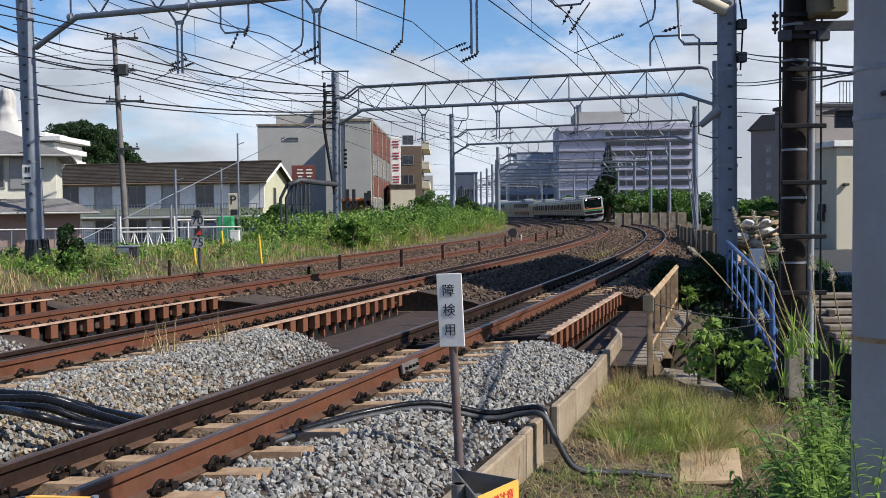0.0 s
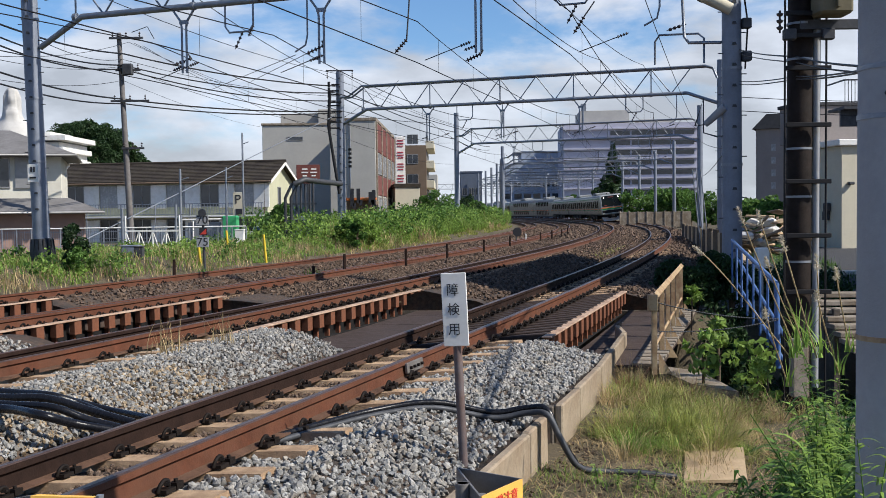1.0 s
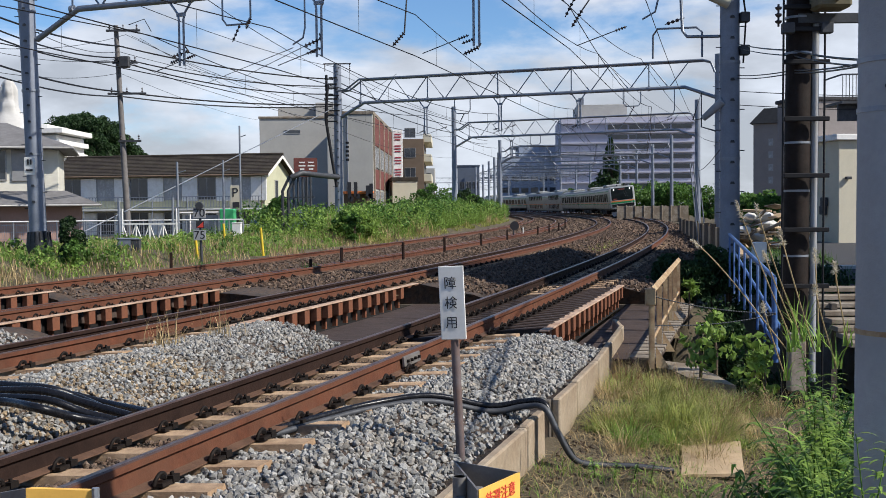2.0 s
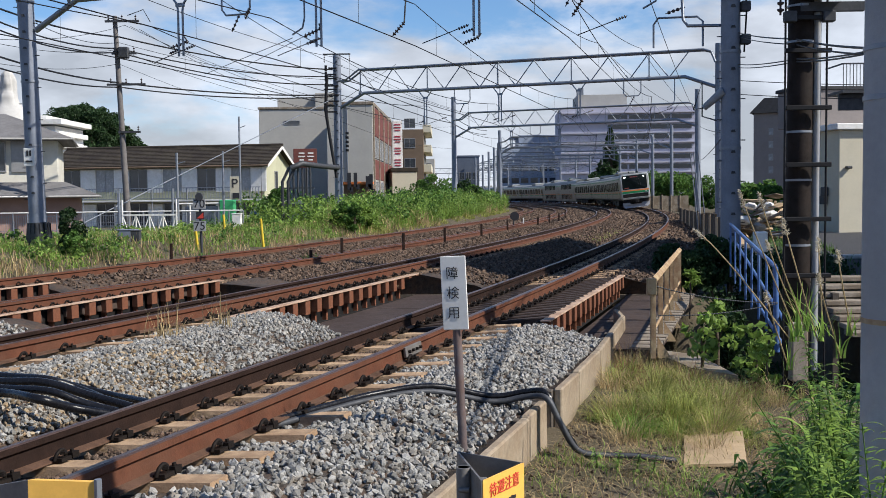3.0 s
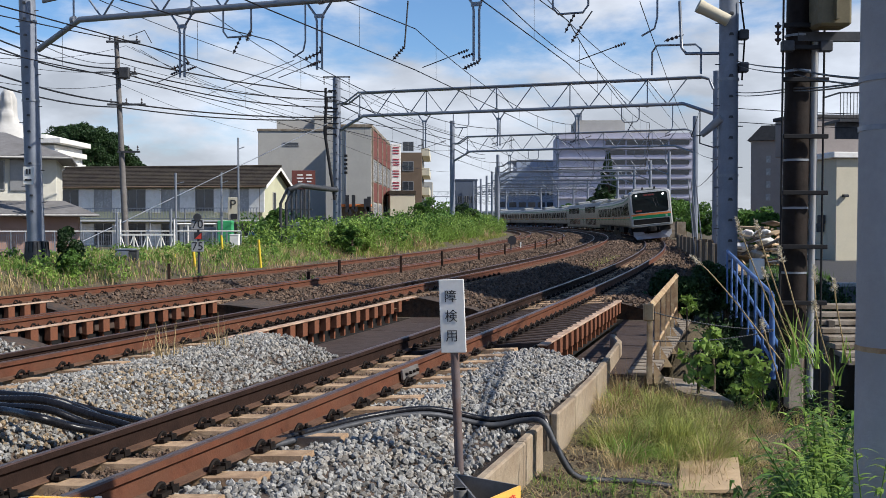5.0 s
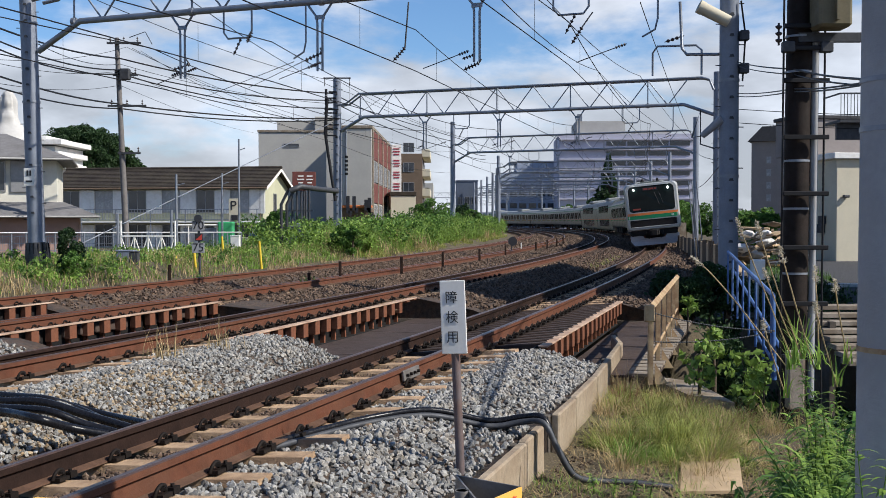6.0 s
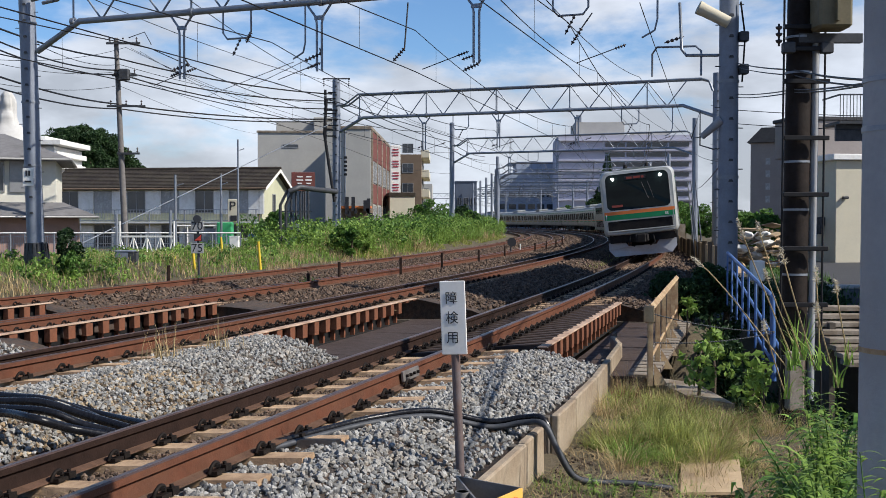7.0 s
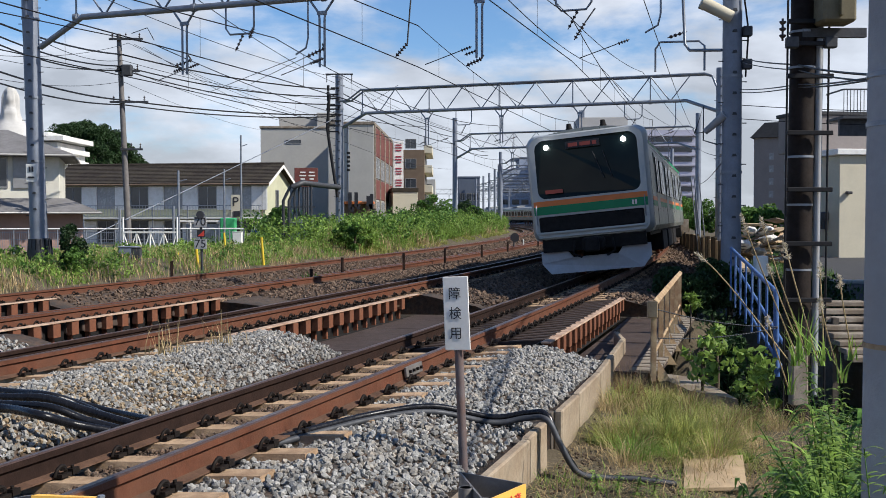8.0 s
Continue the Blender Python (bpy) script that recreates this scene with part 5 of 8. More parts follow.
def build_apartments():
    b = building_root("apartment_house", "two-storey cream apartment house with dark tiled gable roof and balcony", "house", (-32.2, 88.5), radians(-9))
    W, D, Z0, ZE, ZR = 18.0, 6.6, -1.2, 4.35, 5.75
    wall = MB()
    P = [(0, Z0), (D, Z0), (D, ZE), (D / 2, ZR - 0.05), (0, ZE)]
    wall.loft([[Vector((x, y, z)) for y, z in P] for x in (0, W)], True)
    part("wall", wall, M["house_wall"], b, "yellowish cream rendered walls")
    r = gable_roof(b, W, D, ZE, ZR)
    # tile courses on the front slope
    sl = MB()
    n = 13
    for k in range(n):
        y0, y1 = -0.5 + (D / 2 + 0.5) * k / n, -0.5 + (D / 2 + 0.5) * (k + 1) / n
        f = lambda y: ZE - 0.25 + (ZR - ZE + 0.25) * (y + 0.5) / (D / 2 + 0.5) + 0.16
        sl.add([(-0.5, y0, f(y0) + 0.045), (W + 0.5, y0, f(y0) + 0.045), (W + 0.5, y1, f(y1) + 0.005), (-0.5, y1, f(y1) + 0.005),
                (-0.5, y0, f(y0) + 0.003), (W + 0.5, y0, f(y0) + 0.003)], [(0, 1, 2, 3), (4, 5, 1, 0)])
    part("roof_tiling", sl, M["roof_tile"], r, recalc=False)["kind"] = "stuff"
    part("ridge", MB().tube([(-0.55, D / 2, ZR + 0.18), (W + 0.55, D / 2, ZR + 0.18)], 0.13, 8), M["roof_tile"], r)
    part("gutter", MB().tube([(-0.5, -0.55, ZE - 0.2), (W + 0.5, -0.55, ZE - 0.2)], 0.07, 8), M["brown_wall"], b)
    bg = MB()
    for s in (-1, 1):
        y = D / 2 + s * (D / 2 + 0.5)
        bg.add([(W + 0.52, D / 2, ZR + 0.12), (W + 0.52, y, ZE - 0.12), (W + 0.52, y, ZE - 0.38), (W + 0.52, D / 2, ZR - 0.16),
                (W + 0.48, D / 2, ZR + 0.12), (W + 0.48, y, ZE - 0.12), (W + 0.48, y, ZE - 0.38), (W + 0.48, D / 2, ZR - 0.16)],
               [(0, 1, 2, 3), (7, 6, 5, 4), (0, 4, 5, 1), (3, 2, 6, 7), (1, 5, 6, 2)])
    part("barge_board", bg, M["white"], b)
    n = building_root("roadside_sign", "maroon sign board with pale lettering bars on the street", "sign", (-13.60, 96.5), 0.1)
    block(n, "board", 0, 0, 4.25, 2.1, 0.25, 5.95, "red_tile", bev=0.02)
    for x in (0.75, 1.55):
        for z, w in ((5.55, 0.5), (5.25, 0.6), (4.95, 0.4), (4.65, 0.55)):
            block(n, "letter_bar", x - w / 2, -0.03, z - 0.06, x + w / 2, -0.002, z + 0.06, "white", bev=0)
    part("post", MB().tube([(1.05, 0.12, -1.0), (1.05, 0.12, 4.25)], 0.09, 8), M["galv_dark"], n)
    for k in range(6):
        u = 1.6 + 2.9 * k
        add_window(b, "front", W, D, u, 3.1, 1.5, 1.75, "curtain" if k % 2 else "glass")
        add_window(b, "front", W, D, u + 1.45, 3.1, 1.2, 1.75, "curtain" if k % 3 else "glass", bars=0)
        add_window(b, "front", W, D, u, 0.35, 1.5, 1.8, "glass")
        block(b, "shutter_box", u + 0.80, -0.14, 2.1, u + 2.1, -0.02, 4.05, "white", "white sliding storm shutter")
        block(b, "shutter_box", u + 0.80, -0.14, -0.6, u + 2.1, -0.02, 1.2, "white")
    block(b, "balcony_floor", 0.0, -1.1, 1.35, W, 0.0, 1.5, "pale_wall")
    mb = MB()
    mb.box((W / 2, -1.05, 2.45), (W, 0.05, 0.06)).box((W / 2, -1.05, 1.62), (W, 0.04, 0.05))
    part("balcony_rail", mb, M["galv"], b, "grey metal balcony railing")
    for k in range(72):
        part("baluster", MB().box((0.12 + k * 0.25, -1.05, 2.03), (0.025, 0.025, 0.8)), M["galv"], b)
    for k in range(7):
        part("balcony_post", MB().tube([(0.1 + k * 2.96, -1.05, -1.2), (0.1 + k * 2.96, -1.05, 2.45)], 0.045, 6), M["galv"], b)
    add_window(b, "right", W, D, 3.0, 2.9, 0.7, 1.7, "glass", bars=0)
    part("downpipe", MB().tube([(W - 0.2, -0.1, -1), (W - 0.2, -0.1, ZE - 0.3)], 0.05, 6), M["brown_wall"], b)


build_apartments()


def build_gray_block():
    b = building_root("office_building", "large plain grey rendered office block with rooftop penthouse", "building", (-19.28, 112.0), 0.06)
    block(b, "wall", 0, 0, -1.2, 8.2, 14, 10.76, "grey_wall", "blank grey rendered wall")
    block(b, "parapet", -0.1, -0.1, 10.76, 8.3, 14.1, 11.00, "concrete")
    block(b, "penthouse", 1.8, 1.5, 10.88, 5.8, 8, 12.12, "grey_wall")
    block(b, "stair_tower", 5.8, 0.5, 10.88, 7.7, 7, 12.47, "grey_wall")
    add_window(b, "front", 8.2, 14, 3.4, 9.4, 1.6, 0.35, bars=0)
    for k in range(3):
        add_window(b, "right", 8.2, 14, 3 + 4 * k, 6.5, 2.0, 1.4)


build_gray_block()


def build_red_block():
    b = building_root("red_tiled_building", "four-storey grey building with red tiled side and ribbon windows", "building", (-10.95, 100.0), -0.02)
    W, D, Z1 = -6.68 - (-10.95), 24.0, 10.09
    block(b, "wall", 0, 0, -1.2, W, D, Z1, "grey_wall", "grey rendered end wall")
    block(b, "parapet", -0.08, -0.08, Z1, W + 0.08, D + 0.1, Z1 + 0.3, "concrete")
    for z0, z1, mat in ((7.3, Z1 - 0.1, "red_tile"), (3.2, 5.1, "red_tile"), (-1.0, 0.6, "red_tile")):
        block(b, "tile_band", W - 0.02, 0.3, z0, W + 0.07, D - 0.3, z1, mat, "dark red brick-tile band")
    for zc, hh in ((6.2, 1.9), (1.9, 2.2)):
        for k in range(8):
            add_window(b, "right", W + 0.03, D, 1.9 + 2.85 * k, zc, 2.5, hh, "curtain", bars=2)
    for y in (0.2, 6, 12, 18, 23.6):
        block(b, "pier", W + 0.0, y, -1, W + 0.16, y + 0.35, Z1, "concrete")
    part("drain_pipe", MB().tube([(1.9, -0.08, -1), (1.9, -0.08, Z1)], 0.06, 6), M["galv"], b)
    for k in range(6):
        part("ladder_rung", MB().tube([(0.8, -0.12, 6 + 0.4 * k), (1.2, -0.12, 6 + 0.4 * k)], 0.02, 5), M["galv_dark"], b)
    # tall sign board on the far corner
    t = building_root("sign_tower", "tall white vertical sign board with red markings", "sign", (-5.71, 118.0), 0.1)
    block(t, "board", 0, 0, 4.55, 1.05, 0.5, 9.89, "white")
    for k in range(4):
        zc = 9.15 - 1.28 * k
        mb = MB().box((0.52, -0.03, zc + 0.28), (0.66, 0.04, 0.13)).box((0.52, -0.03, zc - 0.02), (0.72, 0.04, 0.13)).box((0.52, -0.03, zc - 0.32), (0.6, 0.04, 0.13))
        part("mark", mb, M["maroon"], t, "dark red painted mark")
    part("support", MB().box((0.5, 0.9, 4.93), (0.15, 1.4, 0.15)).box((0.5, 0.9, 9.27), (0.15, 1.4, 0.15)), M["galv_dark"], t)
    # brown flats beyond it
    f = building_root("brown_flats", "brown tiled apartment block with concrete balconies", "building", (-5.83, 142.0), 0.0)
    block(f, "wall", 0, 0, -1, 3.0, 16, 10.41, "brown_wall")
    for k in range(4):
        z = 2.2 + 2.6 * k
        block(f, "balcony", 2.9, 0.5, z, 4.0, 15, z + 1.0, "cream_wall")
        for j in range(4):
            add_window(f, "right", 3.0, 16, 2 + 3.6 * j, z + 1.4, 2.2, 1.6)
        add_window(f, "front", 3.0, 16, 1.2, z + 1.2, 1.4, 1.2)
    g = building_root("corner_shop", "small cream shop building with dark roof", "building", (-5.54, 112.0), 0.1)
    block(g, "wall", 0, 0, -1, 2.6, 6, 4.16, "cream_wall")
    block(g, "fascia", -0.1, -0.1, 4.16, 2.7, 6.1, 4.57, "roof_tile")
    add_window(g, "front", 2.6, 6, 1.3, 1.4, 1.2, 1.6)
    h = building_root("distant_flats", "beige distant apartment block", "building", (-4.90, 190.0), 0.0)
    block(h, "wall", 0, 0, -1, 3.0, 12, 8.22, "grey_wall")
    for k in range(3):
        add_window(h, "front", 3, 12, 1.5, 2.0 + 2.4 * k, 1.8, 1.2, bars=1)
    # low shop front with slanted dark boards
    s = building_root("shop_front", "low shop with orange wall and slanted dark boards", "shop", (-7.39, 78.0), 0.0)
    block(s, "wall", 0, 0, -1, 2.0, 5, 2.45, "brown_wall")
    block(s, "awning", -0.2, -0.6, 2.45, 2.2, 0.2, 2.65, "orange", "faded orange awning")
    for x, y0, y1 in ((616, 342, 371), (627, 342, 366), (648, 348, 366), (654, 345, 374)):
        part("slanted_board", MB().box(((x - 604) / 1900 * 78, -0.8, plan_z((y0 + y1) / 2, 78)), (0.26, 0.05, (y1 - y0) / 1900 * 78 * 1.05), m=None).box(((x - 600) / 1900 * 78, -0.8, plan_z(y1, 78)), (0.24, 0.05, 0.35)), M["ink"], s)


build_red_block()


def build_left_house():
    """The house at the edge of the verge, and the white building with the statue behind it."""
    b = building_root("corner_house", "two-storey cream house with layered grey tiled eaves", "house", (-25.62, 49.88), radians(17))
    W, D = 26.0 + (-18.76), 6.0
    block(b, "wall", 0, 0, -0.6, W, D, 4.50, "ivory_wall")
    block(b, "lower_wall", 1.0, -1.4, -0.6, W + 1.05, -0.01, 1.70, "rose_wall", "brown lower storey")
    for x1, y0, y1, z, rise, run in ((W + 0.65, -0.7, D + 0.7, 4.55, 1.35, 3.2), (W + 1.85, -2.1, 0.9, 1.80, 0.62, 1.5)):
        ym = (y0 + y1) / 2
        rf = MB().add([(-1, y0, z), (x1, y0, z), (x1, y1, z), (-1, y1, z), (-1, ym, z + rise), (x1 - run, ym, z + rise)], [(0, 1, 5, 4), (1, 2, 5), (2, 3, 4, 5), (0, 4, 3)])
        rf.add([(-1, y0, z - 0.14), (x1, y0, z - 0.14), (x1, y1, z - 0.14), (-1, y1, z - 0.14), (-1, y0, z), (x1, y0, z), (x1, y1, z), (-1, y1, z)], [(3, 2, 1, 0), (0, 1, 5, 4), (1, 2, 6, 5), (2, 3, 7, 6), (3, 0, 4, 7)])
        r = part("roof", rf, M["house_roof"], b, "grey tiled hipped eaves", recalc=False)
        part("gutter", MB().tube([(-1, y0 - 0.06, z - 0.08), (x1 + 0.06, y0 - 0.06, z - 0.08), (x1 + 0.06, y1, z - 0.08)], 0.06, 6), M["frame"], r)
    add_window(b, "front", W, D, W - 3.1, 3.65, 1.5, 1.4)
    add_window(b, "front", W, D, W - 6.0, 3.65, 1.5, 1.4)
    block(b, "balcony_screen", 0, -1.0, 2.42, W - 3.4, -0.8, 3.26, "ivory_wall")
    part("shutter", MB().box((W - 1.7, -0.06, 3.65), (0.8, 0.06, 1.5), bev=0.01), M["frame"], b)
    c = building_root("white_hall", "white building with stepped cornice and balcony tiers", "building", (-54.0, 105.0), 0.0)
    W2 = 54.0 + (-37.91)
    block(c, "wall", 0, 0, -1, W2, 8, 8.86, "white")
    for z, o in ((8.97, 0.9), (7.86, 0.5), (6.76, 0.4)):
        block(c, "cornice", -o, -o, z, W2 + o, 8, z + 0.5, "white")
    block(c, "tier", 0, 1, 8.97, W2 - 1.2, 7, 9.96, "white")
    st = MB()
    # hooded figure: height above the base, half-width; the hood opens towards the line
    prof = [(-1.2, 2.4), (-0.4, 2.1), (0.0, 1.75), (0.4, 1.40), (0.8, 1.12), (1.2, 0.95), (1.6, 0.90), (1.9, 0.88), (2.1, 0.87), (2.3, 0.87), (2.5, 0.87), (2.7, 0.86), (2.9, 0.85), (3.1, 0.81), (3.3, 0.72), (3.5, 0.64), (3.7, 0.52), (3.85, 0.38), (3.97, 0.22), (4.05, 0.04)]
    rings = []
    for z, r in prof:
        ring = []
        for k in range(48):
            a = 2 * math.pi * k / 48
            d = math.cos(a - radians(-75))
            q = r * (1 + 0.02 * math.sin(7 * a + 2 * z))
            if 2.2 < z < 3.45 and d > 0.55:
                q *= 0.74 if d < 0.86 else 0.90 - 0.12 * (z < 2.45) + 0.05 * (2.65 < z < 2.95 and d > 0.97)
            if 1.6 < z < 2.2 and d > 0.55:
                q *= 0.80
            if 0.9 < z < 1.7 and d > 0.80:
                q *= 1.22
            ring.append(Vector((q * math.cos(a), q * math.sin(a) * 0.9, z)))
        rings.append(ring)
    st.loft(rings, True, smooth=True)
    s = part("statue", st, M["statue"], m=Matrix.Translation((-42.85, 106.00, 10.40)))
    tagged(s, "white hooded stone statue rising behind the hall", "statue")


build_left_house()


HOTEL_SIGN = []


def build_far_city():
    o = building_root("office_slab", "long pale lilac office building, distance haze in its wall colour, with dark ribbon windows", "building", (32.21, 300.0), -0.05)
    W = (69.47) - (32.21)
    z1 = 25.70
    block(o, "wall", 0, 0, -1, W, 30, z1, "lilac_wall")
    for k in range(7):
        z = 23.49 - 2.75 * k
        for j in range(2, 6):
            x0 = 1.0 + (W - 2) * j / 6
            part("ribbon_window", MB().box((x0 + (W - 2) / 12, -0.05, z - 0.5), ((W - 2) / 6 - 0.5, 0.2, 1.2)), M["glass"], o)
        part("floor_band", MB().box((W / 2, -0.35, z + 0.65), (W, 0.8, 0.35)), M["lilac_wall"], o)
    block(o, "tower", 5, 6, z1, 19, 24, 29.80, "grey_wall")
    block(o, "plant_room", 22, 8, z1, 32, 20, 27.28, "grey_wall")
    part("mast", MB().tube([(6, 5, z1), (6, 5, z1 + 6)], 0.15, 6).box((6, 5, z1 + 5), (1.5, 0.3, 2.0)), M["galv"], o)
    p = building_root("station_block", "blue-grey station building, distance haze in its wall colour, with rows of windows", "building", (16.67, 330.0), 0.0)
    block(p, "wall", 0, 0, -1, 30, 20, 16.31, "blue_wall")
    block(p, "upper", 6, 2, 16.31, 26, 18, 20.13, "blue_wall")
    part("sloped_roof", MB().prism([(4, 2), (20, 2), (20, 18), (4, 18)], 19.43, 19.95), M["pale_wall"], p)
    for k in range(3):
        for j in range(10):
            part("window", MB().box((1.8 + 2.9 * j, -0.05, 2.6 + 3.6 * k), (2.2, 0.2, 1.5)), M["glass"], p)
    q = building_root("far_house", "low blue-grey building beyond the bank", "building", (2.43, 210.0), 0.0)
    block(q, "wall", 0, 0, -1, 4.2, 10, 9.2, "slate_blue")
    block(q, "roof_slab", -0.1, -0.1, 9.2, 4.3, 10.1, 9.5, "slate_blue")
    for k in range(2):
        for j in range(3):
            add_window(q, "front", 4.2, 10, 0.8 + 1.3 * j, 2.5 + 3 * k, 0.9, 1.4)
    h = building_root("hotel_building", "beige hotel block with dark mansard roof and small windows", "building", (27.45, 96.0), -0.42)
    W, z1 = 12.0, 8.55
    block(h, "wall", 0, 0, -1, W, 14, z1, "hotel", "beige-grey tiled wall")
    mb = MB()
    mb.loft([[Vector((-0.3, -0.3, z1)), Vector((W + 0.3, -0.3, z1)), Vector((W + 0.3, 14.3, z1)), Vector((-0.3, 14.3, z1))],
             [Vector((0.8, 0.9, z1 + 1.4)), Vector((W - 0.2, 0.9, z1 + 1.4)), Vector((W - 0.2, 13, z1 + 1.4)), Vector((0.8, 13, z1 + 1.4))]], True)
    part("mansard_roof", mb, M["slate"], h, "dark mansard roof")
    HOTEL_SIGN.append((h, W, z1))
    for k in range(5):
        for j in range(8):
            add_window(h, "front", W, 14, 1.5 + 1.3 * j, 2.4 + 1.12 * k, 0.34, 0.55, "curtain", bars=0)
    c = building_root("cream_annex", "cream rendered annex with flat white fascia and wall meters", "building", (19.72, 54.0), radians(8))
    z1 = 4.60
    block(c, "wall", 0, 0, -0.8, 9, 5, z1, "cream_wall")
    block(c, "fascia", -0.25, -0.25, z1, 9.2, 5.2, z1 + 0.30, "white")
    block(c, "upper_storey", -0.9, 2.5, z1 + 0.3, 9, 5, 6.84, "hotel", "dark grey upper storey")
    block(c, "cap", -1.0, 2.4, 6.84, 9, 5.1, 7.03, "asphalt")
    for k, z in enumerate((1.50, 1.07)):
        block(c, "meter", -0.22, 1.0 + 0.1 * k, z - 0.2, -0.02, 1.5 + 0.1 * k, z + 0.25, "galv_dark")
    block(c, "vent_hood", 0.3, -0.25, 2.64, 0.6, -0.02, 2.78, "galv_dark")
    part("conduit", MB().tube([(-0.1, 2.2, -0.7), (-0.1, 2.2, 3.0)], 0.04, 6), M["frame"], c)
    w = building_root("grey_annex", "plain grey rendered rear wall of the neighbouring annex", "building", (21.89, 64.0), radians(-10))
    block(w, "wall", 0, 0, -0.8, 4.0, 6, 5.04, "pale_wall")
    block(w, "fascia", -0.2, -0.2, 5.04, 4, 6, 5.38, "white")
    # fire-escape balcony high up
    e = thing("escape_balcony", "dark steel escape balcony with barred railing", "balcony", Matrix.Translation((16.67, 45.0, 5.76)))
    part("floor", MB().box((1.0, 1.0, -0.1), (2.2, 2.0, 0.12)), M["galv_dark"], e)
    part("rail", MB().box((1.0, 0.0, 1.05), (2.2, 0.05, 0.06)).box((-0.1, 1.0, 1.05), (0.05, 2.0, 0.06)), M["galv_dark"], e)
    for k in range(16):
        part("bar", MB().box((-0.08 + 0.14 * k, 0.0, 0.5), (0.025, 0.025, 1.05)), M["galv_dark"], e)
    part("stair_beam", MB().box((1.0, 0.5, -0.5), (2.2, 0.15, 0.7)), M["galv_dark"], e)
    # unseen block added to shade the line, as an assumed neighbour out of view
    wl = MB()
    A, B = Vector((9.6, 19.6, 0)), Vector((14.0, 33.5, 0))
    n = Vector((B - A).normalized().cross(Vector((0, 0, 1))))
    wl.prism([(A.x, A.y), (B.x, B.y), (B.x + n.x * 8, B.y + n.y * 8), (A.x + n.x * 8, A.y + n.y * 8)], -1.0, 9.8)
    tagged(part("wall_east", wl, M["grey_wall"]), "plain grey wall of an assumed neighbouring building, unseen, added for its shadow", "wall", kind="structure")


build_far_city()


# ---- writing ----
def lettering(name, body, size, mat, parent, m, label=""):
    """Letters in the built-in font as a thin mesh, centred, in the local x-z plane, facing -y."""
    cu = bpy.data.curves.new(name, "FONT")
    cu.body, cu.size, cu.align_x, cu.align_y, cu.extrude = body, size, "CENTER", "CENTER", 0.001
    tmp = bpy.data.objects.new(name, cu)
    scene.collection.objects.link(tmp)
    me = bpy.data.meshes.new_from_object(tmp.evaluated_get(bpy.context.evaluated_depsgraph_get()))
    bpy.data.objects.remove(tmp)
    me.materials.clear()
    me.materials.append(mat)
    ob = new(name, me)
    ob.parent = parent
    ob.matrix_basis = m @ Matrix.Rotation(math.pi / 2, 4, "X")
    if label:
        tagged(ob, label)
    return ob


for h_b, h_w, h_z in HOTEL_SIGN:
    lettering("roof_lettering", "HOTEL", 0.85, M["white"], h_b, Matrix.Translation((3.4, -0.05, h_z + 0.75)), "white roof sign letters")


# ---- beside the near track ----
def build_retaining_wall():
    t = thing("retaining_wall", "weathered concrete panel wall holding back the ballast", "retaining wall")
    u_of = lambda s: 2.11 - 0.045 * max(0, s - 7.4)
    cuts = (0.5, 1.75, 3.0, 4.27, 4.92, 5.52, 6.40, 7.80, 9.45, 11.05)
    for s0, s1 in zip(cuts, cuts[1:]):
        if s0 == 4.92:
            continue                     # broken panel where the cables pass
        a, b = at(s0 + 0.012, u_of(s0), 0), at(s1 - 0.012, u_of(s1), 0)
        d = b - a
        ln = d.length
        z = -0.165 + random.uniform(-0.012, 0.012)
        m = Matrix.Translation((a + b) / 2 + Vector((0, 0, z - 0.40))) @ Matrix.Rotation(math.atan2(d.y, d.x), 4, "Z") @ Matrix.Rotation(random.uniform(-0.012, 0.012), 4, "X")
        part("panel", MB().box((0, 0, 0), (ln, 0.075, 0.80), bev=0.014), M["wall_panel"], t, m=m)
    for s in cuts[1:-1]:
        part("post", MB().box((0, 0, 0), (0.10, 0.05, 0.74), bev=0.008), M["concrete_dark"], t, m=Matrix.Translation(at(s, u_of(s) - 0.065, -0.56)) @ Matrix.Rotation(math.pi / 2 - along(s)[2], 4, "Z"))
    a, b = at(11.08, 1.945, 0), at(11.95, 1.74, 0)
    d = b - a
    part("panel", MB().box((0, 0, 0), (d.length, 0.075, 0.66), bev=0.014), M["wall_panel"], t, m=Matrix.Translation((a + b) / 2 + Vector((0, 0, -0.49))) @ Matrix.Rotation(math.atan2(d.y, d.x), 4, "Z"))
    part("panel", MB().prism([(-0.06, -0.42), (0.05, -0.42), (0.03, 0.30), (-0.03, 0.26)], -0.05, 0.05), M["concrete_dark"], t, "leaning broken end panel", m=Matrix.Translation(b + Vector((0.02, 0, -0.40))) @ Matrix.Rotation(math.pi / 2, 4, "X"))


build_retaining_wall()


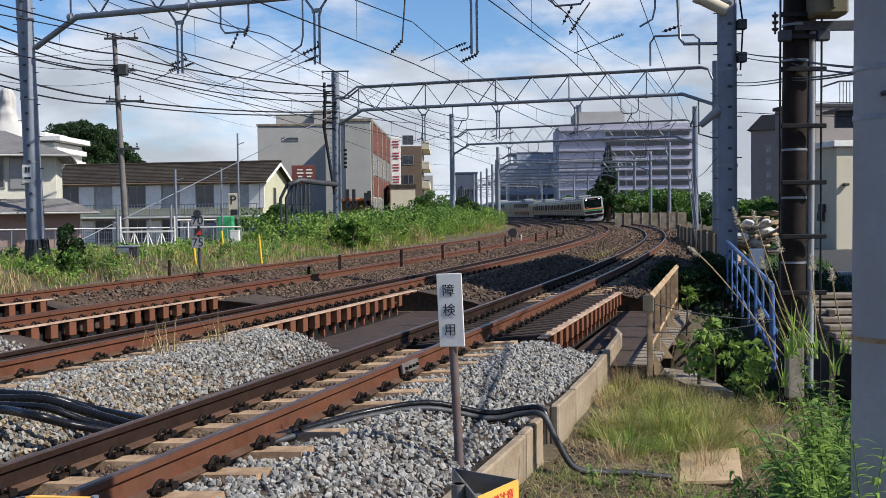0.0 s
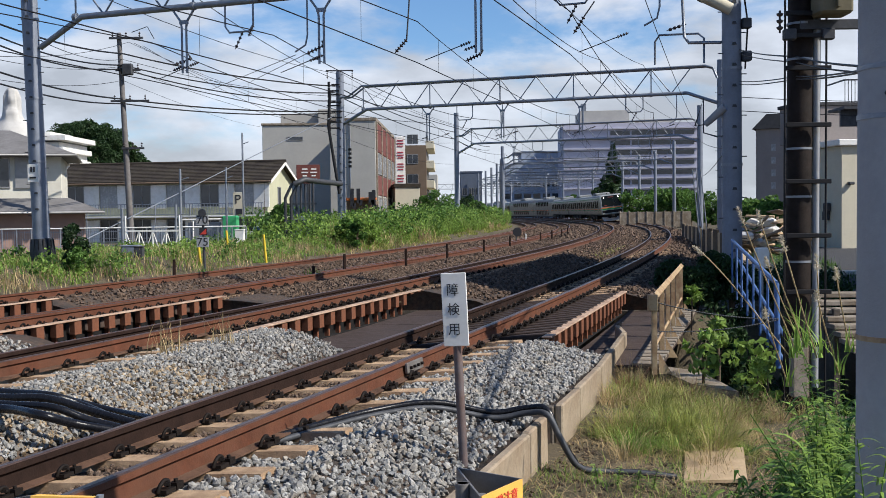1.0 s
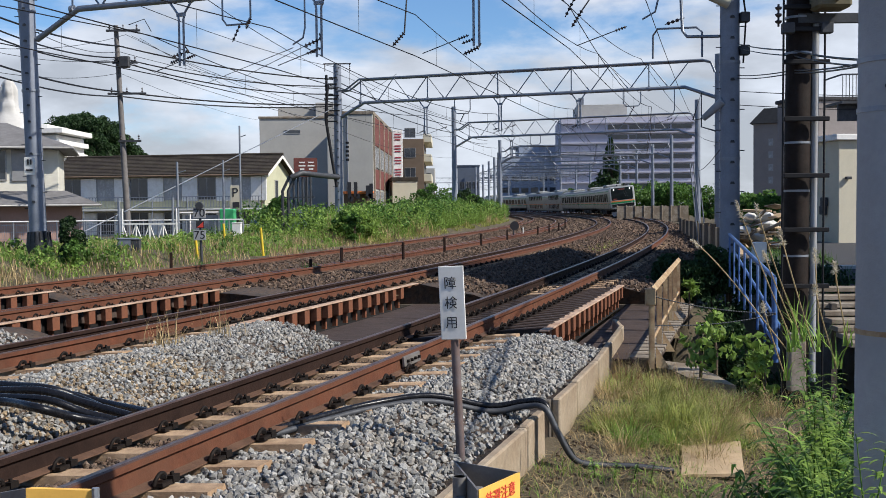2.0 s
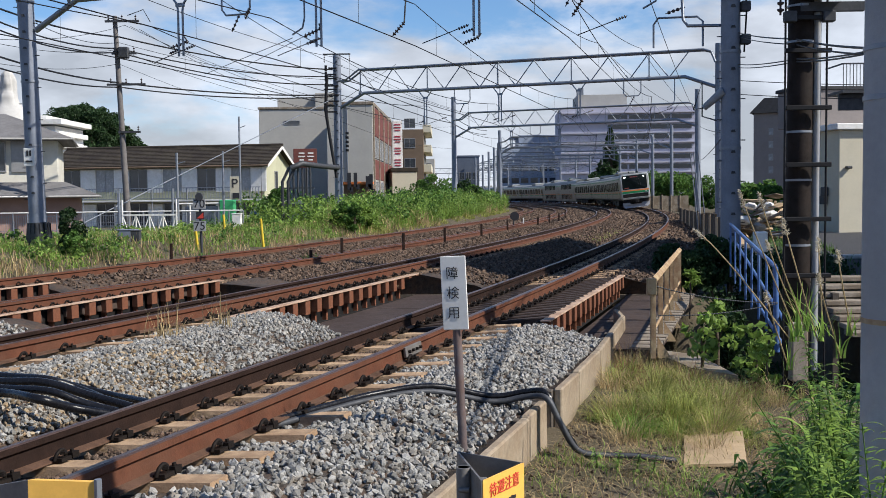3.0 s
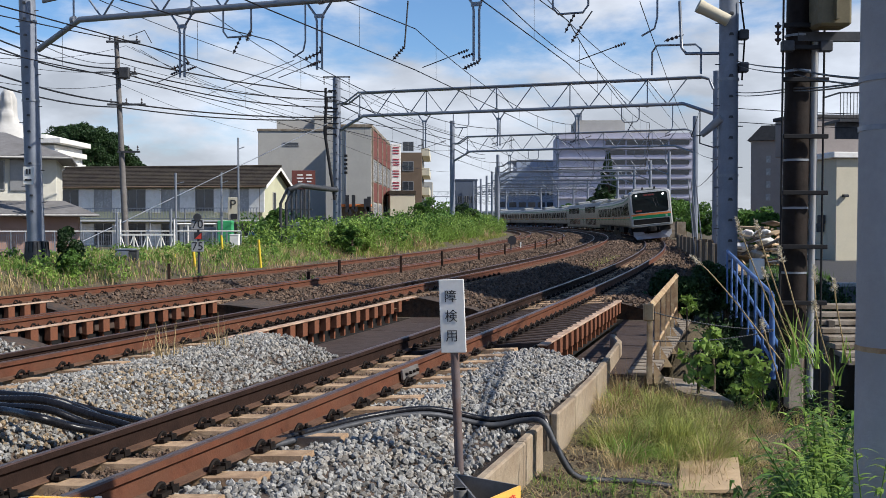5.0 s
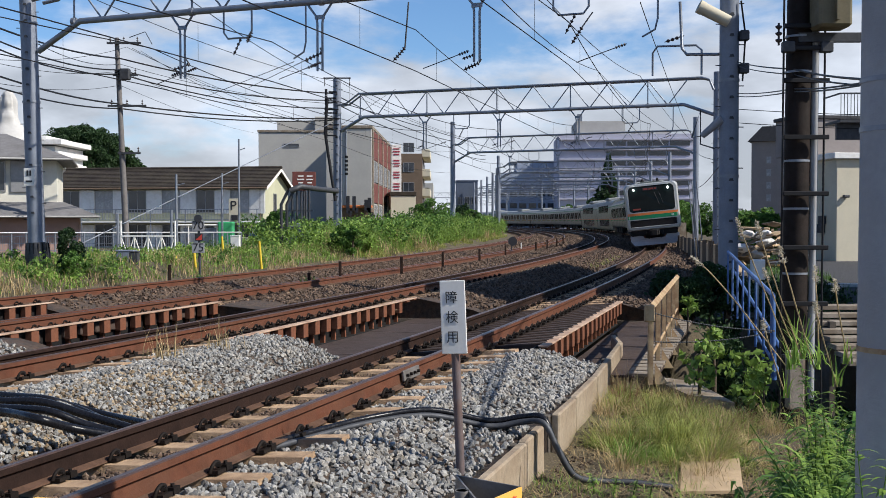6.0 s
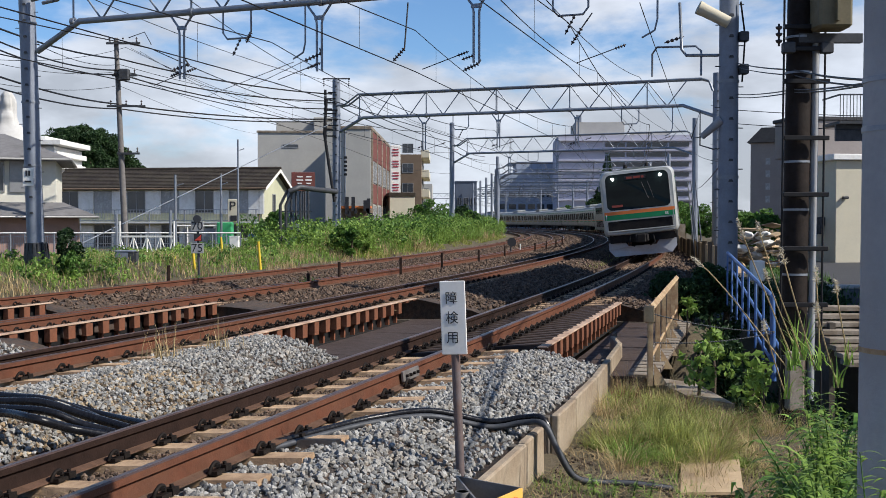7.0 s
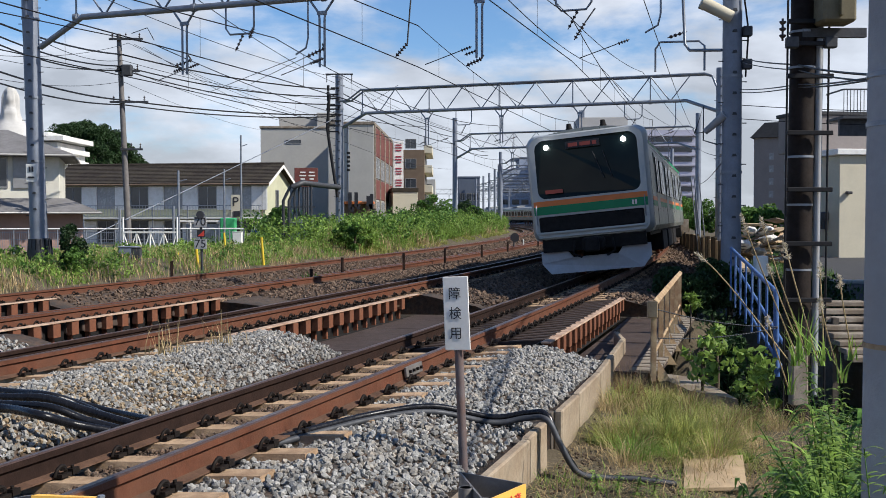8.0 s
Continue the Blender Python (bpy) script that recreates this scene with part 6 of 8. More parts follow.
def build_bridge_railing():
    t = thing("bridge_railing", "cream-painted rusty steel railing beside the channel bridge", "railing")
    a, b = Vector((2.45, 12.70, 0.50)), Vector((4.30, 19.80, 0.49))
    part("top_rail", MB().tube([a + Vector((0, 0, -0.03)), b + Vector((0, 0, -0.03))], 0.05, 4, smooth=False), M["cream_rail"], t)
    part("end_cap", MB().box(a + Vector((-0.02, 0, -0.10)), (0.12, 0.06, 0.2), bev=0.01), M["cream_rail"], t)
    for k in range(6):
        p = lerp(a, b, k / 5.0)
        part("upright", MB().box((p.x, p.y, p.z - 0.48), (0.060, 0.012, 0.95), -0.1).box((p.x - 0.026, p.y + 0.03, p.z - 0.48), (0.012, 0.06, 0.95), -0.1), M["cream_rail"], t)
        part("foot_gusset", MB().prism([(0.0, 0.0), (0.16, 0.0), (0.0, 0.26)], -0.006, 0.006), M["cream_rail"], t, m=Matrix.Translation((p.x + 0.05, p.y + 0.02, p.z - 0.95)) @ Matrix.Rotation(math.pi / 2, 4, "X"))
    for dz in (0.62,):
        part("lower_rail", MB().tube([a - Vector((0, 0, dz)), b - Vector((0, 0, dz))], 0.022, 5), M["cream_rail"], t)
    # footbridge planks beside it
    w = thing("walkway_grating", "narrow weathered grating walkway behind the railing", "walkway")
    for k in range(22):
        q = at(9.5 + 0.33 * k, 2.42, -0.36)
        part("slat", MB().box((0, 0, 0), (0.34, 0.27, 0.03)), M["concrete"], w, m=Matrix.Translation(q) @ Matrix.Rotation(-0.28, 4, "Z"))
    part("bearer", MB().tube([at(9.3, 2.30, -0.42), at(17.0, 2.30, -0.42)], 0.04, 4).tube([at(9.3, 2.55, -0.42), at(17.0, 2.55, -0.42)], 0.04, 4), M["plate"], w)
    e = thing("coping_slab", "broken concrete coping slab at the channel's edge", "concrete slab")
    part("slab", MB().prism([((2.66, 14.20, -0.41))[:2], ((2.86, 12.60, -0.50))[:2], ((3.26, 12.00, -0.43))[:2], ((3.19, 13.60, -0.37))[:2]], -0.78, -0.55), M["concrete"], e)
    for pts in (((2.49, 12.70, 0.40), (4.01, 13.00, 0.16)), ((2.49, 12.70, 0.06), (4.01, 13.00, 0.15))):
        c = thing("barrier_chain", "thin galvanised chain strung across the gap", "chain", group="barrier chains")
        mb = MB()
        line = sag_line(pts[0], pts[1], 0.05, 46)
        for k, (p, q) in enumerate(zip(line, line[1:])):
            mb.tube([p, lerp(p, q, 0.35), lerp(p, q, 0.65), q], [0.004, 0.009, 0.009, 0.004], 4)
        part("chain", mb, M["galv_dark"], c)["kind"] = "stuff"


build_bridge_railing()


def build_blue_rail():
    t = thing("blue_handrail", "blue painted tubular steel handrail on the stream bank", "handrail")
    a, b = Vector((4.44, 14.50, 0.49)), Vector((5.69, 21.50, 0.87))
    la, lb = Vector((4.49, 14.30, -0.20)), Vector((5.77, 21.40, 0.51))
    part("top_rail", MB().tube([b, a], 0.032, 8), M["blue"], t)
    part("lower_rail", MB().tube([lb, la], 0.026, 8), M["blue"], t)
    part("foot_rail", MB().tube([lb - Vector((0, 0, 0.5)), la - Vector((0, 0, 0.35))], 0.024, 8), M["blue"], t)
    for k in range(8):
        p = lerp(a, b, k / 7)
        part("baluster", MB().tube([p, p - Vector((0, 0, 1.05))], 0.030 if k == 0 else 0.02, 8), M["blue"], t)
    part("end_post", MB().tube([a, a + Vector((0.02, -0.02, -1.15))], 0.038, 8), M["blue"], t)
    x = thing("meter_cabinet", "small white painted steel cabinet", "cabinet")
    part("body", MB().box((6.43, 22.0, 0.49), (0.26, 0.22, 0.42), bev=0.02), M["white"], x)
    part("leg", MB().tube([(6.43, 22.0, -1.0), (6.43, 22.0, 0.28)], 0.03, 6), M["galv"], x)


build_blue_rail()


def build_dark_pole():
    t = thing("timber_pole", "dark brown weathered pole with banded cables and a grey conduit", "utility pole")
    Y = 12.0
    b, tp = Vector((3.90, Y, -0.9)), Vector((3.97, Y, 5.2))
    part("pole", MB().tube([b, lerp(b, tp, 0.5), tp], [0.145, 0.14, 0.135], 18), M["black_pole"], t)
    part("conduit", MB().tube([(4.085, Y - 0.06, -0.5), (4.125, Y - 0.06, 5.2)], 0.040, 10), M["pole_conc"], t, "pale grey conduit")
    for x in (1374, 1446):
        part("cable", MB().tube([(plan_x(x, Y), Y - 0.1, -0.9), (plan_x(x, Y) + 0.03, Y - 0.1, 5.2)], 0.012, 6), M["wire"], t)
    for y in (48, 86, 142, 240, 338, 432, 530, 622):
        z = plan_z(y, Y)
        part("bracket", MB().box((3.97, Y - 0.19, z), (0.50, 0.05, 0.05), bev=0.006), M["wire"], t)
    for k, y in enumerate((62, 124, 280, 364, 478)):
        z = plan_z(y, Y)
        part("band", MB().tube([(3.92 + (z + 0.9) * 0.0104 - 0.02, Y, z - 0.012), (3.92 + (z + 0.9) * 0.0104 - 0.02, Y, z + 0.012)], 0.147, 18), M["galv"], t, "bright steel strap")
    for x in (1380, 1446):
        part("junction", MB().box((plan_x(x, Y), Y - 0.2, 3.39), (0.13, 0.1, 0.12), bev=0.01), M["galv_dark"], t)
    part("insulator", insulator(MB(), (3.66, 11.80, 3.64), (3.66, 11.80, 3.42), 0.04, 3), M["insul"], t)
    # housing in dark olive: the shade on it is part of the colour
    m = thing("transformer_box", "rectangular transformer housing hung beside the pole, its shade put into the olive colour", "transformer box")
    part("housing", MB().box((4.19, 11.7, 3.80), (0.36, 0.34, 0.46), bev=0.03), M["olive"], m)
    part("bracket", MB().box((4.25, 11.9, 3.51), (0.70, 0.08, 0.10)), M["galv_dark"], m)
    part("cooling_fin", MB().box((4.19, 11.5, 3.81), (0.03, 0.08, 0.36)), M["olive"], m)
    p = thing("marker_post", "square pale concrete marker post at the foot of the pole", "marker post")
    part("post", MB().box((3.73, 11.4, -0.20), (0.17, 0.15, 0.62), bev=0.015), M["concrete"], p)
    # slim concrete pole close to the camera
    g = thing("concrete_pole", "smooth grey concrete utility pole with metal bands", "utility pole")
    c = 1.62 + 0.165
    part("pole", MB().tube([(c, 4.2, -0.9), (c, 4.2, 1.0), (c + 0.005, 4.2, 4.2)], [0.168, 0.160, 0.148], 28), M["pole_conc"], g)
    for y, mat in ((612, "cream_rail"), (138, "galv"), (224, "galv")):
        z = plan_z(y, 4.2)
        part("band", MB().tube([(c, 4.2, z - 0.010), (c, 4.2, z + 0.010)], 0.168 - 0.0045 * z, 28), M[mat], g, "metal strap")
    part("step_bolt", MB().tube([(c - 0.10, 4.08, 1.93), (c - 0.10, 3.98, 1.93)], 0.010, 6), M["galv_dark"], g)


build_dark_pole()


def build_signs():
    Y = 7.2
    t = thing("track_sign", "white board with three black characters on a brown-grey pipe post", "sign")
    top, foot = Vector((0.06, Y, 0.98)), Vector((0.12, Y - 0.05, -0.52))
    part("post", MB().tube([foot, top], 0.030, 14), M["post_brown"], t)
    m = Matrix.Translation((0.06, Y - 0.04, 0.85)) @ Matrix.Rotation(radians(-2.2), 4, "Y") @ Matrix.Rotation(radians(-12), 4, "Z")
    bd = part("board", MB().box((0, 0, 0), (0.172, 0.010, 0.492), bev=0.004), M["white"], t, "white enamelled board", m=m)
    for k, ch in enumerate("障検用"):
        lettering("character", ch, 0.088, M["ink"], bd, Matrix.Translation((-0.008, -0.0075, 0.128 - 0.132 * k)))
    part("clip", MB().box((0, 0.03, 0.12), (0.08, 0.03, 0.03)).box((0, 0.03, -0.12), (0.08, 0.03, 0.03)), M["galv"], bd)

    def folded(name, A, B, C, h, zt, chars):
        s = thing("warning_plate", "yellow folded steel warning plate clamped to a short pipe post", "warning sign", group="yellow warning plates")
        A, B, C = Vector((*A, zt)), Vector((*B, zt)), Vector((*C, zt))
        def leaf(p, q, mat, nm, lab):
            d = (q - p).normalized()
            n = Vector((d.y, -d.x, 0)) * 0.004
            V = [p + n, q + n, q - n, p - n]
            mb = MB().prism([(v.x, v.y) for v in V], zt - h, zt)
            return part(nm, mb, [mat], s, lab)
        leaf(A, B, M["steel_grey"], "back_leaf", "bare grey back leaf")
        leaf(C, B, M["yellow"], "front_leaf", "yellow front leaf")
        leaf(A, C, M["steel_grey"], "side_leaf", "bare grey side leaf")
        return s, A, B, C
    A, B, C = ((0.05, 4.70, 0.37))[:2], ((0.32, 4.49, 0.37))[:2], ((0.14, 4.21, 0.37))[:2]
    s, A, B, C = folded("front", A, B, C, 0.40, 0.375, True)
    d = (B - C).normalized()
    rz = math.atan2(d.y, d.x)
    mid = (B + C) / 2
    n = Vector((d.y, -d.x, 0)) * 0.0075
    lettering("character_row", "待避注意", 0.061, M["red_ink"], s, Matrix.Translation(mid + n - Vector((0, 0, 0.055))) @ Matrix.Rotation(rz, 4, "Z"), "red warning characters")
    for k, w in ((-0.075, 0.05), (0.06, 0.055)):
        q = mid + n + d * k - Vector((0, 0, 0.14))
        part("character_bar", MB().box((0, 0, 0.02), (w, 0.003, 0.014)).box((0, 0, -0.015), (w, 0.003, 0.014)).box((0, 0, 0), (0.014, 0.003, 0.06)), M["ink"], s, m=Matrix.Translation(q) @ Matrix.Rotation(rz, 4, "Z"))
    px, py = 0.10, 4.45
    part("post", MB().tube([(px - 0.03, py - 0.02, -0.5), (px - 0.03, py - 0.02, 0.375)], 0.030, 16).tube([(px - 0.03, py - 0.02, 0.375), (px - 0.03, py - 0.02, 0.36)], 0.024, 16), M["steel_grey"], s)
    part("clamp", MB().box((px + 0.02, py, 0.30), (0.10, 0.03, 0.05), bev=0.006).tube([(px - 0.05, py - 0.06, 0.29), (px - 0.01, py - 0.06, 0.29)], 0.012, 6), M["steel_grey"], s)
    A2, B2, C2 = ((-1.52, 3.90, 0.48))[:2], ((-1.28, 3.90, 0.46))[:2], ((-1.41, 3.70, 0.48))[:2]
    s2 = thing("warning_plate", "yellow folded steel warning plate beside the near rail", "warning sign", group="yellow warning plates")
    zt = 0.48
    V = [Vector((*A2, zt)), Vector((B2[0], B2[1], zt - 0.01)), Vector((B2[0], B2[1], zt - 0.3)), Vector((*A2, zt - 0.35))]
    mb = MB().add([*V, *[v + Vector((0.02, 0.02, 0)) for v in V]], [(0, 1, 2, 3), (7, 6, 5, 4), (0, 4, 5, 1), (1, 5, 6, 2), (0, 3, 7, 4)])
    part("front_leaf", mb, M["yellow"], s2)
    V = [Vector((*A2, zt)), Vector((A2[0] - 0.22, A2[1] + 0.12, zt - 0.06)), Vector((A2[0] - 0.22, A2[1] + 0.12, zt - 0.4)), Vector((*A2, zt - 0.35))]
    mb = MB().add([*V, *[v + Vector((0.0, 0.01, 0)) for v in V]], [(0, 1, 2, 3), (7, 6, 5, 4), (0, 4, 5, 1), (1, 5, 6, 2)])
    part("side_leaf", mb, M["steel_grey"], s2)
    part("bolt", MB().tube([(B2[0] + 0.015, B2[1], zt - 0.10), (B2[0] + 0.015, B2[1], zt + 0.0)], 0.014, 6, smooth=False), M["galv"], s2)
    part("post", MB().tube([(A2[0] + 0.1, A2[1] + 0.05, -0.5), (A2[0] + 0.1, A2[1] + 0.05, zt - 0.12)], 0.025, 10), M["steel_grey"], s2)


build_signs()


def ballast_at(x, y, lift=0.03):
    s, u = su_of(x, y)
    return Vector((x, y, (bed_z(u, s) if u < 2.0 else ground_z(x, y)) + lift))


def smooth_line(pts, n=6):
    out = []
    P = [Vector(p) for p in pts]
    P = [P[0]] + P + [P[-1]]
    for i in range(1, len(P) - 2):
        for k in range(n):
            t = k / n
            out.append(0.5 * ((2 * P[i]) + (P[i + 1] - P[i - 1]) * t + (2 * P[i - 1] - 5 * P[i] + 4 * P[i + 1] - P[i + 2]) * t * t + (3 * P[i] - P[i - 1] - 3 * P[i + 1] + P[i + 2]) * t ** 3))
    out.append(P[-2])
    return out


def build_cables():
    base = [((-1.26, 7.60, -0.13))[:2], ((-0.94, 8.00, -0.14))[:2], ((-0.55, 8.40, -0.15))[:2], ((-0.11, 8.60, -0.15))[:2], ((0.35, 8.70, -0.12))[:2]]
    for j, (dz, dy, r) in enumerate(((0.0, -0.30, 0.024), (0.030, -0.25, 0.025), (0.0, -0.19, 0.024))):
        t = thing("trackside_cable", "black rubber cable crossing the ballast and hanging over the wall", "cable", group="trackside cables")
        pts = [ballast_at(x, y + dy, 0.04 + dz) for x, y in base]
        w0 = Vector(((0.62), 8.68 + dy, -0.08 + dz))
        w1 = Vector(((0.77), 8.58 + dy, -0.075 + dz))
        w2 = Vector(((0.87), 8.45 + dy * 0.7, -0.26))
        w3 = Vector(((1.00), 8.38 + dy * 0.5, -0.47))
        pts += [w0, w1, w2, w3]
        if j < 2:
            for x, y in ((1060, 828), (1120, 838), (1190, 842)):
                Y = 8.35 - 0.05 * j
                q = Vector((plan_x(x, Y), Y + 0.06 * j, 0))
                q.z = ground_z(q.x, q.y) + 0.03
                pts.append(q)
        part("cable", MB().tube(smooth_line(pts), r, 8), M["black"] if j else M["galv_dark"], t)
    for j, (line, r) in enumerate((
            (((-80, 688), (20, 696), (80, 702), (140, 722), (205, 752)), 0.034),
            (((-80, 698), (0, 704), (70, 706), (150, 730), (225, 752)), 0.034),
            (((-80, 722), (0, 724), (60, 736), (120, 752), (185, 764)), 0.034),
            (((-80, 712), (0, 716), (80, 722), (140, 744), (200, 760)), 0.03),
            (((60, 700), (120, 712), (180, 728), (255, 744)), 0.03))):
        t = thing("cable_bundle", "thick glossy black cable lying on the ballast under the rail", "cable", group="cables between the tracks")
        pts = []
        for x, y in line:
            zc = 0.06 + 0.01 * (j % 2) - (0.0 if x < 100 else 0.10 if x < 170 else 0.17)
            Y = 1900 * (1.4915 - zc) / (y - 385.3)
            pts.append(Vector((plan_x(x, Y), Y, zc)))
        part("cable", MB().tube(smooth_line(pts), r, 10), M["black"], t)
    b = thing("ground_board", "weathered flat brown board lying among the weeds", "board")
    P = [(1.84, 8.33), (2.07, 9.35), (2.62, 9.50), (2.34, 8.36)]
    zb = sum(ground_z(x, y) for x, y in P) / 4 + 0.03
    part("board", MB().prism(P, zb, zb + 0.025), M["board"], b)


build_cables()


# ---- the far verge ----
def build_verge():
    def foot(x, y, z):
        Y = 1900 * (1.4915 - z) / (y - 385.3)
        return plan_x(x, Y), Y
    for x, y0, y1, z in ((298, 462, 490, -0.02), (545, 476, 502, -0.18), (600, 456, 492, -0.18), (709, 448, 481, -0.18), (782, 440, 470, -0.18), (847, 434, 462, -0.18),
                         (893, 428, 450, -0.18), (947, 422, 441, -0.18), (967, 418, 437, -0.18), (984, 416, 434, -0.18), (995, 414, 430, -0.18)):
        X, Y = foot(x, y1, z)
        h = (y1 - y0) / 1900 * Y
        t = thing("rail_post", "short rusty steel post cut from old rail", "post", group="rusty trackside posts")
        part("post", MB().box((X, Y, z + h / 2 - 0.1), (0.075, 0.075, h + 0.2), 0.3, bev=0.012), M["rail_dark"], t)
    for x, y0, y1 in ((948, 470, 486), (921, 424, 440)):
        X, Y = foot(x, y1, -0.3)
        t = thing("marker_peg", "small white painted marker peg in the ballast", "marker", group="white marker pegs")
        part("peg", MB().box((X, Y, -0.3 + (y1 - y0) / 3800 * Y), (0.07, 0.06, (y1 - y0) / 1900 * Y), bev=0.01), M["white"], t)
    X, Y = foot(904, 445, -0.3)
    t = thing("ground_signal", "low black disc signal on a post beside the track", "signal")
    part("post", MB().tube([(X, Y, -0.4), (X, Y, 0.4)], 0.04, 8), M["galv_dark"], t)
    part("disc", MB().tube([(X + 0.05, Y - 0.05, 0.42), (X + 0.05, Y + 0.05, 0.42)], 0.24, 16), M["ink"], t)
    # speed boards
    t = thing("speed_sign", "stacked speed restriction boards on a slim post", "sign")
    Y = 33.0
    part("post", MB().tube([(-7.50, Y, -0.3), (-7.54, Y, 1.62)], 0.04, 8), M["galv_dark"], t)
    for yc, txt, mat in ((393, "70", "pole_conc"), (432, "75", "pole_conc")):
        z = plan_z(yc, Y)
        part("board", MB().box((-7.54, Y - 0.06, z), (0.38, 0.02, 0.31), bev=0.006), M[mat], t)
        lettering("figures", txt, 0.36, M["ink"], t, Matrix.Translation((-7.54, Y - 0.075, z)))
    zt = 1.01
    part("warning_board", MB().box((-7.52, Y - 0.06, zt), (0.24, 0.02, 0.22)), M["ink"], t)
    part("warning_mark", MB().add([(-7.62, Y - 0.075, zt - 0.09), (-7.42, Y - 0.075, zt - 0.09), (-7.42, Y - 0.075, zt + 0.09), (-7.62, Y - 0.072, zt - 0.09), (-7.42, Y - 0.072, zt - 0.09), (-7.42, Y - 0.072, zt + 0.09)], [(0, 1, 2), (5, 4, 3)]), M["red_ink"], t)
    part("lamp", MB().tube([(-7.54, Y - 0.1, 1.58), (-7.54, Y + 0.02, 1.58)], 0.12, 12), M["galv_dark"], t)
    # yellow posts
    for x, y0, y1, Y in ((345, 432, 468, 35), (312, 446, 472, 36), (283, 446, 472, 36), (461, 420, 455, 38), (395, 412, 440, 42)):
        t = thing("yellow_post", "thin yellow painted marker post in the grass", "post", group="yellow marker posts")
        part("post", MB().tube([(plan_x(x, Y), Y, -0.2), ((x - 788) / 1900 * Y, Y, plan_z(y0, Y))], 0.045, 8), M["yellow_paint"], t)
    # lattice-sided platform frame
    t = thing("lattice_frame", "white painted lattice steel platform frame on legs", "steel frame")
    Y = 42.0
    x0, x1, z0, z1 = -12.64, -10.52, 0.15, 0.92
    part("top_beam", MB().box(((x0 + x1) / 2, Y, z1), (x1 - x0, 0.06, 0.07)), M["white"], t)
    part("bottom_beam", MB().box(((x0 + x1) / 2, Y, z0), (x1 - x0, 0.06, 0.07)), M["white"], t)
    n = 8
    for k in range(n + 1):
        xa = x0 + (x1 - x0) * k / n
        if k % 2 == 0:
            part("upright", MB().tube([(xa, Y, z0), (xa, Y, z1)], 0.03, 6), M["white"], t)
        if k < n:
            za, zb = (z0, z1) if k % 2 else (z1, z0)
            part("diagonal", MB().tube([(xa, Y, za), (xa + (x1 - x0) / n, Y, zb)], 0.025, 6), M["white"], t)
    for xx in (x0, x1, (x0 + x1) / 2):
        part("leg", MB().tube([(xx, Y, -0.4), (xx, Y, z1 + (0.6 if xx != (x0 + x1) / 2 else 0))], 0.035, 6), M["white"], t)
    # fence along the lots
    f = thing("mesh_fence", "grey wire mesh fence with steel posts behind the verge", "fence")
    part("top_rail", MB().tube([(-24.5, 46.5, 1.0), (-9.0, 47.75, 1.0)], 0.035, 6), M["white"], f)
    for k in range(26):
        X = -24.5 + 0.62 * k
        Y = 46.5 + 0.05 * k
        part("post", MB().tube([(X, Y, -0.5), (X, Y, 1.0)], 0.03, 6), M["galv"], f)
        if k < 25:
            mb = MB()
            for j in range(6):
                mb.box((X + 0.05 + 0.1 * j, Y, 0.22), (0.012, 0.012, 1.35))
            for j in range(5):
                mb.box((X + 0.31, Y, -0.4 + 0.31 * j), (0.62, 0.012, 0.02))
            part("wire_mesh", mb, M["galv"], f)["kind"] = "stuff"
    for x, y, w, hh, Y, mat, nm, lab in ((222, 455, 30, 34, 34, "galv_blue", "relay_cabinet", "small blue-grey trackside relay cabinet"), (236, 457, 16, 34, 33.5, "galv_dark", "relay_cabinet", "dark trackside terminal pedestal"),
                                         (415, 427, 16, 30, 44, "white", "equipment_locker", "white painted steel locker"), (440, 430, 22, 30, 60, "pale_wall", "equipment_locker", "pale grey steel locker"),
                                         (449, 420, 18, 24, 58, "blue", "equipment_locker", "blue and white vending unit")):
        t = thing(nm, lab, nm.split("_")[1], group=nm + "s")
        zc = plan_z(y, Y)
        w_, h_ = w / 1900 * Y, hh / 1900 * Y
        part("body", MB().box((plan_x(x, Y), Y, zc), (w_, w_ * 0.8, h_), bev=0.02), M[mat], t)
        part("lid", MB().box((plan_x(x, Y), Y, zc + h_ / 2 + 0.02), (w_ * 1.06, w_ * 0.86, 0.04), bev=0.01), M[mat], t)
        part("leg", MB().box((plan_x(x, Y), Y, zc - h_ / 2 - 0.3), (w_ * 0.5, w_ * 0.4, 0.7)), M["concrete"], t)
    t = thing("green_shed", "green curved-roof ticket machine shelter with a white frame", "shelter")
    Y = 62.0
    part("body", MB().box((-12.56, Y, 0.62), (0.85, 0.7, 1.7), bev=0.05), M["green_box"], t)
    part("canopy", MB().tube([(-15.47, 62.00, 1.27), (-12.69, 62.00, 1.27), (-12.30, 62.00, 1.14), (-12.20, 62.00, 0.75)], 0.06, 6), M["white"], t)
    for x in (312, 332, 392):
        part("leg", MB().tube([(plan_x(x, Y), Y, -0.8), (plan_x(x, Y), Y, 1.27)], 0.045, 6), M["white"], t)
    part("panel", MB().box((-14.10, Y + 0.1, 0.36), (1.9, 0.05, 1.5)), M["galv"], t)
    t = thing("parking_sign", "pale yellow parking sign board on a pole", "sign")
    Y = 66.0
    part("board", MB().box((-12.89, Y, 2.16), (0.66, 0.06, 1.45), bev=0.02), M["cream_wall"], t, "pale yellow board with the letter P")
    lettering("letter", "P", 0.8, M["ink"], t, Matrix.Translation((-12.92, Y - 0.05, 2.44)))
    part("notice", MB().box((-12.85, Y - 0.05, 1.71), (0.4, 0.02, 0.35)), M["ink"], t)
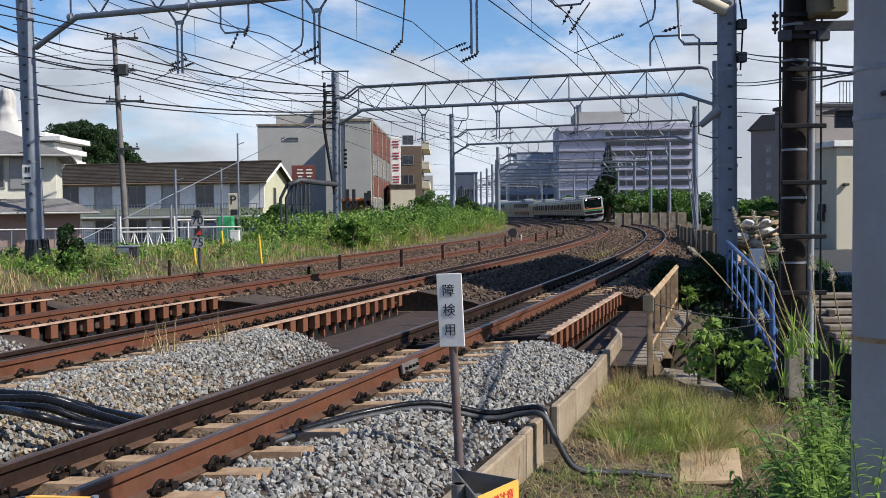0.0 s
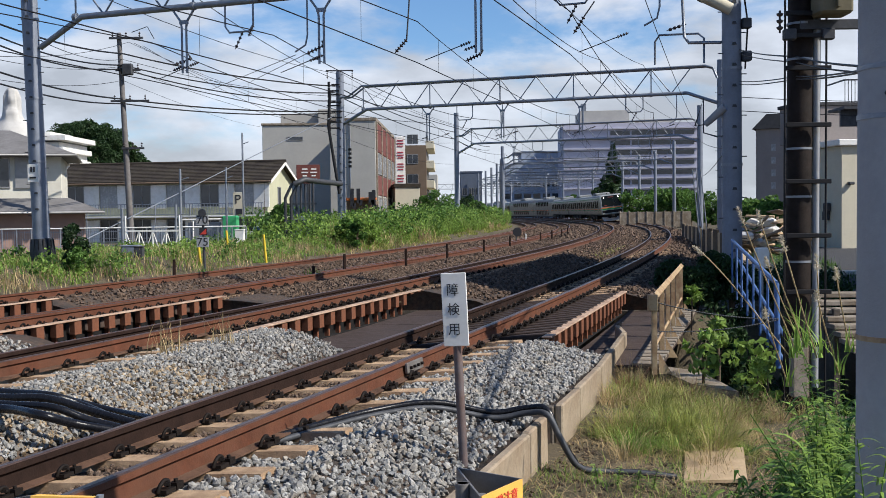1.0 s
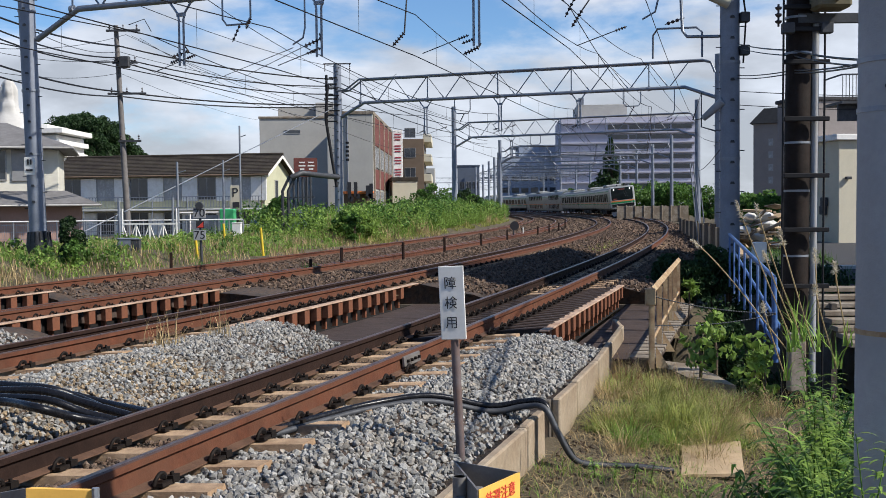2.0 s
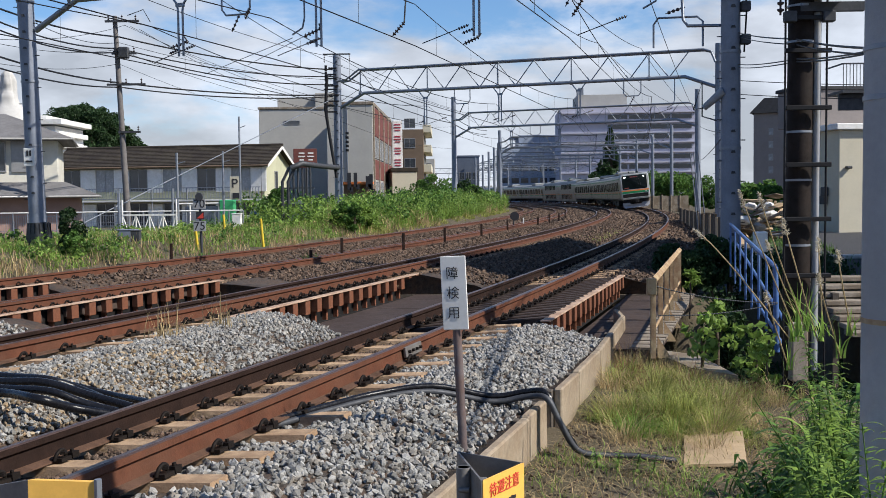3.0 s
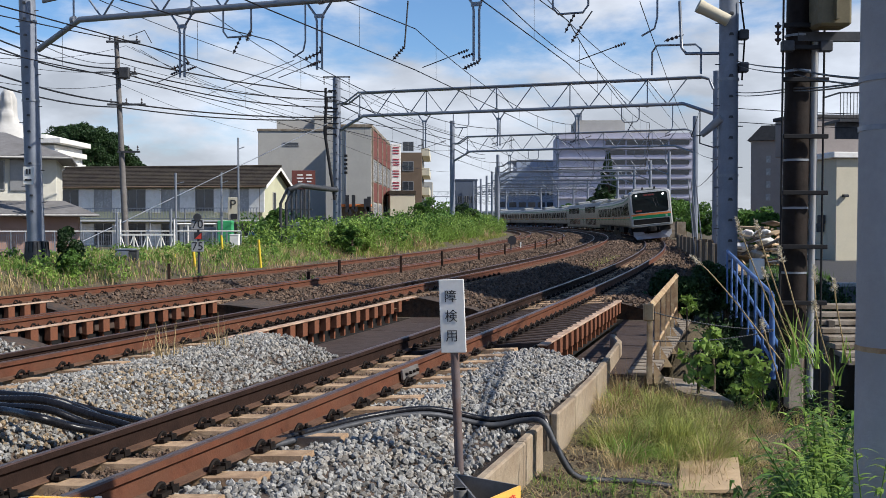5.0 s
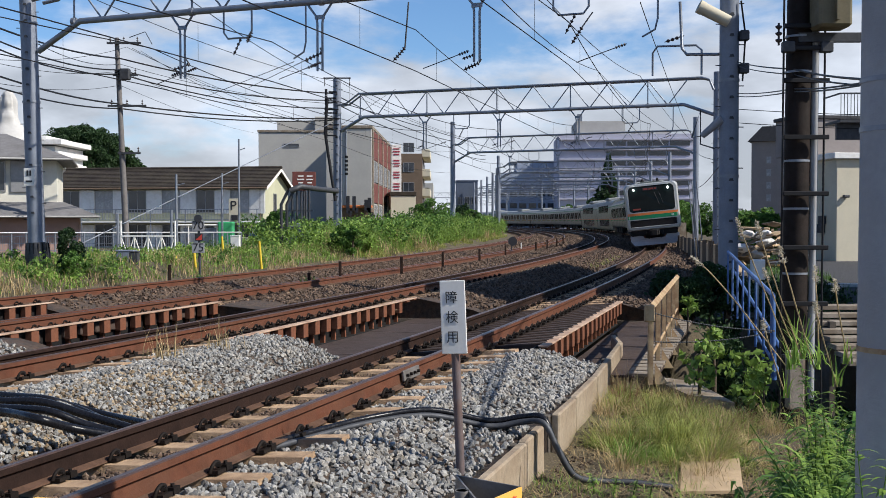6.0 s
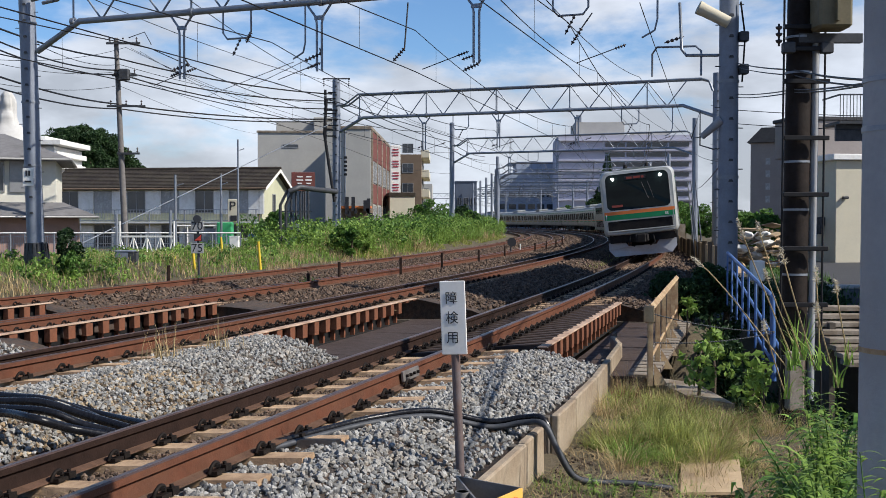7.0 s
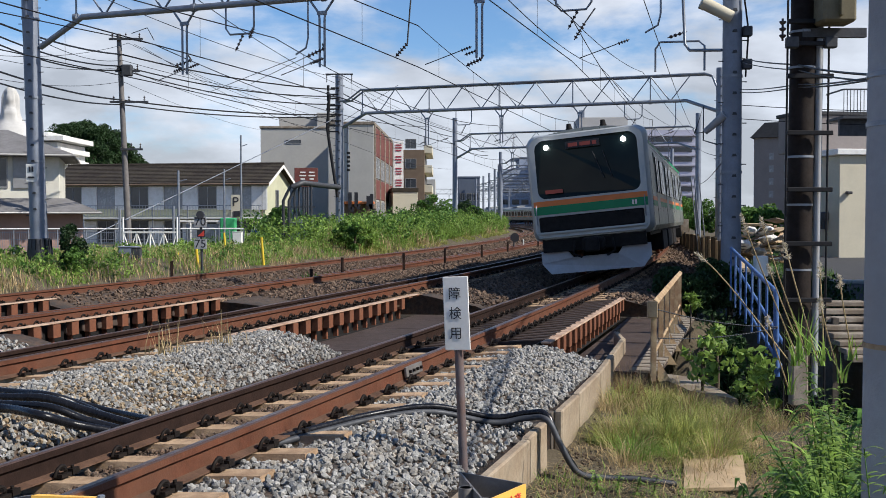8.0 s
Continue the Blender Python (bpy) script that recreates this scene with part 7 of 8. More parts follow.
    part("post", MB().tube([(-13.17, Y + 0.1, -0.8), (-13.17, Y + 0.1, 2.89)], 0.06, 8), M["galv_dark"], t)
    for x, y0, Y in ((422, 240, 60), (311, 302, 45), (392, 300, 58), (302, 365, 44), (207, 372, 43)):
        t = thing("service_pole", "slim grey steel service pole among the lots", "pole", group="slim service poles")
        X = plan_x(x, Y)
        part("pole", MB().tube([(X, Y, -0.8), (X, Y, plan_z(y0, Y))], [0.07, 0.05], 8), M["galv"], t)
        part("arm", MB().tube([(X, Y, plan_z(y0 + 20, Y)), (X + 0.35, Y, plan_z(y0 + 16, Y))], 0.025, 5), M["galv"], t)
    # number plate on the left portal pole
    t = thing("pole_plate", "small white number plate strapped to the portal pole", "plate")
    part("plate", MB().box((-11.63, 30.15, 2.74), (0.30, 0.03, 0.50), bev=0.006), M["white"], t)
    part("mark", MB().box((-11.67, 30.125, 2.85), (0.05, 0.012, 0.15)).box((-11.59, 30.125, 2.85), (0.05, 0.012, 0.15)).box((-11.63, 30.125, 2.62), (0.18, 0.012, 0.05)), M["ink"], t)


build_verge()


# ---- the lots beyond the right bank ----
def build_right_side():
    tagged(part("parking_lot", MB().prism([(8.0, 25), (32, 20), (40, 60), (13.5, 60)], -0.75, -0.55), M["asphalt"]), "dark asphalt yard beyond the stream bank", "asphalt yard", kind="structure")
    t = thing("lot_marking", "white painted kerb line across the yard", "kerb")
    part("line", MB().box((11.91, 33.0, -0.50), (6.0, 0.25, 0.12), bev=0.02), M["white"], t)
    t = thing("plank_stack", "stack of weathered grey planks and slats", "plank stack")
    for k in range(8):
        y = 538 + 14 * k
        Y = 15.5 - 0.25 * k
        z = plan_z(y, Y)
        part("plank", MB().box((5.59, Y, z), (0.86 + 0.03 * random.random(), 0.32, 0.065), random.uniform(-0.03, 0.03), bev=0.008), M["concrete"], t)
    part("support", MB().box((5.35, 15.2, -0.55), (0.08, 0.9, 1.3)).box((5.83, 15.2, -0.55), (0.08, 0.9, 1.3)), M["concrete_dark"], t)
    # timber, sacks and sheet heap
    t = thing("scrap_heap", "heap of weathered timber, sheets and pale sacks", "scrap heap")
    for k in range(84):
        X = 13.5 + random.uniform(-1.5, 1.5)
        Y = 46 + random.uniform(-1.6, 1.6)
        top = 1.45 * (1 - 0.45 * abs(X - 13.5) / 1.5)
        m = pose(X, Y, random.uniform(-0.5, top), 90 + random.uniform(-28, 28), random.uniform(-20, 20), random.uniform(0, 180))
        if k % 7 == 0:
            part("sack", MB().box((0, 0, 0), (0.55, 0.32, 0.75), bev=0.14), M["pale_wall"], t, m=m)
        elif k % 3:
            part("timber", MB().box((0, 0, 0), (0.11, 0.09, random.uniform(0.6, 1.3)), bev=0.01), M[("bark", "board", "concrete")[k % 3]], t, m=m)
        else:
            part("sheet", MB().box((0, 0, 0), (0.6, 0.04, 0.8), bev=0.01), M[("galv", "concrete", "board", "bark")[k % 4]], t, m=m)
    t = thing("plank_fence", "old vertical plank fence beside the line", "fence")
    for k in range(30):
        Y = 33 + 0.9 * k
        X = 7.95 + (0.9 * k) * 0.155 + 0.9
        part("plank", MB().box((X, Y, 0.1), (0.06, 0.75, 1.2 + random.uniform(-0.12, 0.12)), -0.15), M["bark"] if k % 3 else M["board"], t)
    t = thing("boundary_fence", "pale concrete panel fence along the far side of the line", "fence")
    for k in range(8):
        part("panel", MB().box((19.3 + 0.98 * k, 118.0, 0.42), (0.93, 0.08, 1.75), bev=0.02), M["concrete"], t)
        part("post", MB().box((18.82 + 0.98 * k, 117.95, 0.45), (0.12, 0.14, 1.9), bev=0.02), M["concrete"], t)
    t = thing("trough_path", "concrete cable trough path curving beside the track, dark at first and pale farther along", "cable trough")
    for k in range(26):
        s = 24 + 1.02 * k
        q = at(s, 3.3 + 0.02 * k, -0.42)
        # covers up to s = 36 take the dark concrete, those beyond the tan board colour
        part("cover", MB().box((0, 0, 0), (0.55, 0.98, 0.22), bev=0.02), M["board"] if s > 36 else M["concrete_dark"], t, m=Matrix.Translation(q) @ Matrix.Rotation(-along(s)[2], 4, "Z"))
    t = thing("stay_wire", "thin slanted guy wires beside the portal pole", "guy wire")
    for x in (1232, 1238, 1246):
        part("wire", MB().tube([(plan_x(x, 45), 45, -0.5), ((x - 800) / 1900 * 45, 45, 3.2)], 0.025, 5), M["galv"], t)


build_right_side()


# ---- loose stone and plants ----
rng = np.random.default_rng(7)


def np_mesh(name, V, F, mats, smooth=False):
    """A mesh from arrays of vertices and equal-sized faces."""
    me = bpy.data.meshes.new(name)
    n, k = F.shape
    me.vertices.add(len(V))
    me.vertices.foreach_set("co", np.ascontiguousarray(V, dtype=np.float32).ravel())
    me.loops.add(n * k)
    me.loops.foreach_set("vertex_index", np.ascontiguousarray(F, dtype=np.int32).ravel())
    me.polygons.add(n)
    me.polygons.foreach_set("loop_start", np.arange(0, n * k, k, dtype=np.int32))
    me.polygons.foreach_set("use_smooth", np.full(n, smooth))
    for m in mats:
        me.materials.append(m)
    me.update(calc_edges=True)
    me.validate()
    return me


def line_arrays(s, u):
    """World x and y for arrays of places beside the line."""
    x, y, t = np.interp(s, LS, LX), np.interp(s, LS, LY), np.interp(s, LS, LT)
    return x + u * np.cos(t), y - u * np.sin(t)


def random_turns(n):
    q = rng.normal(size=(n, 4))
    q /= np.linalg.norm(q, axis=1)[:, None]
    w, x, y, z = q.T
    return np.stack([np.stack([1 - 2 * (y * y + z * z), 2 * (x * y - z * w), 2 * (x * z + y * w)], 1),
                     np.stack([2 * (x * y + z * w), 1 - 2 * (x * x + z * z), 2 * (y * z - x * w)], 1),
                     np.stack([2 * (x * z - y * w), 2 * (y * z + x * w), 1 - 2 * (x * x + y * y)], 1)], 1)


CUBE = np.array([(x, y, z) for x in (-1, 1) for y in (-1, 1) for z in (-1, 1)], float)
CUBE_F = np.array([(0, 1, 3, 2), (4, 6, 7, 5), (0, 4, 5, 1), (2, 3, 7, 6), (0, 2, 6, 4), (1, 5, 7, 3)])


G = (1 + 5 ** 0.5) / 2
CHIP = np.array([(-1, G, 0), (1, G, 0), (-1, -G, 0), (1, -G, 0), (0, -1, G), (0, 1, G), (0, -1, -G), (0, 1, -G), (G, 0, -1), (G, 0, 1), (-G, 0, -1), (-G, 0, 1)]) * 0.62
CHIP_F = np.array([(0, 11, 5), (0, 5, 1), (0, 1, 7), (0, 7, 10), (0, 10, 11), (1, 5, 9), (5, 11, 4), (11, 10, 2), (10, 7, 6), (7, 1, 8),
                   (3, 9, 4), (3, 4, 2), (3, 2, 6), (3, 6, 8), (3, 8, 9), (4, 9, 5), (2, 4, 11), (6, 2, 10), (8, 6, 7), (9, 8, 1)])


def stones(name, s0, s1, u0, u1, per_m2, size, label, mat="stone", skip=None):
    n = int((s1 - s0) * (u1 - u0) * per_m2)
    s, u = rng.uniform(s0, s1, n), rng.uniform(u0, u1, n)
    keep = np.ones(n, bool)
    for c, _ in TRACKS.values():
        d = np.abs(u - c)
        for off in (-0.565, 0.565):
            keep &= np.abs(u - c - off) > 0.075
        if s1 < 12:
            ph = np.mod(s + 8.0, 0.6)
            keep &= ~((d < 1.03) & (np.minimum(ph, 0.6 - ph) < 0.125))
    if skip:
        keep &= ~((u > skip[0]) & (u < skip[1]))
    s, u = s[keep], u[keep]
    n = len(s)
    z = np.array([bed_z(b, a) for a, b in zip(s, u)])
    x, y = line_arrays(s, u)
    z += 0.025 * np.array([noise.noise((a * 1.7, b * 1.7, 2)) for a, b in zip(x, y)])
    sz = size * rng.uniform(0.55, 1.35, n)
    base, faces = (CHIP, CHIP_F) if s1 < 9 else (CUBE, CUBE_F)
    c = len(base)
    shape = base[None] * rng.uniform(0.55, 1.0, (n, 1, 3)) * rng.uniform(0.68, 1.08, (n, c, 1)) + rng.normal(0, 0.13, (n, c, 3))
    V = np.einsum("nij,nkj->nki", random_turns(n), shape) * (sz / 2)[:, None, None]
    V += np.stack([x, y, z + sz * 0.18 + rng.uniform(-0.3, 0.5, n) * sz * 0.5], 1)[:, None]
    F = (faces[None] + c * np.arange(n)[:, None, None]).reshape(-1, faces.shape[1])
    ob = new(name, np_mesh(name, V.reshape(-1, 3), F, [M[mat]]))
    tagged(ob, label, "ballast stones", kind="stuff")


stones("ballast_stones", -1.5, 8.9, -3.1, 2.0, 900, 0.045, "loose angular grey crushed stone between the near tracks", skip=(-0.5, 0.5))
stones("ballast_stones", -1.5, 8.9, -0.5, 0.5, 700, 0.040, "rust-stained crushed stone between the near rails", "stone_brown")
stones("ballast_stones", -1.5, 6.0, -2.1, -0.75, 520, 0.043, "tan-stained crushed stone among the grey ballast", "stone_tan")
stones("ballast_stones", -1.0, 8.0, -8.2, -4.3, 380, 0.052, "loose angular grey crushed stone around the middle tracks")
stones("ballast_stones", 16.4, 30.0, -6.5, 2.0, 170, 0.058, "loose rust-brown crushed stone beyond the bridge", "stone_brown")
stones("ballast_stones", 14.5, 42.0, -13.0, -6.5, 130, 0.065, "loose rust-brown crushed stone around the far tracks", "stone_brown")
stones("ballast_stones", 30.0, 62.0, -6.5, 2.0, 52, 0.08, "loose rust-brown crushed stone along the curve", "stone_brown")
stones("ballast_stones", 62.0, 125.0, -13.2, 2.0, 17, 0.15, "rust-brown crushed stone along the far curve", "stone_brown")
stones("ballast_stones", 42.0, 62.0, -13.0, -6.5, 75, 0.085, "rust-brown crushed stone around the far tracks", "stone_brown")


def blades(name, x, y, z, h, w, bend, mats, label, category="grass", segs=3):
    """Tapered, bent grass blades, one strip each."""
    n = len(x)
    a = rng.uniform(0, 2 * np.pi, n)
    lean = rng.uniform(0.1, 1.0, n) * bend
    side = np.stack([-np.sin(a), np.cos(a), np.zeros(n)], 1)
    out = np.stack([np.cos(a), np.sin(a), np.zeros(n)], 1)
    rows = []
    for k in range(segs + 1):
        t = k / segs
        c = np.stack([x, y, z], 1) + out * (lean * h * t ** 1.8)[:, None] + np.array([0, 0, 1.0]) * (h * t * (1 - 0.35 * lean * t))[:, None]
        ww = w * (1 - 0.93 * t ** 1.3) / 2
        rows += [c - side * ww[:, None], c + side * ww[:, None]]
    V = np.stack(rows, 1)
    m = 2 * (segs + 1)
    F = np.array([(2 * k, 2 * k + 1, 2 * k + 3, 2 * k + 2) for k in range(segs)])
    F = (F[None] + m * np.arange(n)[:, None, None]).reshape(-1, 4)
    ob = new(name, np_mesh(name, V.reshape(-1, 3), F, mats))
    return tagged(ob, label, category, kind="stuff")


def patch(n, s0, s1, u0, u1, clump=0.0):
    if clump:
        c = max(1, n // 40)
        cs, cu = rng.uniform(s0, s1, c), rng.uniform(u0, u1, c)
        k = rng.integers(0, c, n)
        s, u = cs[k] + rng.normal(0, clump, n), cu[k] + rng.normal(0, clump, n)
        s, u = np.clip(s, s0, s1), np.clip(u, u0, u1)
    else:
        s, u = rng.uniform(s0, s1, n), rng.uniform(u0, u1, n)
    x, y = line_arrays(s, u)
    z = np.array([ground_z(a, b) for a, b in zip(x, y)]) - 0.02
    return x, y, z


def tussocks(name, count, s0, s1, u0, u1, per, h0, h1, width, mat, label):
    """Clumps of fine blades that spring from one crown and arch outwards."""
    cs, cu = rng.uniform(s0, s1, count), rng.uniform(u0, u1, count)
    big = rng.uniform(0.55, 1.25, count)
    k = rng.integers(0, count, count * per)
    n = len(k)
    a = rng.uniform(0, 2 * np.pi, n)
    rr = np.sqrt(rng.uniform(0, 1, n)) * 0.11 * big[k]
    cx, cy = line_arrays(cs, cu)
    cz = np.array([ground_z(p, q) for p, q in zip(cx, cy)]) - 0.02
    x, y, z = cx[k] + rr * np.cos(a), cy[k] + rr * np.sin(a), cz[k]
    h = rng.uniform(h0, h1, n) * big[k]
    lean = rng.uniform(0.2, 1.25, n)
    a2 = a + rng.normal(0, 0.5, n)
    out = np.stack([np.cos(a2), np.sin(a2), np.zeros(n)], 1)
    side = np.stack([-np.sin(a2), np.cos(a2), np.zeros(n)], 1)
    rows = []
    for i in range(5):
        q = i / 4
        c = np.stack([x, y, z], 1) + out * (lean * h * q ** 1.6)[:, None] + np.array([0, 0, 1.0]) * (h * (q - 0.55 * lean * q ** 2.4))[:, None]
        w = width * (1 - 0.92 * q ** 1.5) / 2
        rows += [c - side * w, c + side * w]
    V = np.stack(rows, 1)
    F = np.array([(2 * i, 2 * i + 1, 2 * i + 3, 2 * i + 2) for i in range(4)])
    F = (F[None] + 10 * np.arange(n)[:, None, None]).reshape(-1, 4)
    tagged(new(name, np_mesh(name, V.reshape(-1, 3), F, [M[mat]])), label, "grass", kind="stuff")


def near_grass():
    tussocks("wild_grass", 40, 5.7, 8.3, 2.35, 3.5, 170, 0.14, 0.36, 0.009, "grass", "arching yellow-green wild grass tussocks on the strip")
    tussocks("wild_grass", 14, 5.5, 8.6, 2.3, 3.7, 120, 0.12, 0.30, 0.010, "leaf_bright", "arching light green grass tussocks on the strip")
    tussocks("dry_grass", 34, 5.4, 10.2, 2.3, 4.2, 110, 0.16, 0.42, 0.005, "straw", "dry straw-coloured grass tussocks on the strip")
    tussocks("reddish_grass", 40, 7.3, 10.4, 2.25, 3.8, 110, 0.2, 0.45, 0.005, "seed_brown", "brown seeded grass tussocks at the channel's edge")
    x, y, z = patch(1600, 5.6, 9.0, 2.28, 3.7, 0.10)
    x2, y2, z2 = patch(1500, 5.5, 9.8, 2.3, 4.2, 0.22)
    x, y, z = np.concatenate([x, x2]), np.concatenate([y, y2]), np.concatenate([z, z2])
    blades("wild_grass", x, y, z, rng.uniform(0.10, 0.34, len(x)), np.full(len(x), 0.0062), 2.1, [M["grass"]], "fine light green wild grass on the strip")
    x, y, z = patch(700, 7.4, 10.4, 2.2, 3.8, 0.14)
    blades("dry_grass", x, y, z, rng.uniform(0.15, 0.45, len(x)), np.full(len(x), 0.006), 1.2, [M["straw"]], "dry straw-coloured grass on the strip")
    x, y, z = patch(900, 5.2, 9.8, 2.25, 4.5, 0.2)
    blades("dry_grass", x, y, z, rng.uniform(0.08, 0.3, len(x)), np.full(len(x), 0.007), 1.6, [M["straw"]], "dry straw-coloured grass on the strip")
    x, y, z = patch(3200, 3.0, 9.8, 2.2, 5.0, 0.0)
    blades("dry_litter", x, y, z, rng.uniform(0.02, 0.07, len(x)), np.full(len(x), 0.012), 3.0, [M["straw"]], "flattened dry grass litter on the soil", "litter", 2)
    x, y, z = patch(700, 3.2, 5.4, 2.2, 3.4, 0.15)
    blades("green_tufts", x, y, z, rng.uniform(0.05, 0.16, len(x)), np.full(len(x), 0.009), 1.4, [M["leaf_bright"]], "short green tufts on bare soil")
    # the far verge: short then tall
    x, y, z = patch(24000, 8, 60, -19.5, -13.3, 0.5)
    blades("verge_grass", x, y, z, rng.uniform(0.12, 0.40, len(x)), np.full(len(x), 0.028), 1.2, [M["leaf_bright"]], "lush green grass and weeds on the far verge")
    x, y, z = patch(9000, 5, 60, -17.5, -12.9, 0.35)
    blades("verge_dry_grass", x, y, z, rng.uniform(0.15, 0.45, len(x)), np.full(len(x), 0.025), 0.9, [M["straw"]], "dry grass along the edge of the ballast")
    x, y, z = patch(26000, 44, 112, -20.5, -13.6, 0.7)
    hump = 0.75 + 0.35 * np.sin(x * 0.9) * np.cos(y * 0.23)
    blades("tall_grass", x, y, z, rng.uniform(0.7, 1.55, len(x)) * hump, np.full(len(x), 0.045), 1.5, [M["leaf_bright"]], "tall reedy green grass on the railway bank")
    x, y, z = patch(5000, 44, 112, -14.1, -13.0, 0.3)
    blades("verge_grass", x, y, z, rng.uniform(0.12, 0.4, len(x)), np.full(len(x), 0.04), 1.2, [M["grass"]], "short yellow-green grass at the foot of the bank")
    x, y, z = patch(12000, 112, 185, -19, -13.6, 0.9)
    blades("tall_grass", x, y, z, rng.uniform(0.7, 1.8, len(x)), np.full(len(x), 0.09), 0.6, [M["leaf_bright"]], "tall green grass on the bank along the curve")
    x, y, z = patch(600, 44, 110, -15.0, -13.3, 0.6)
    blades("tall_dry_grass", x, y, z, rng.uniform(0.5, 1.2, len(x)), np.full(len(x), 0.05), 0.6, [M["straw"]], "faded dry reeds at the foot of the bank")
    # right of the line beyond the bridge
    x, y, z = patch(3500, 22, 60, 3.9, 6.5, 0.4)
    blades("bank_grass", x, y, z, rng.uniform(0.2, 0.6, len(x)), np.full(len(x), 0.03), 0.9, [M["leaf"]], "dark green weeds along the stream bank")
    x, y, z = patch(900, 32, 60, 2.3, 3.1, 0.25)
    blades("tuft_grass", x, y, z, rng.uniform(0.1, 0.35, len(x)), np.full(len(x), 0.03), 0.9, [M["grass"]], "yellow-green tufts on the ballast shoulder")
    x, y, z = patch(900, 33, 46, -2.6, -1.4, 0.3)
    blades("tuft_grass", x, y, z + 0.2, rng.uniform(0.1, 0.25, len(x)), np.full(len(x), 0.025), 0.9, [M["grass"]], "yellow-green tufts between the tracks")
    for s, u, k in ((6.5, -2.3, 60), (22.0, -7.3, 160), (25.0, -11.9, 200), (7.5, -2.2, 40)):
        x, y = line_arrays(s + rng.normal(0, 0.12 if k < 100 else 0.3, k), u + rng.normal(0, 0.1, k))
        blades("weed_tuft", x, y, np.full(k, bed_z(u, s)), rng.uniform(0.1, 0.45, k), np.full(k, 0.010 if k < 100 else 0.03), 0.7, [M["straw"] if k < 100 else M["leaf"]], "small weed tuft growing in the ballast", "weeds")


near_grass()


def pebbles():
    """Scattered small stones and clods on the bare soil."""
    n = 2600
    s, u = rng.uniform(2.4, 7.0, n), rng.uniform(2.2, 4.8, n)
    x, y = line_arrays(s, u)
    z = np.array([ground_z(a, b) for a, b in zip(x, y)])
    sz = rng.uniform(0.01, 0.035, n)
    shape = CUBE[None] * rng.uniform(0.55, 1.0, (n, 1, 3)) * rng.uniform(0.6, 1.05, (n, 8, 1))
    V = np.einsum("nij,nkj->nki", random_turns(n), shape) * (sz / 2)[:, None, None] + np.stack([x, y, z], 1)[:, None]
    F = (CUBE_F[None] + 8 * np.arange(n)[:, None, None]).reshape(-1, 4)
    tagged(new("soil_clods", np_mesh("soil_clods", V.reshape(-1, 3), F, [M["bed"]])), "small brown stones and clods on bare soil", "clods", kind="stuff")
    x, y, z = patch(5200, 2.6, 6.4, 2.2, 5.0, 0.25)
    blades("dead_stems", x, y, z, rng.uniform(0.05, 0.20, len(x)), np.full(len(x), 0.006), 3.2, [M["straw"]], "tangled dead grass stems on the soil", "litter")


pebbles()


def leaf_cloud(centres, radii, per, size, flat=1.0):
    """Small folded leaves scattered in the outer shells of clumps."""
    out = []
    for c, r in zip(centres, radii):
        k = per
        d = rng.normal(size=(k, 3))
        d /= np.linalg.norm(d, axis=1)[:, None]
        d[:, 2] *= flat
        p = np.asarray(c) + d * (r * rng.uniform(0.55, 1.08, k) ** 0.7)[:, None]
        out.append(p)
    P = np.concatenate(out)
    n = len(P)
    R = random_turns(n)
    sz = size * rng.uniform(0.6, 1.4, n)
    quad = np.array([(-0.5, 0, 0), (0, -0.28, 0.06), (0.5, 0, 0), (0, 0.28, 0.06)])
    V = np.einsum("nij,kj->nki", R, quad) * sz[:, None, None] + P[:, None]
    F = (np.array([[0, 1, 2, 3]])[None] + 4 * np.arange(n)[:, None, None]).reshape(-1, 4)
    return V.reshape(-1, 3), F


def tree(x, y, z, h, w, mat="leaf_dark", label="broad-leaved green tree", clumps=26, per=120, leaf=0.3, name="tree", shape="round", cat="tree"):
    t = thing(name, label, cat)
    tr = MB()
    tr.tube([(x, y, z - 0.3), (x + 0.03 * w, y, z + h * 0.35), (x, y, z + h * 0.75)], [0.035 * h, 0.025 * h, 0.008 * h], 8)
    C, Rr = [], []
    for k in range(clumps):
        a = rng.uniform(0, 2 * math.pi)
        if shape == "cone":
            f = rng.uniform(0.08, 1.0)
            rad = w / 2 * (1 - f) * rng.uniform(0.5, 1.0)
            c = (x + rad * math.cos(a), y + rad * math.sin(a), z + h * f)
            r = w * 0.16 * (1.15 - f)
        else:
            f = rng.uniform(0.0, 1.0)
            rad = w / 2 * math.sqrt(rng.uniform(0.05, 1.0)) * math.sqrt(max(0.1, 1 - (2 * f - 0.9) ** 2))
            c = (x + rad * math.cos(a), y + rad * math.sin(a), z + h * (0.22 + 0.72 * f))
            r = min(w, h) * rng.uniform(0.10, 0.2)
        C.append(c)
        Rr.append(r)
        if k % 3 == 0:
            tr.tube([(x, y, z + h * 0.35), ((x + c[0]) / 2, (y + c[1]) / 2, (z + h * 0.4 + c[2]) / 2), c], [0.012 * h, 0.008 * h, 0.003 * h], 5)
    part("trunk", tr, M["bark"], t)
    V, F = leaf_cloud(C, Rr, per, leaf, 0.85)
    ob = new("crown", np_mesh("crown", V, F, [M[mat]]))
    ob.parent = t
    return t


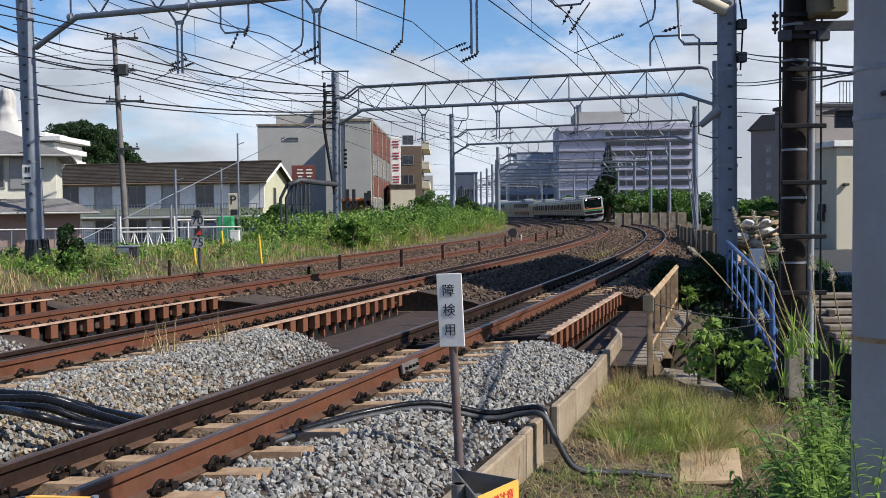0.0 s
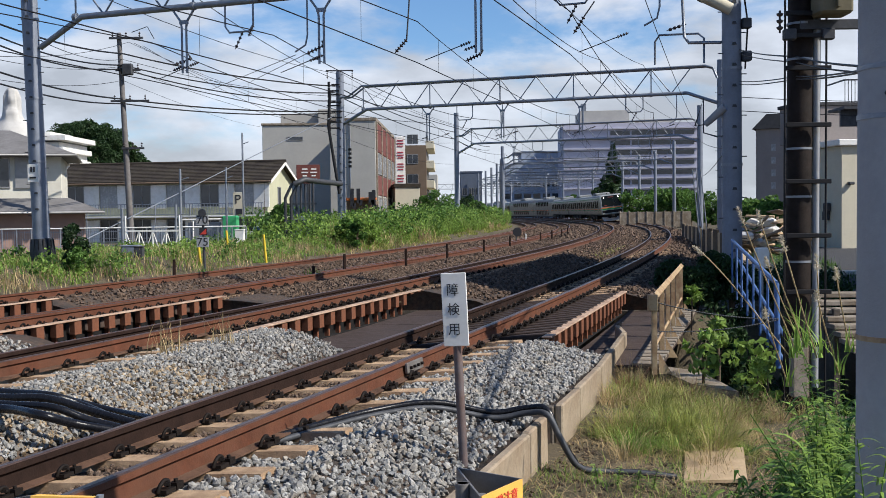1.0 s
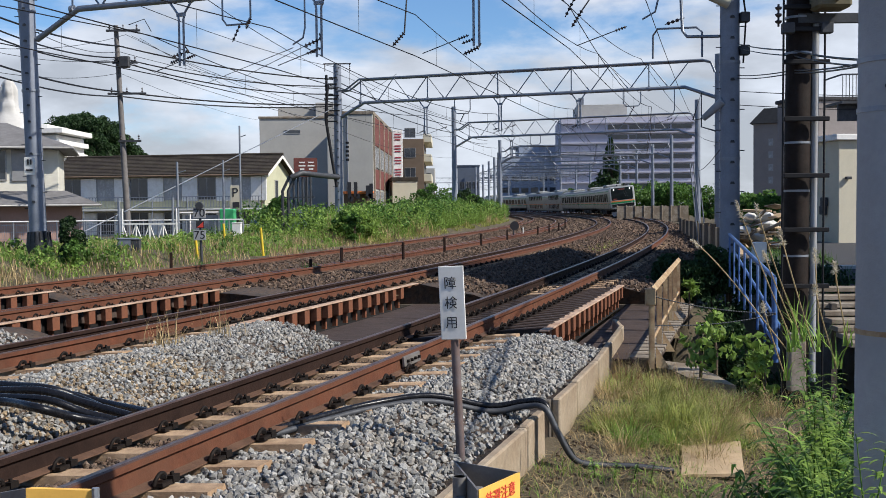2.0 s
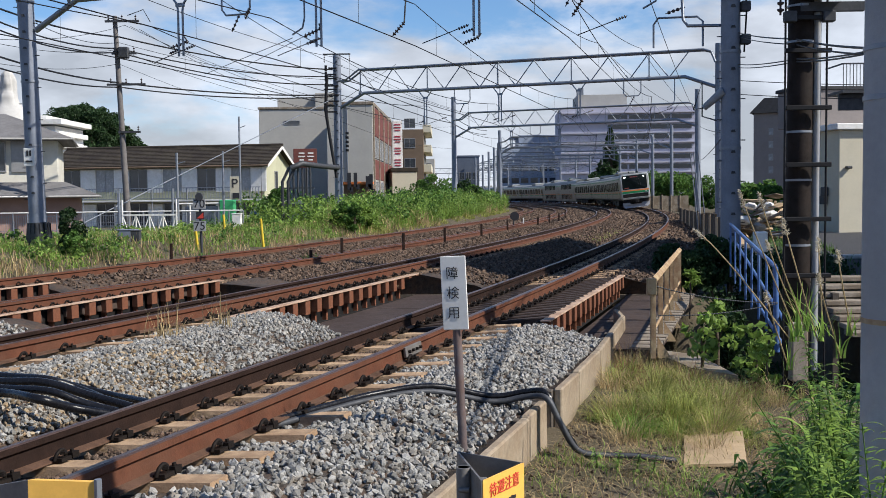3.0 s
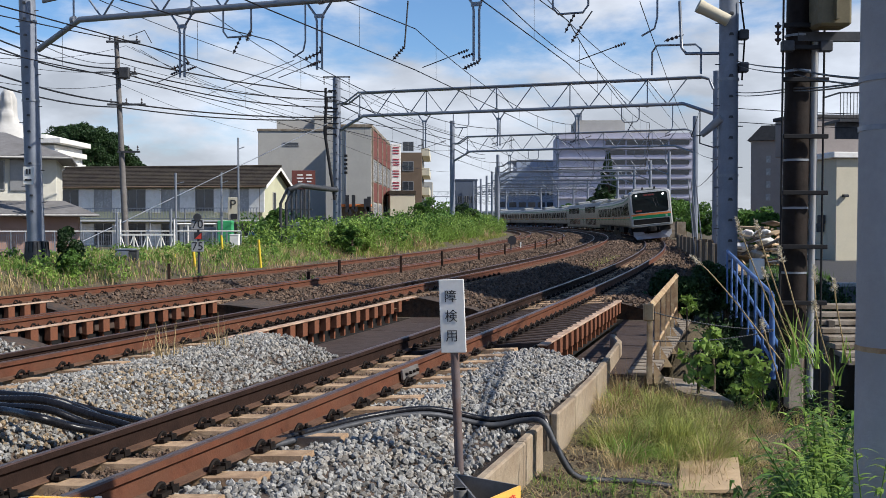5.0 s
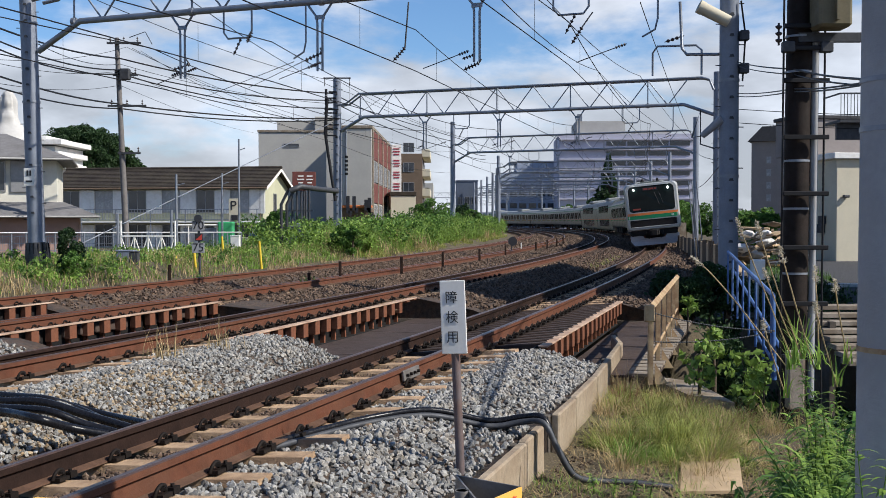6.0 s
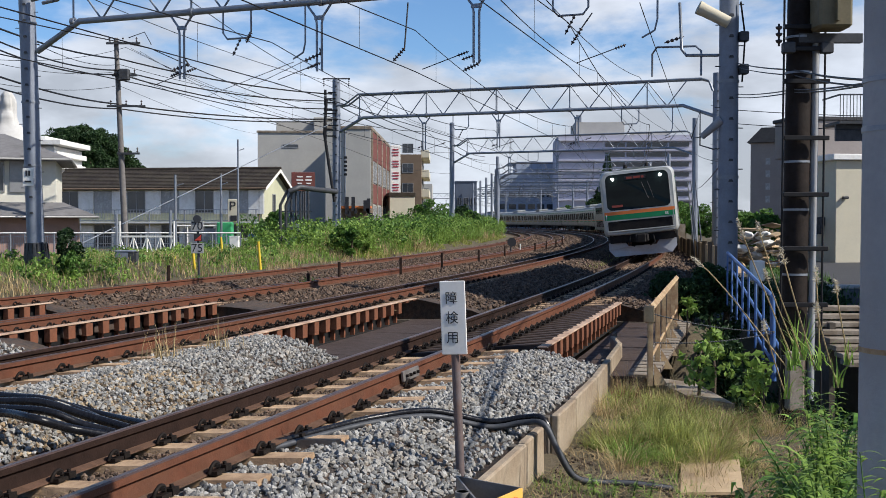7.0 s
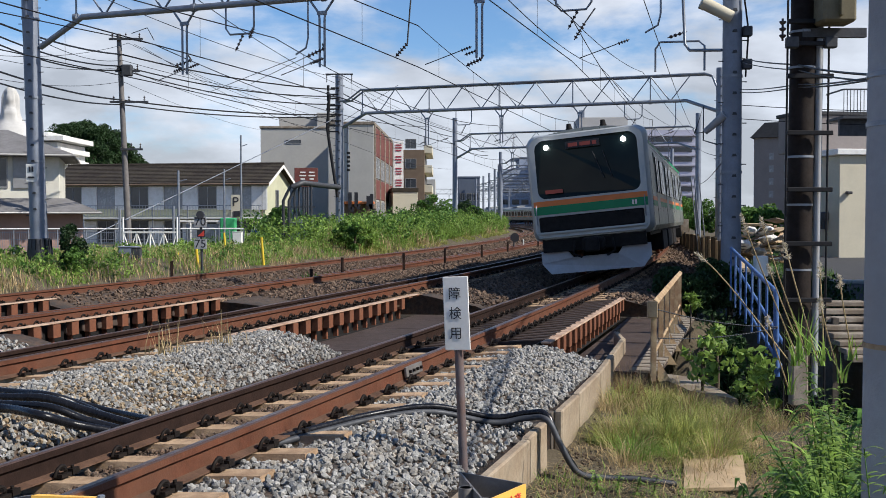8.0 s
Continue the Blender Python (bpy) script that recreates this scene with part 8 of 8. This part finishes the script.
def plants():
    for x, y, Y, h, w in ((88, 300, 150, 5.5, 5), (110, 300, 152, 6.5, 6), (130, 300, 150, 7.0, 6.5), (150, 300, 155, 7.2, 6.5), (172, 300, 150, 6.6, 6), (195, 300, 152, 5.6, 5.5), (213, 302, 155, 4.2, 5), (100, 310, 145, 4.0, 5), (160, 310, 145, 5.0, 6), (240, 305, 158, 2.0, 4)):
        X, z = plan_x(x, Y), plan_z(y, Y)
        tree(X, Y, z - 0.8, h + 0.4, w, "leaf_dark", "dense dark green tree on the wooded hill", 34, 240, 0.34)
    hill = MB()
    rings = []
    for k in range(6):
        r = 1 - k / 6
        rings.append([Vector((-50 + 22 * r * math.cos(a), 158 + 14 * r * math.sin(a), -1 + 9.2 * (1 - r * r))) for a in [2 * math.pi * j / 24 for j in range(24)]])
    hill.loft(rings, True, smooth=True)
    tagged(part("wooded_hill", hill, M["soil"]), "low green hill behind the houses", "hill", kind="structure")
    tree(26.80, 175.0, -0.5, 12.9, 6.4, "leaf_dark", "tall dark conifer behind the line", 110, 90, 0.5, shape="cone")
    tree(26.60, 190.0, -0.5, 6.0, 4.5, "leaf_dark", "dark evergreen tree behind the line", 30, 110, 0.45)
    for x, Y, h, w in ((1120, 140, 4.6, 6), (1143, 145, 5.0, 6), (1165, 140, 4.4, 6), (1190, 138, 4.8, 6), (1212, 135, 4.6, 5), (1240, 130, 4.0, 5), (1262, 120, 3.6, 5), (1320, 75, 2.6, 4), (1345, 72, 2.8, 4), (1362, 70, 2.4, 3.5), (1005, 230, 5.5, 8), (1020, 225, 4.6, 7)):
        tree(plan_x(x, Y), Y, -0.6, h, w, "leaf", "bushy green roadside tree", 24, 110, 0.34)
    for x, Y, h, w, mat in ((745, 92, 2.6, 3.2, "leaf"), (765, 92, 2.9, 3.0, "leaf"), (785, 95, 2.4, 2.4, "leaf"), (815, 96, 2.2, 2.4, "leaf_dark"), (830, 100, 1.9, 2.5, "leaf"), (606, 50, 1.3, 1.0, "leaf"), (622, 49, 1.5, 0.9, "leaf"), (640, 52, 1.2, 1.2, "leaf_bright"), (490, 60, 1.8, 1.6, "leaf"), (475, 58, 1.5, 1.3, "leaf")):
        tree(plan_x(x, Y), Y, ground_z(plan_x(x, Y), Y), h, w, mat, "leafy green shrub on the railway bank", 20, 110, 0.17, name="shrub", cat="shrub")
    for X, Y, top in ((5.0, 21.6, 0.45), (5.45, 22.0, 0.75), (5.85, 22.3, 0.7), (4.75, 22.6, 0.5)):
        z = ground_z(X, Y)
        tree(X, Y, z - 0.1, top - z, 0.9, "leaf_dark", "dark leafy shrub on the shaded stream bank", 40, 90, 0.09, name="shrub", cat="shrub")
    tree(-10.43, 29.5, ground_z(-10.43, 29.5) - 0.1, 1.3, 0.85, "leaf_dark", "small dense dark shrub beside the portal pole", 26, 150, 0.085, name="shrub", cat="shrub")
    tree(-10.01, 29.0, ground_z(-10.01, 29.0) - 0.1, 0.8, 0.7, "leaf", "low green shrub beside the portal pole", 16, 120, 0.085, name="shrub", cat="shrub")

    # broad-leaved weeds in the channel mouth
    for x, y, Y, h, w in ((1235, 640, 12.6, 0.75, 0.55), (1262, 625, 13.2, 0.9, 0.6), (1330, 660, 12.6, 0.75, 0.6), (1215, 540, 17.0, 0.5, 0.4), (1350, 690, 11.6, 0.6, 0.5)):
        X = plan_x(x, Y)
        z = plan_z(y, Y) - h * 0.6
        t = tree(X, Y, z, h, w, "leaf_bright", "broad-leaved light green weed at the stream's edge", 9, 15, 0.11, name="weed_plant", cat="weed")
    # leaf_dark here also carries the shade of the channel mouth in its colour
    for k in range(16):
        Y = rng.uniform(14.6, 21)
        X = rng.uniform(3.3, 4.0) + (Y - 14.6) * 0.19
        if su_of(X, Y)[1] < 3.1:
            continue
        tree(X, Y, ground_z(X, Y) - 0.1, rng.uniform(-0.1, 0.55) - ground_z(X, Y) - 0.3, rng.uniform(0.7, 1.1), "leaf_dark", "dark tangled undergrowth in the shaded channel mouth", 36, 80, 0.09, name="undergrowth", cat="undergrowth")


plants()


def verge_weeds():
    """Low leafy clumps along the far verge and bank."""
    for name, n, s0, s1, u0, u1, r0, r1, leaf, mat, label in (
            ("verge_weeds", 230, 8, 62, -19.0, -13.4, 0.12, 0.34, 0.11, "leaf_bright", "low leafy weeds on the far verge"),
            ("verge_weeds", 120, 8, 62, -19.0, -13.6, 0.12, 0.36, 0.12, "leaf", "low dark leafy weeds on the far verge"),
            ("bank_weeds", 300, 44, 110, -19.5, -13.8, 0.3, 0.75, 0.2, "leaf", "leafy green weeds among the tall grass of the bank"),
            ("bank_undergrowth", 240, 16.8, 30, 3.2, 5.8, 0.2, 0.5, 0.11, "leaf_dark", "dark leafy growth on the shaded stream bank"),
            ("bank_weeds", 360, 40, 116, -18.0, -13.3, 0.25, 0.65, 0.15, "leaf_bright", "light green leafy weeds over the railway bank")):
        x, y, z = patch(n, s0, s1, u0, u1)
        r = rng.uniform(r0, r1, n)
        if name == "bank_weeds":
            z = z + rng.uniform(0.0, 0.75, n)
        V, F = leaf_cloud(np.stack([x, y, z + r * 0.7], 1), r, 55, leaf, 0.8)
        tagged(new(name, np_mesh(name, V, F, [M[mat]])), label, "weeds", kind="stuff")


verge_weeds()


def pit_undergrowth():
    """Tangled growth filling the shaded channel mouth; the shade is put into its dark leaf colour."""
    n = 620
    x = rng.uniform(2.75, 6.6, n)
    y = rng.uniform(12.9, 21.0, n)
    z = np.array([ground_z(a, b) for a, b in zip(x, y)])
    keep = (z < -0.75) & np.array([su_of(a, b)[1] > 2.85 for a, b in zip(x, y)])
    x, y, z = x[keep], y[keep], z[keep]
    r = rng.uniform(0.18, 0.42, len(x))
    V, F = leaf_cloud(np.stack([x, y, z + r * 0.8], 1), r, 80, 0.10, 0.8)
    tagged(new("pit_undergrowth", np_mesh("pit_undergrowth", V, F, [M["leaf_dark"]])), "tangled undergrowth in the channel mouth, the pit's shade put into its dark leaves", "undergrowth", kind="stuff")


pit_undergrowth()


def stem_plant(x, y, z, h, lean, leaves, ll, lw, mat, label, name="tall_weed", droop=0.5):
    """An upright stem with narrow leaves all the way up."""
    t = thing(name, label, "weed")
    a = rng.uniform(0, 2 * math.pi)
    pts = [Vector((x + lean * h * k * k * math.cos(a) / 16, y + lean * h * k * k * math.sin(a) / 16, z + h * k / 4)) for k in range(5)]
    part("stem", MB().tube(pts, [0.007, 0.006, 0.005, 0.004, 0.002], 5), M["leaf"], t)
    f = np.sort(rng.uniform(0.08, 1.0, leaves))
    P = np.array([lerp(pts[min(int(v * 4), 3)], pts[min(int(v * 4), 3) + 1], v * 4 - min(int(v * 4), 3)) for v in f])
    b = rng.uniform(0, 2 * np.pi, leaves)
    out = np.stack([np.cos(b), np.sin(b), np.zeros(leaves)], 1)
    side = np.stack([-np.sin(b), np.cos(b), np.zeros(leaves)], 1)
    L = ll * rng.uniform(0.6, 1.2, leaves) * (1.15 - 0.6 * f)
    rows = []
    for k in range(5):
        q = k / 4
        c = P + out * (L * q * 0.9)[:, None] + np.array([0, 0, 1.0]) * (L * (0.55 * q - droop * q * q * 1.2))[:, None]
        w = lw * math.sin(math.pi * (0.12 + 0.88 * q) ** 0.8) * 0.5 + 0.0008
        rows += [c - side * w, c + side * w]
    V = np.stack(rows, 1)
    F = np.array([(2 * k, 2 * k + 1, 2 * k + 3, 2 * k + 2) for k in range(4)])
    F = (F[None] + 10 * np.arange(leaves)[:, None, None]).reshape(-1, 4)
    ob = new("foliage", np_mesh("foliage", V.reshape(-1, 3), F, [M[mat]]))
    ob.parent = t
    return t


def plume_grass(base, tip, label="tall reed grass with pale feathery seed head"):
    t = thing("plume_grass", label, "reed grass", group="plumed reed grasses")
    base, tip = Vector(base), Vector(tip)
    d = tip - base
    bow = Vector((d.x * 0.25, 0, abs(d.z) * 0.10 + abs(d.x) * 0.25))
    pts = [base + d * (k / 10) + bow * (math.sin(math.pi * k / 10) * 0.8) for k in range(11)]
    part("stalk", MB().tube(pts, [0.005] * 8 + [0.003, 0.002, 0.001], 5), M["straw"], t)
    n = 110
    f = rng.uniform(0.78, 1.0, n)
    P = np.array([lerp(pts[min(int(v * 10), 9)], pts[min(int(v * 10), 9) + 1], v * 10 - min(int(v * 10), 9)) for v in f])
    dirs = rng.normal(size=(n, 3)) * 0.6 + np.array([d.x, d.y, d.z * 0.4]) / max(d.length, 0.1)
    dirs /= np.linalg.norm(dirs, axis=1)[:, None]
    ln = 0.05 * (1.15 - f)[:, None] * 1.5 + 0.010
    side = np.cross(dirs, rng.normal(size=(n, 3)))
    side /= np.linalg.norm(side, axis=1)[:, None]
    V = np.stack([P - side * 0.0012, P + side * 0.0012, P + dirs * ln * 0.6 + side * 0.003, P + dirs * ln], 1)
    F = (np.array([[0, 1, 2, 3]])[None] + 4 * np.arange(n)[:, None, None]).reshape(-1, 4)
    ob = new("seed_head", np_mesh("seed_head", V.reshape(-1, 3), F, [M["plume"]]))
    ob.parent = t
    k = 7
    bl = blades("blade", np.full(k, base.x) + rng.normal(0, 0.02, k), np.full(k, base.y), np.full(k, base.z), rng.uniform(0.25, 0.5, k) * max(0.4, abs(d.z)), np.full(k, 0.016), 0.8, [M["leaf_bright"]], "")
    bl.parent = t
    for key in ("label", "category", "kind"):
        if key in bl:
            del bl[key]


def near_weeds():
    for k in range(125):
        Y = rng.uniform(4.3, 7.4)
        px = rng.uniform(0.325, 0.392) if k % 4 else rng.uniform(0.27, 0.36)
        X = px * Y
        h = rng.uniform(0.75, 1.3) * (0.7 if px < 0.345 else 1.0) if px > 0.325 else rng.uniform(0.2, 0.5)
        if k % 5 < 2:
            stem_plant(X, Y, ground_z(X, Y) - 0.03, h, rng.uniform(-0.2, 0.3), int(50 + 50 * h), 0.18, 0.016, ("leaf", "leaf_bright", "leaf_bright")[k % 3], "upright weed with many narrow green leaves")
        else:
            stem_plant(X, Y, ground_z(X, Y) - 0.03, h * rng.uniform(0.6, 1.0), rng.uniform(-0.4, 0.5), int(16 + 22 * h), 0.30, 0.027, ("leaf", "leaf_bright")[k % 2], "leaning weed with long lance-shaped green leaves", "lance_weed", rng.uniform(0.6, 1.0))
    for k in range(70):
        Y = rng.uniform(4.5, 7.2)
        px = rng.uniform(0.262, 0.345)
        h = (0.22 + 4.5 * (px - 0.262)) * rng.uniform(0.7, 1.15)
        stem_plant(px * Y, Y, ground_z(px * Y, Y) - 0.03, h, rng.uniform(-0.5, 0.6), int(12 + 24 * h), 0.26, 0.026, ("leaf", "leaf_bright", "leaf")[k % 3], "low weed with lance-shaped green leaves", "lance_weed", rng.uniform(0.5, 0.9))
    for k in range(34):
        Y = rng.uniform(5.2, 7.5)
        X = rng.uniform(0.26, 0.37) * Y
        stem_plant(X, Y, ground_z(X, Y) - 0.03, rng.uniform(0.25, 0.55), 0.4, 9, 0.36, 0.024, "leaf_bright", "coarse grass with long arching green leaves", "broad_grass", 0.8)
    for k in range(16):
        Y = rng.uniform(3.5, 3.95)
        X = rng.uniform(0.375, 0.412) * Y
        stem_plant(X, Y, ground_z(X, Y) - 0.03, rng.uniform(0.75, 1.15), 0.15, 80, 0.14, 0.012, "leaf_bright", "upright weed with many narrow green leaves")
    for x, y in ((1120, 860), (1050, 848), (1085, 855), (1150, 862)):
        Y = 8.0
        X = plan_x(x, Y)
        stem_plant(X, Y, ground_z(X, Y), 0.16, 0.2, 26, 0.10, 0.014, "leaf_bright", "small bright green weed in the soil", "small_weed")
    for b, tp in (((2.41, 7.50, 0.45), (1.89, 8.20, 1.22)), ((2.42, 7.40, 0.50), (2.07, 7.60, 1.51)), ((2.44, 7.30, 0.55), (2.15, 7.40, 1.49)), ((2.42, 7.00, 0.52), (2.25, 7.20, 1.32)),
                  ((2.38, 6.80, 0.58), (2.38, 6.90, 1.20)), ((2.49, 6.60, 0.61), (2.40, 6.60, 1.13)), ((2.30, 7.20, 0.30), (2.14, 7.20, 0.83)), ((2.42, 6.60, 0.47), (2.28, 6.60, 0.99)), ((2.50, 7.60, 0.55), (2.29, 7.70, 1.15))):
        plume_grass(b, tp)


near_weeds()


motions()
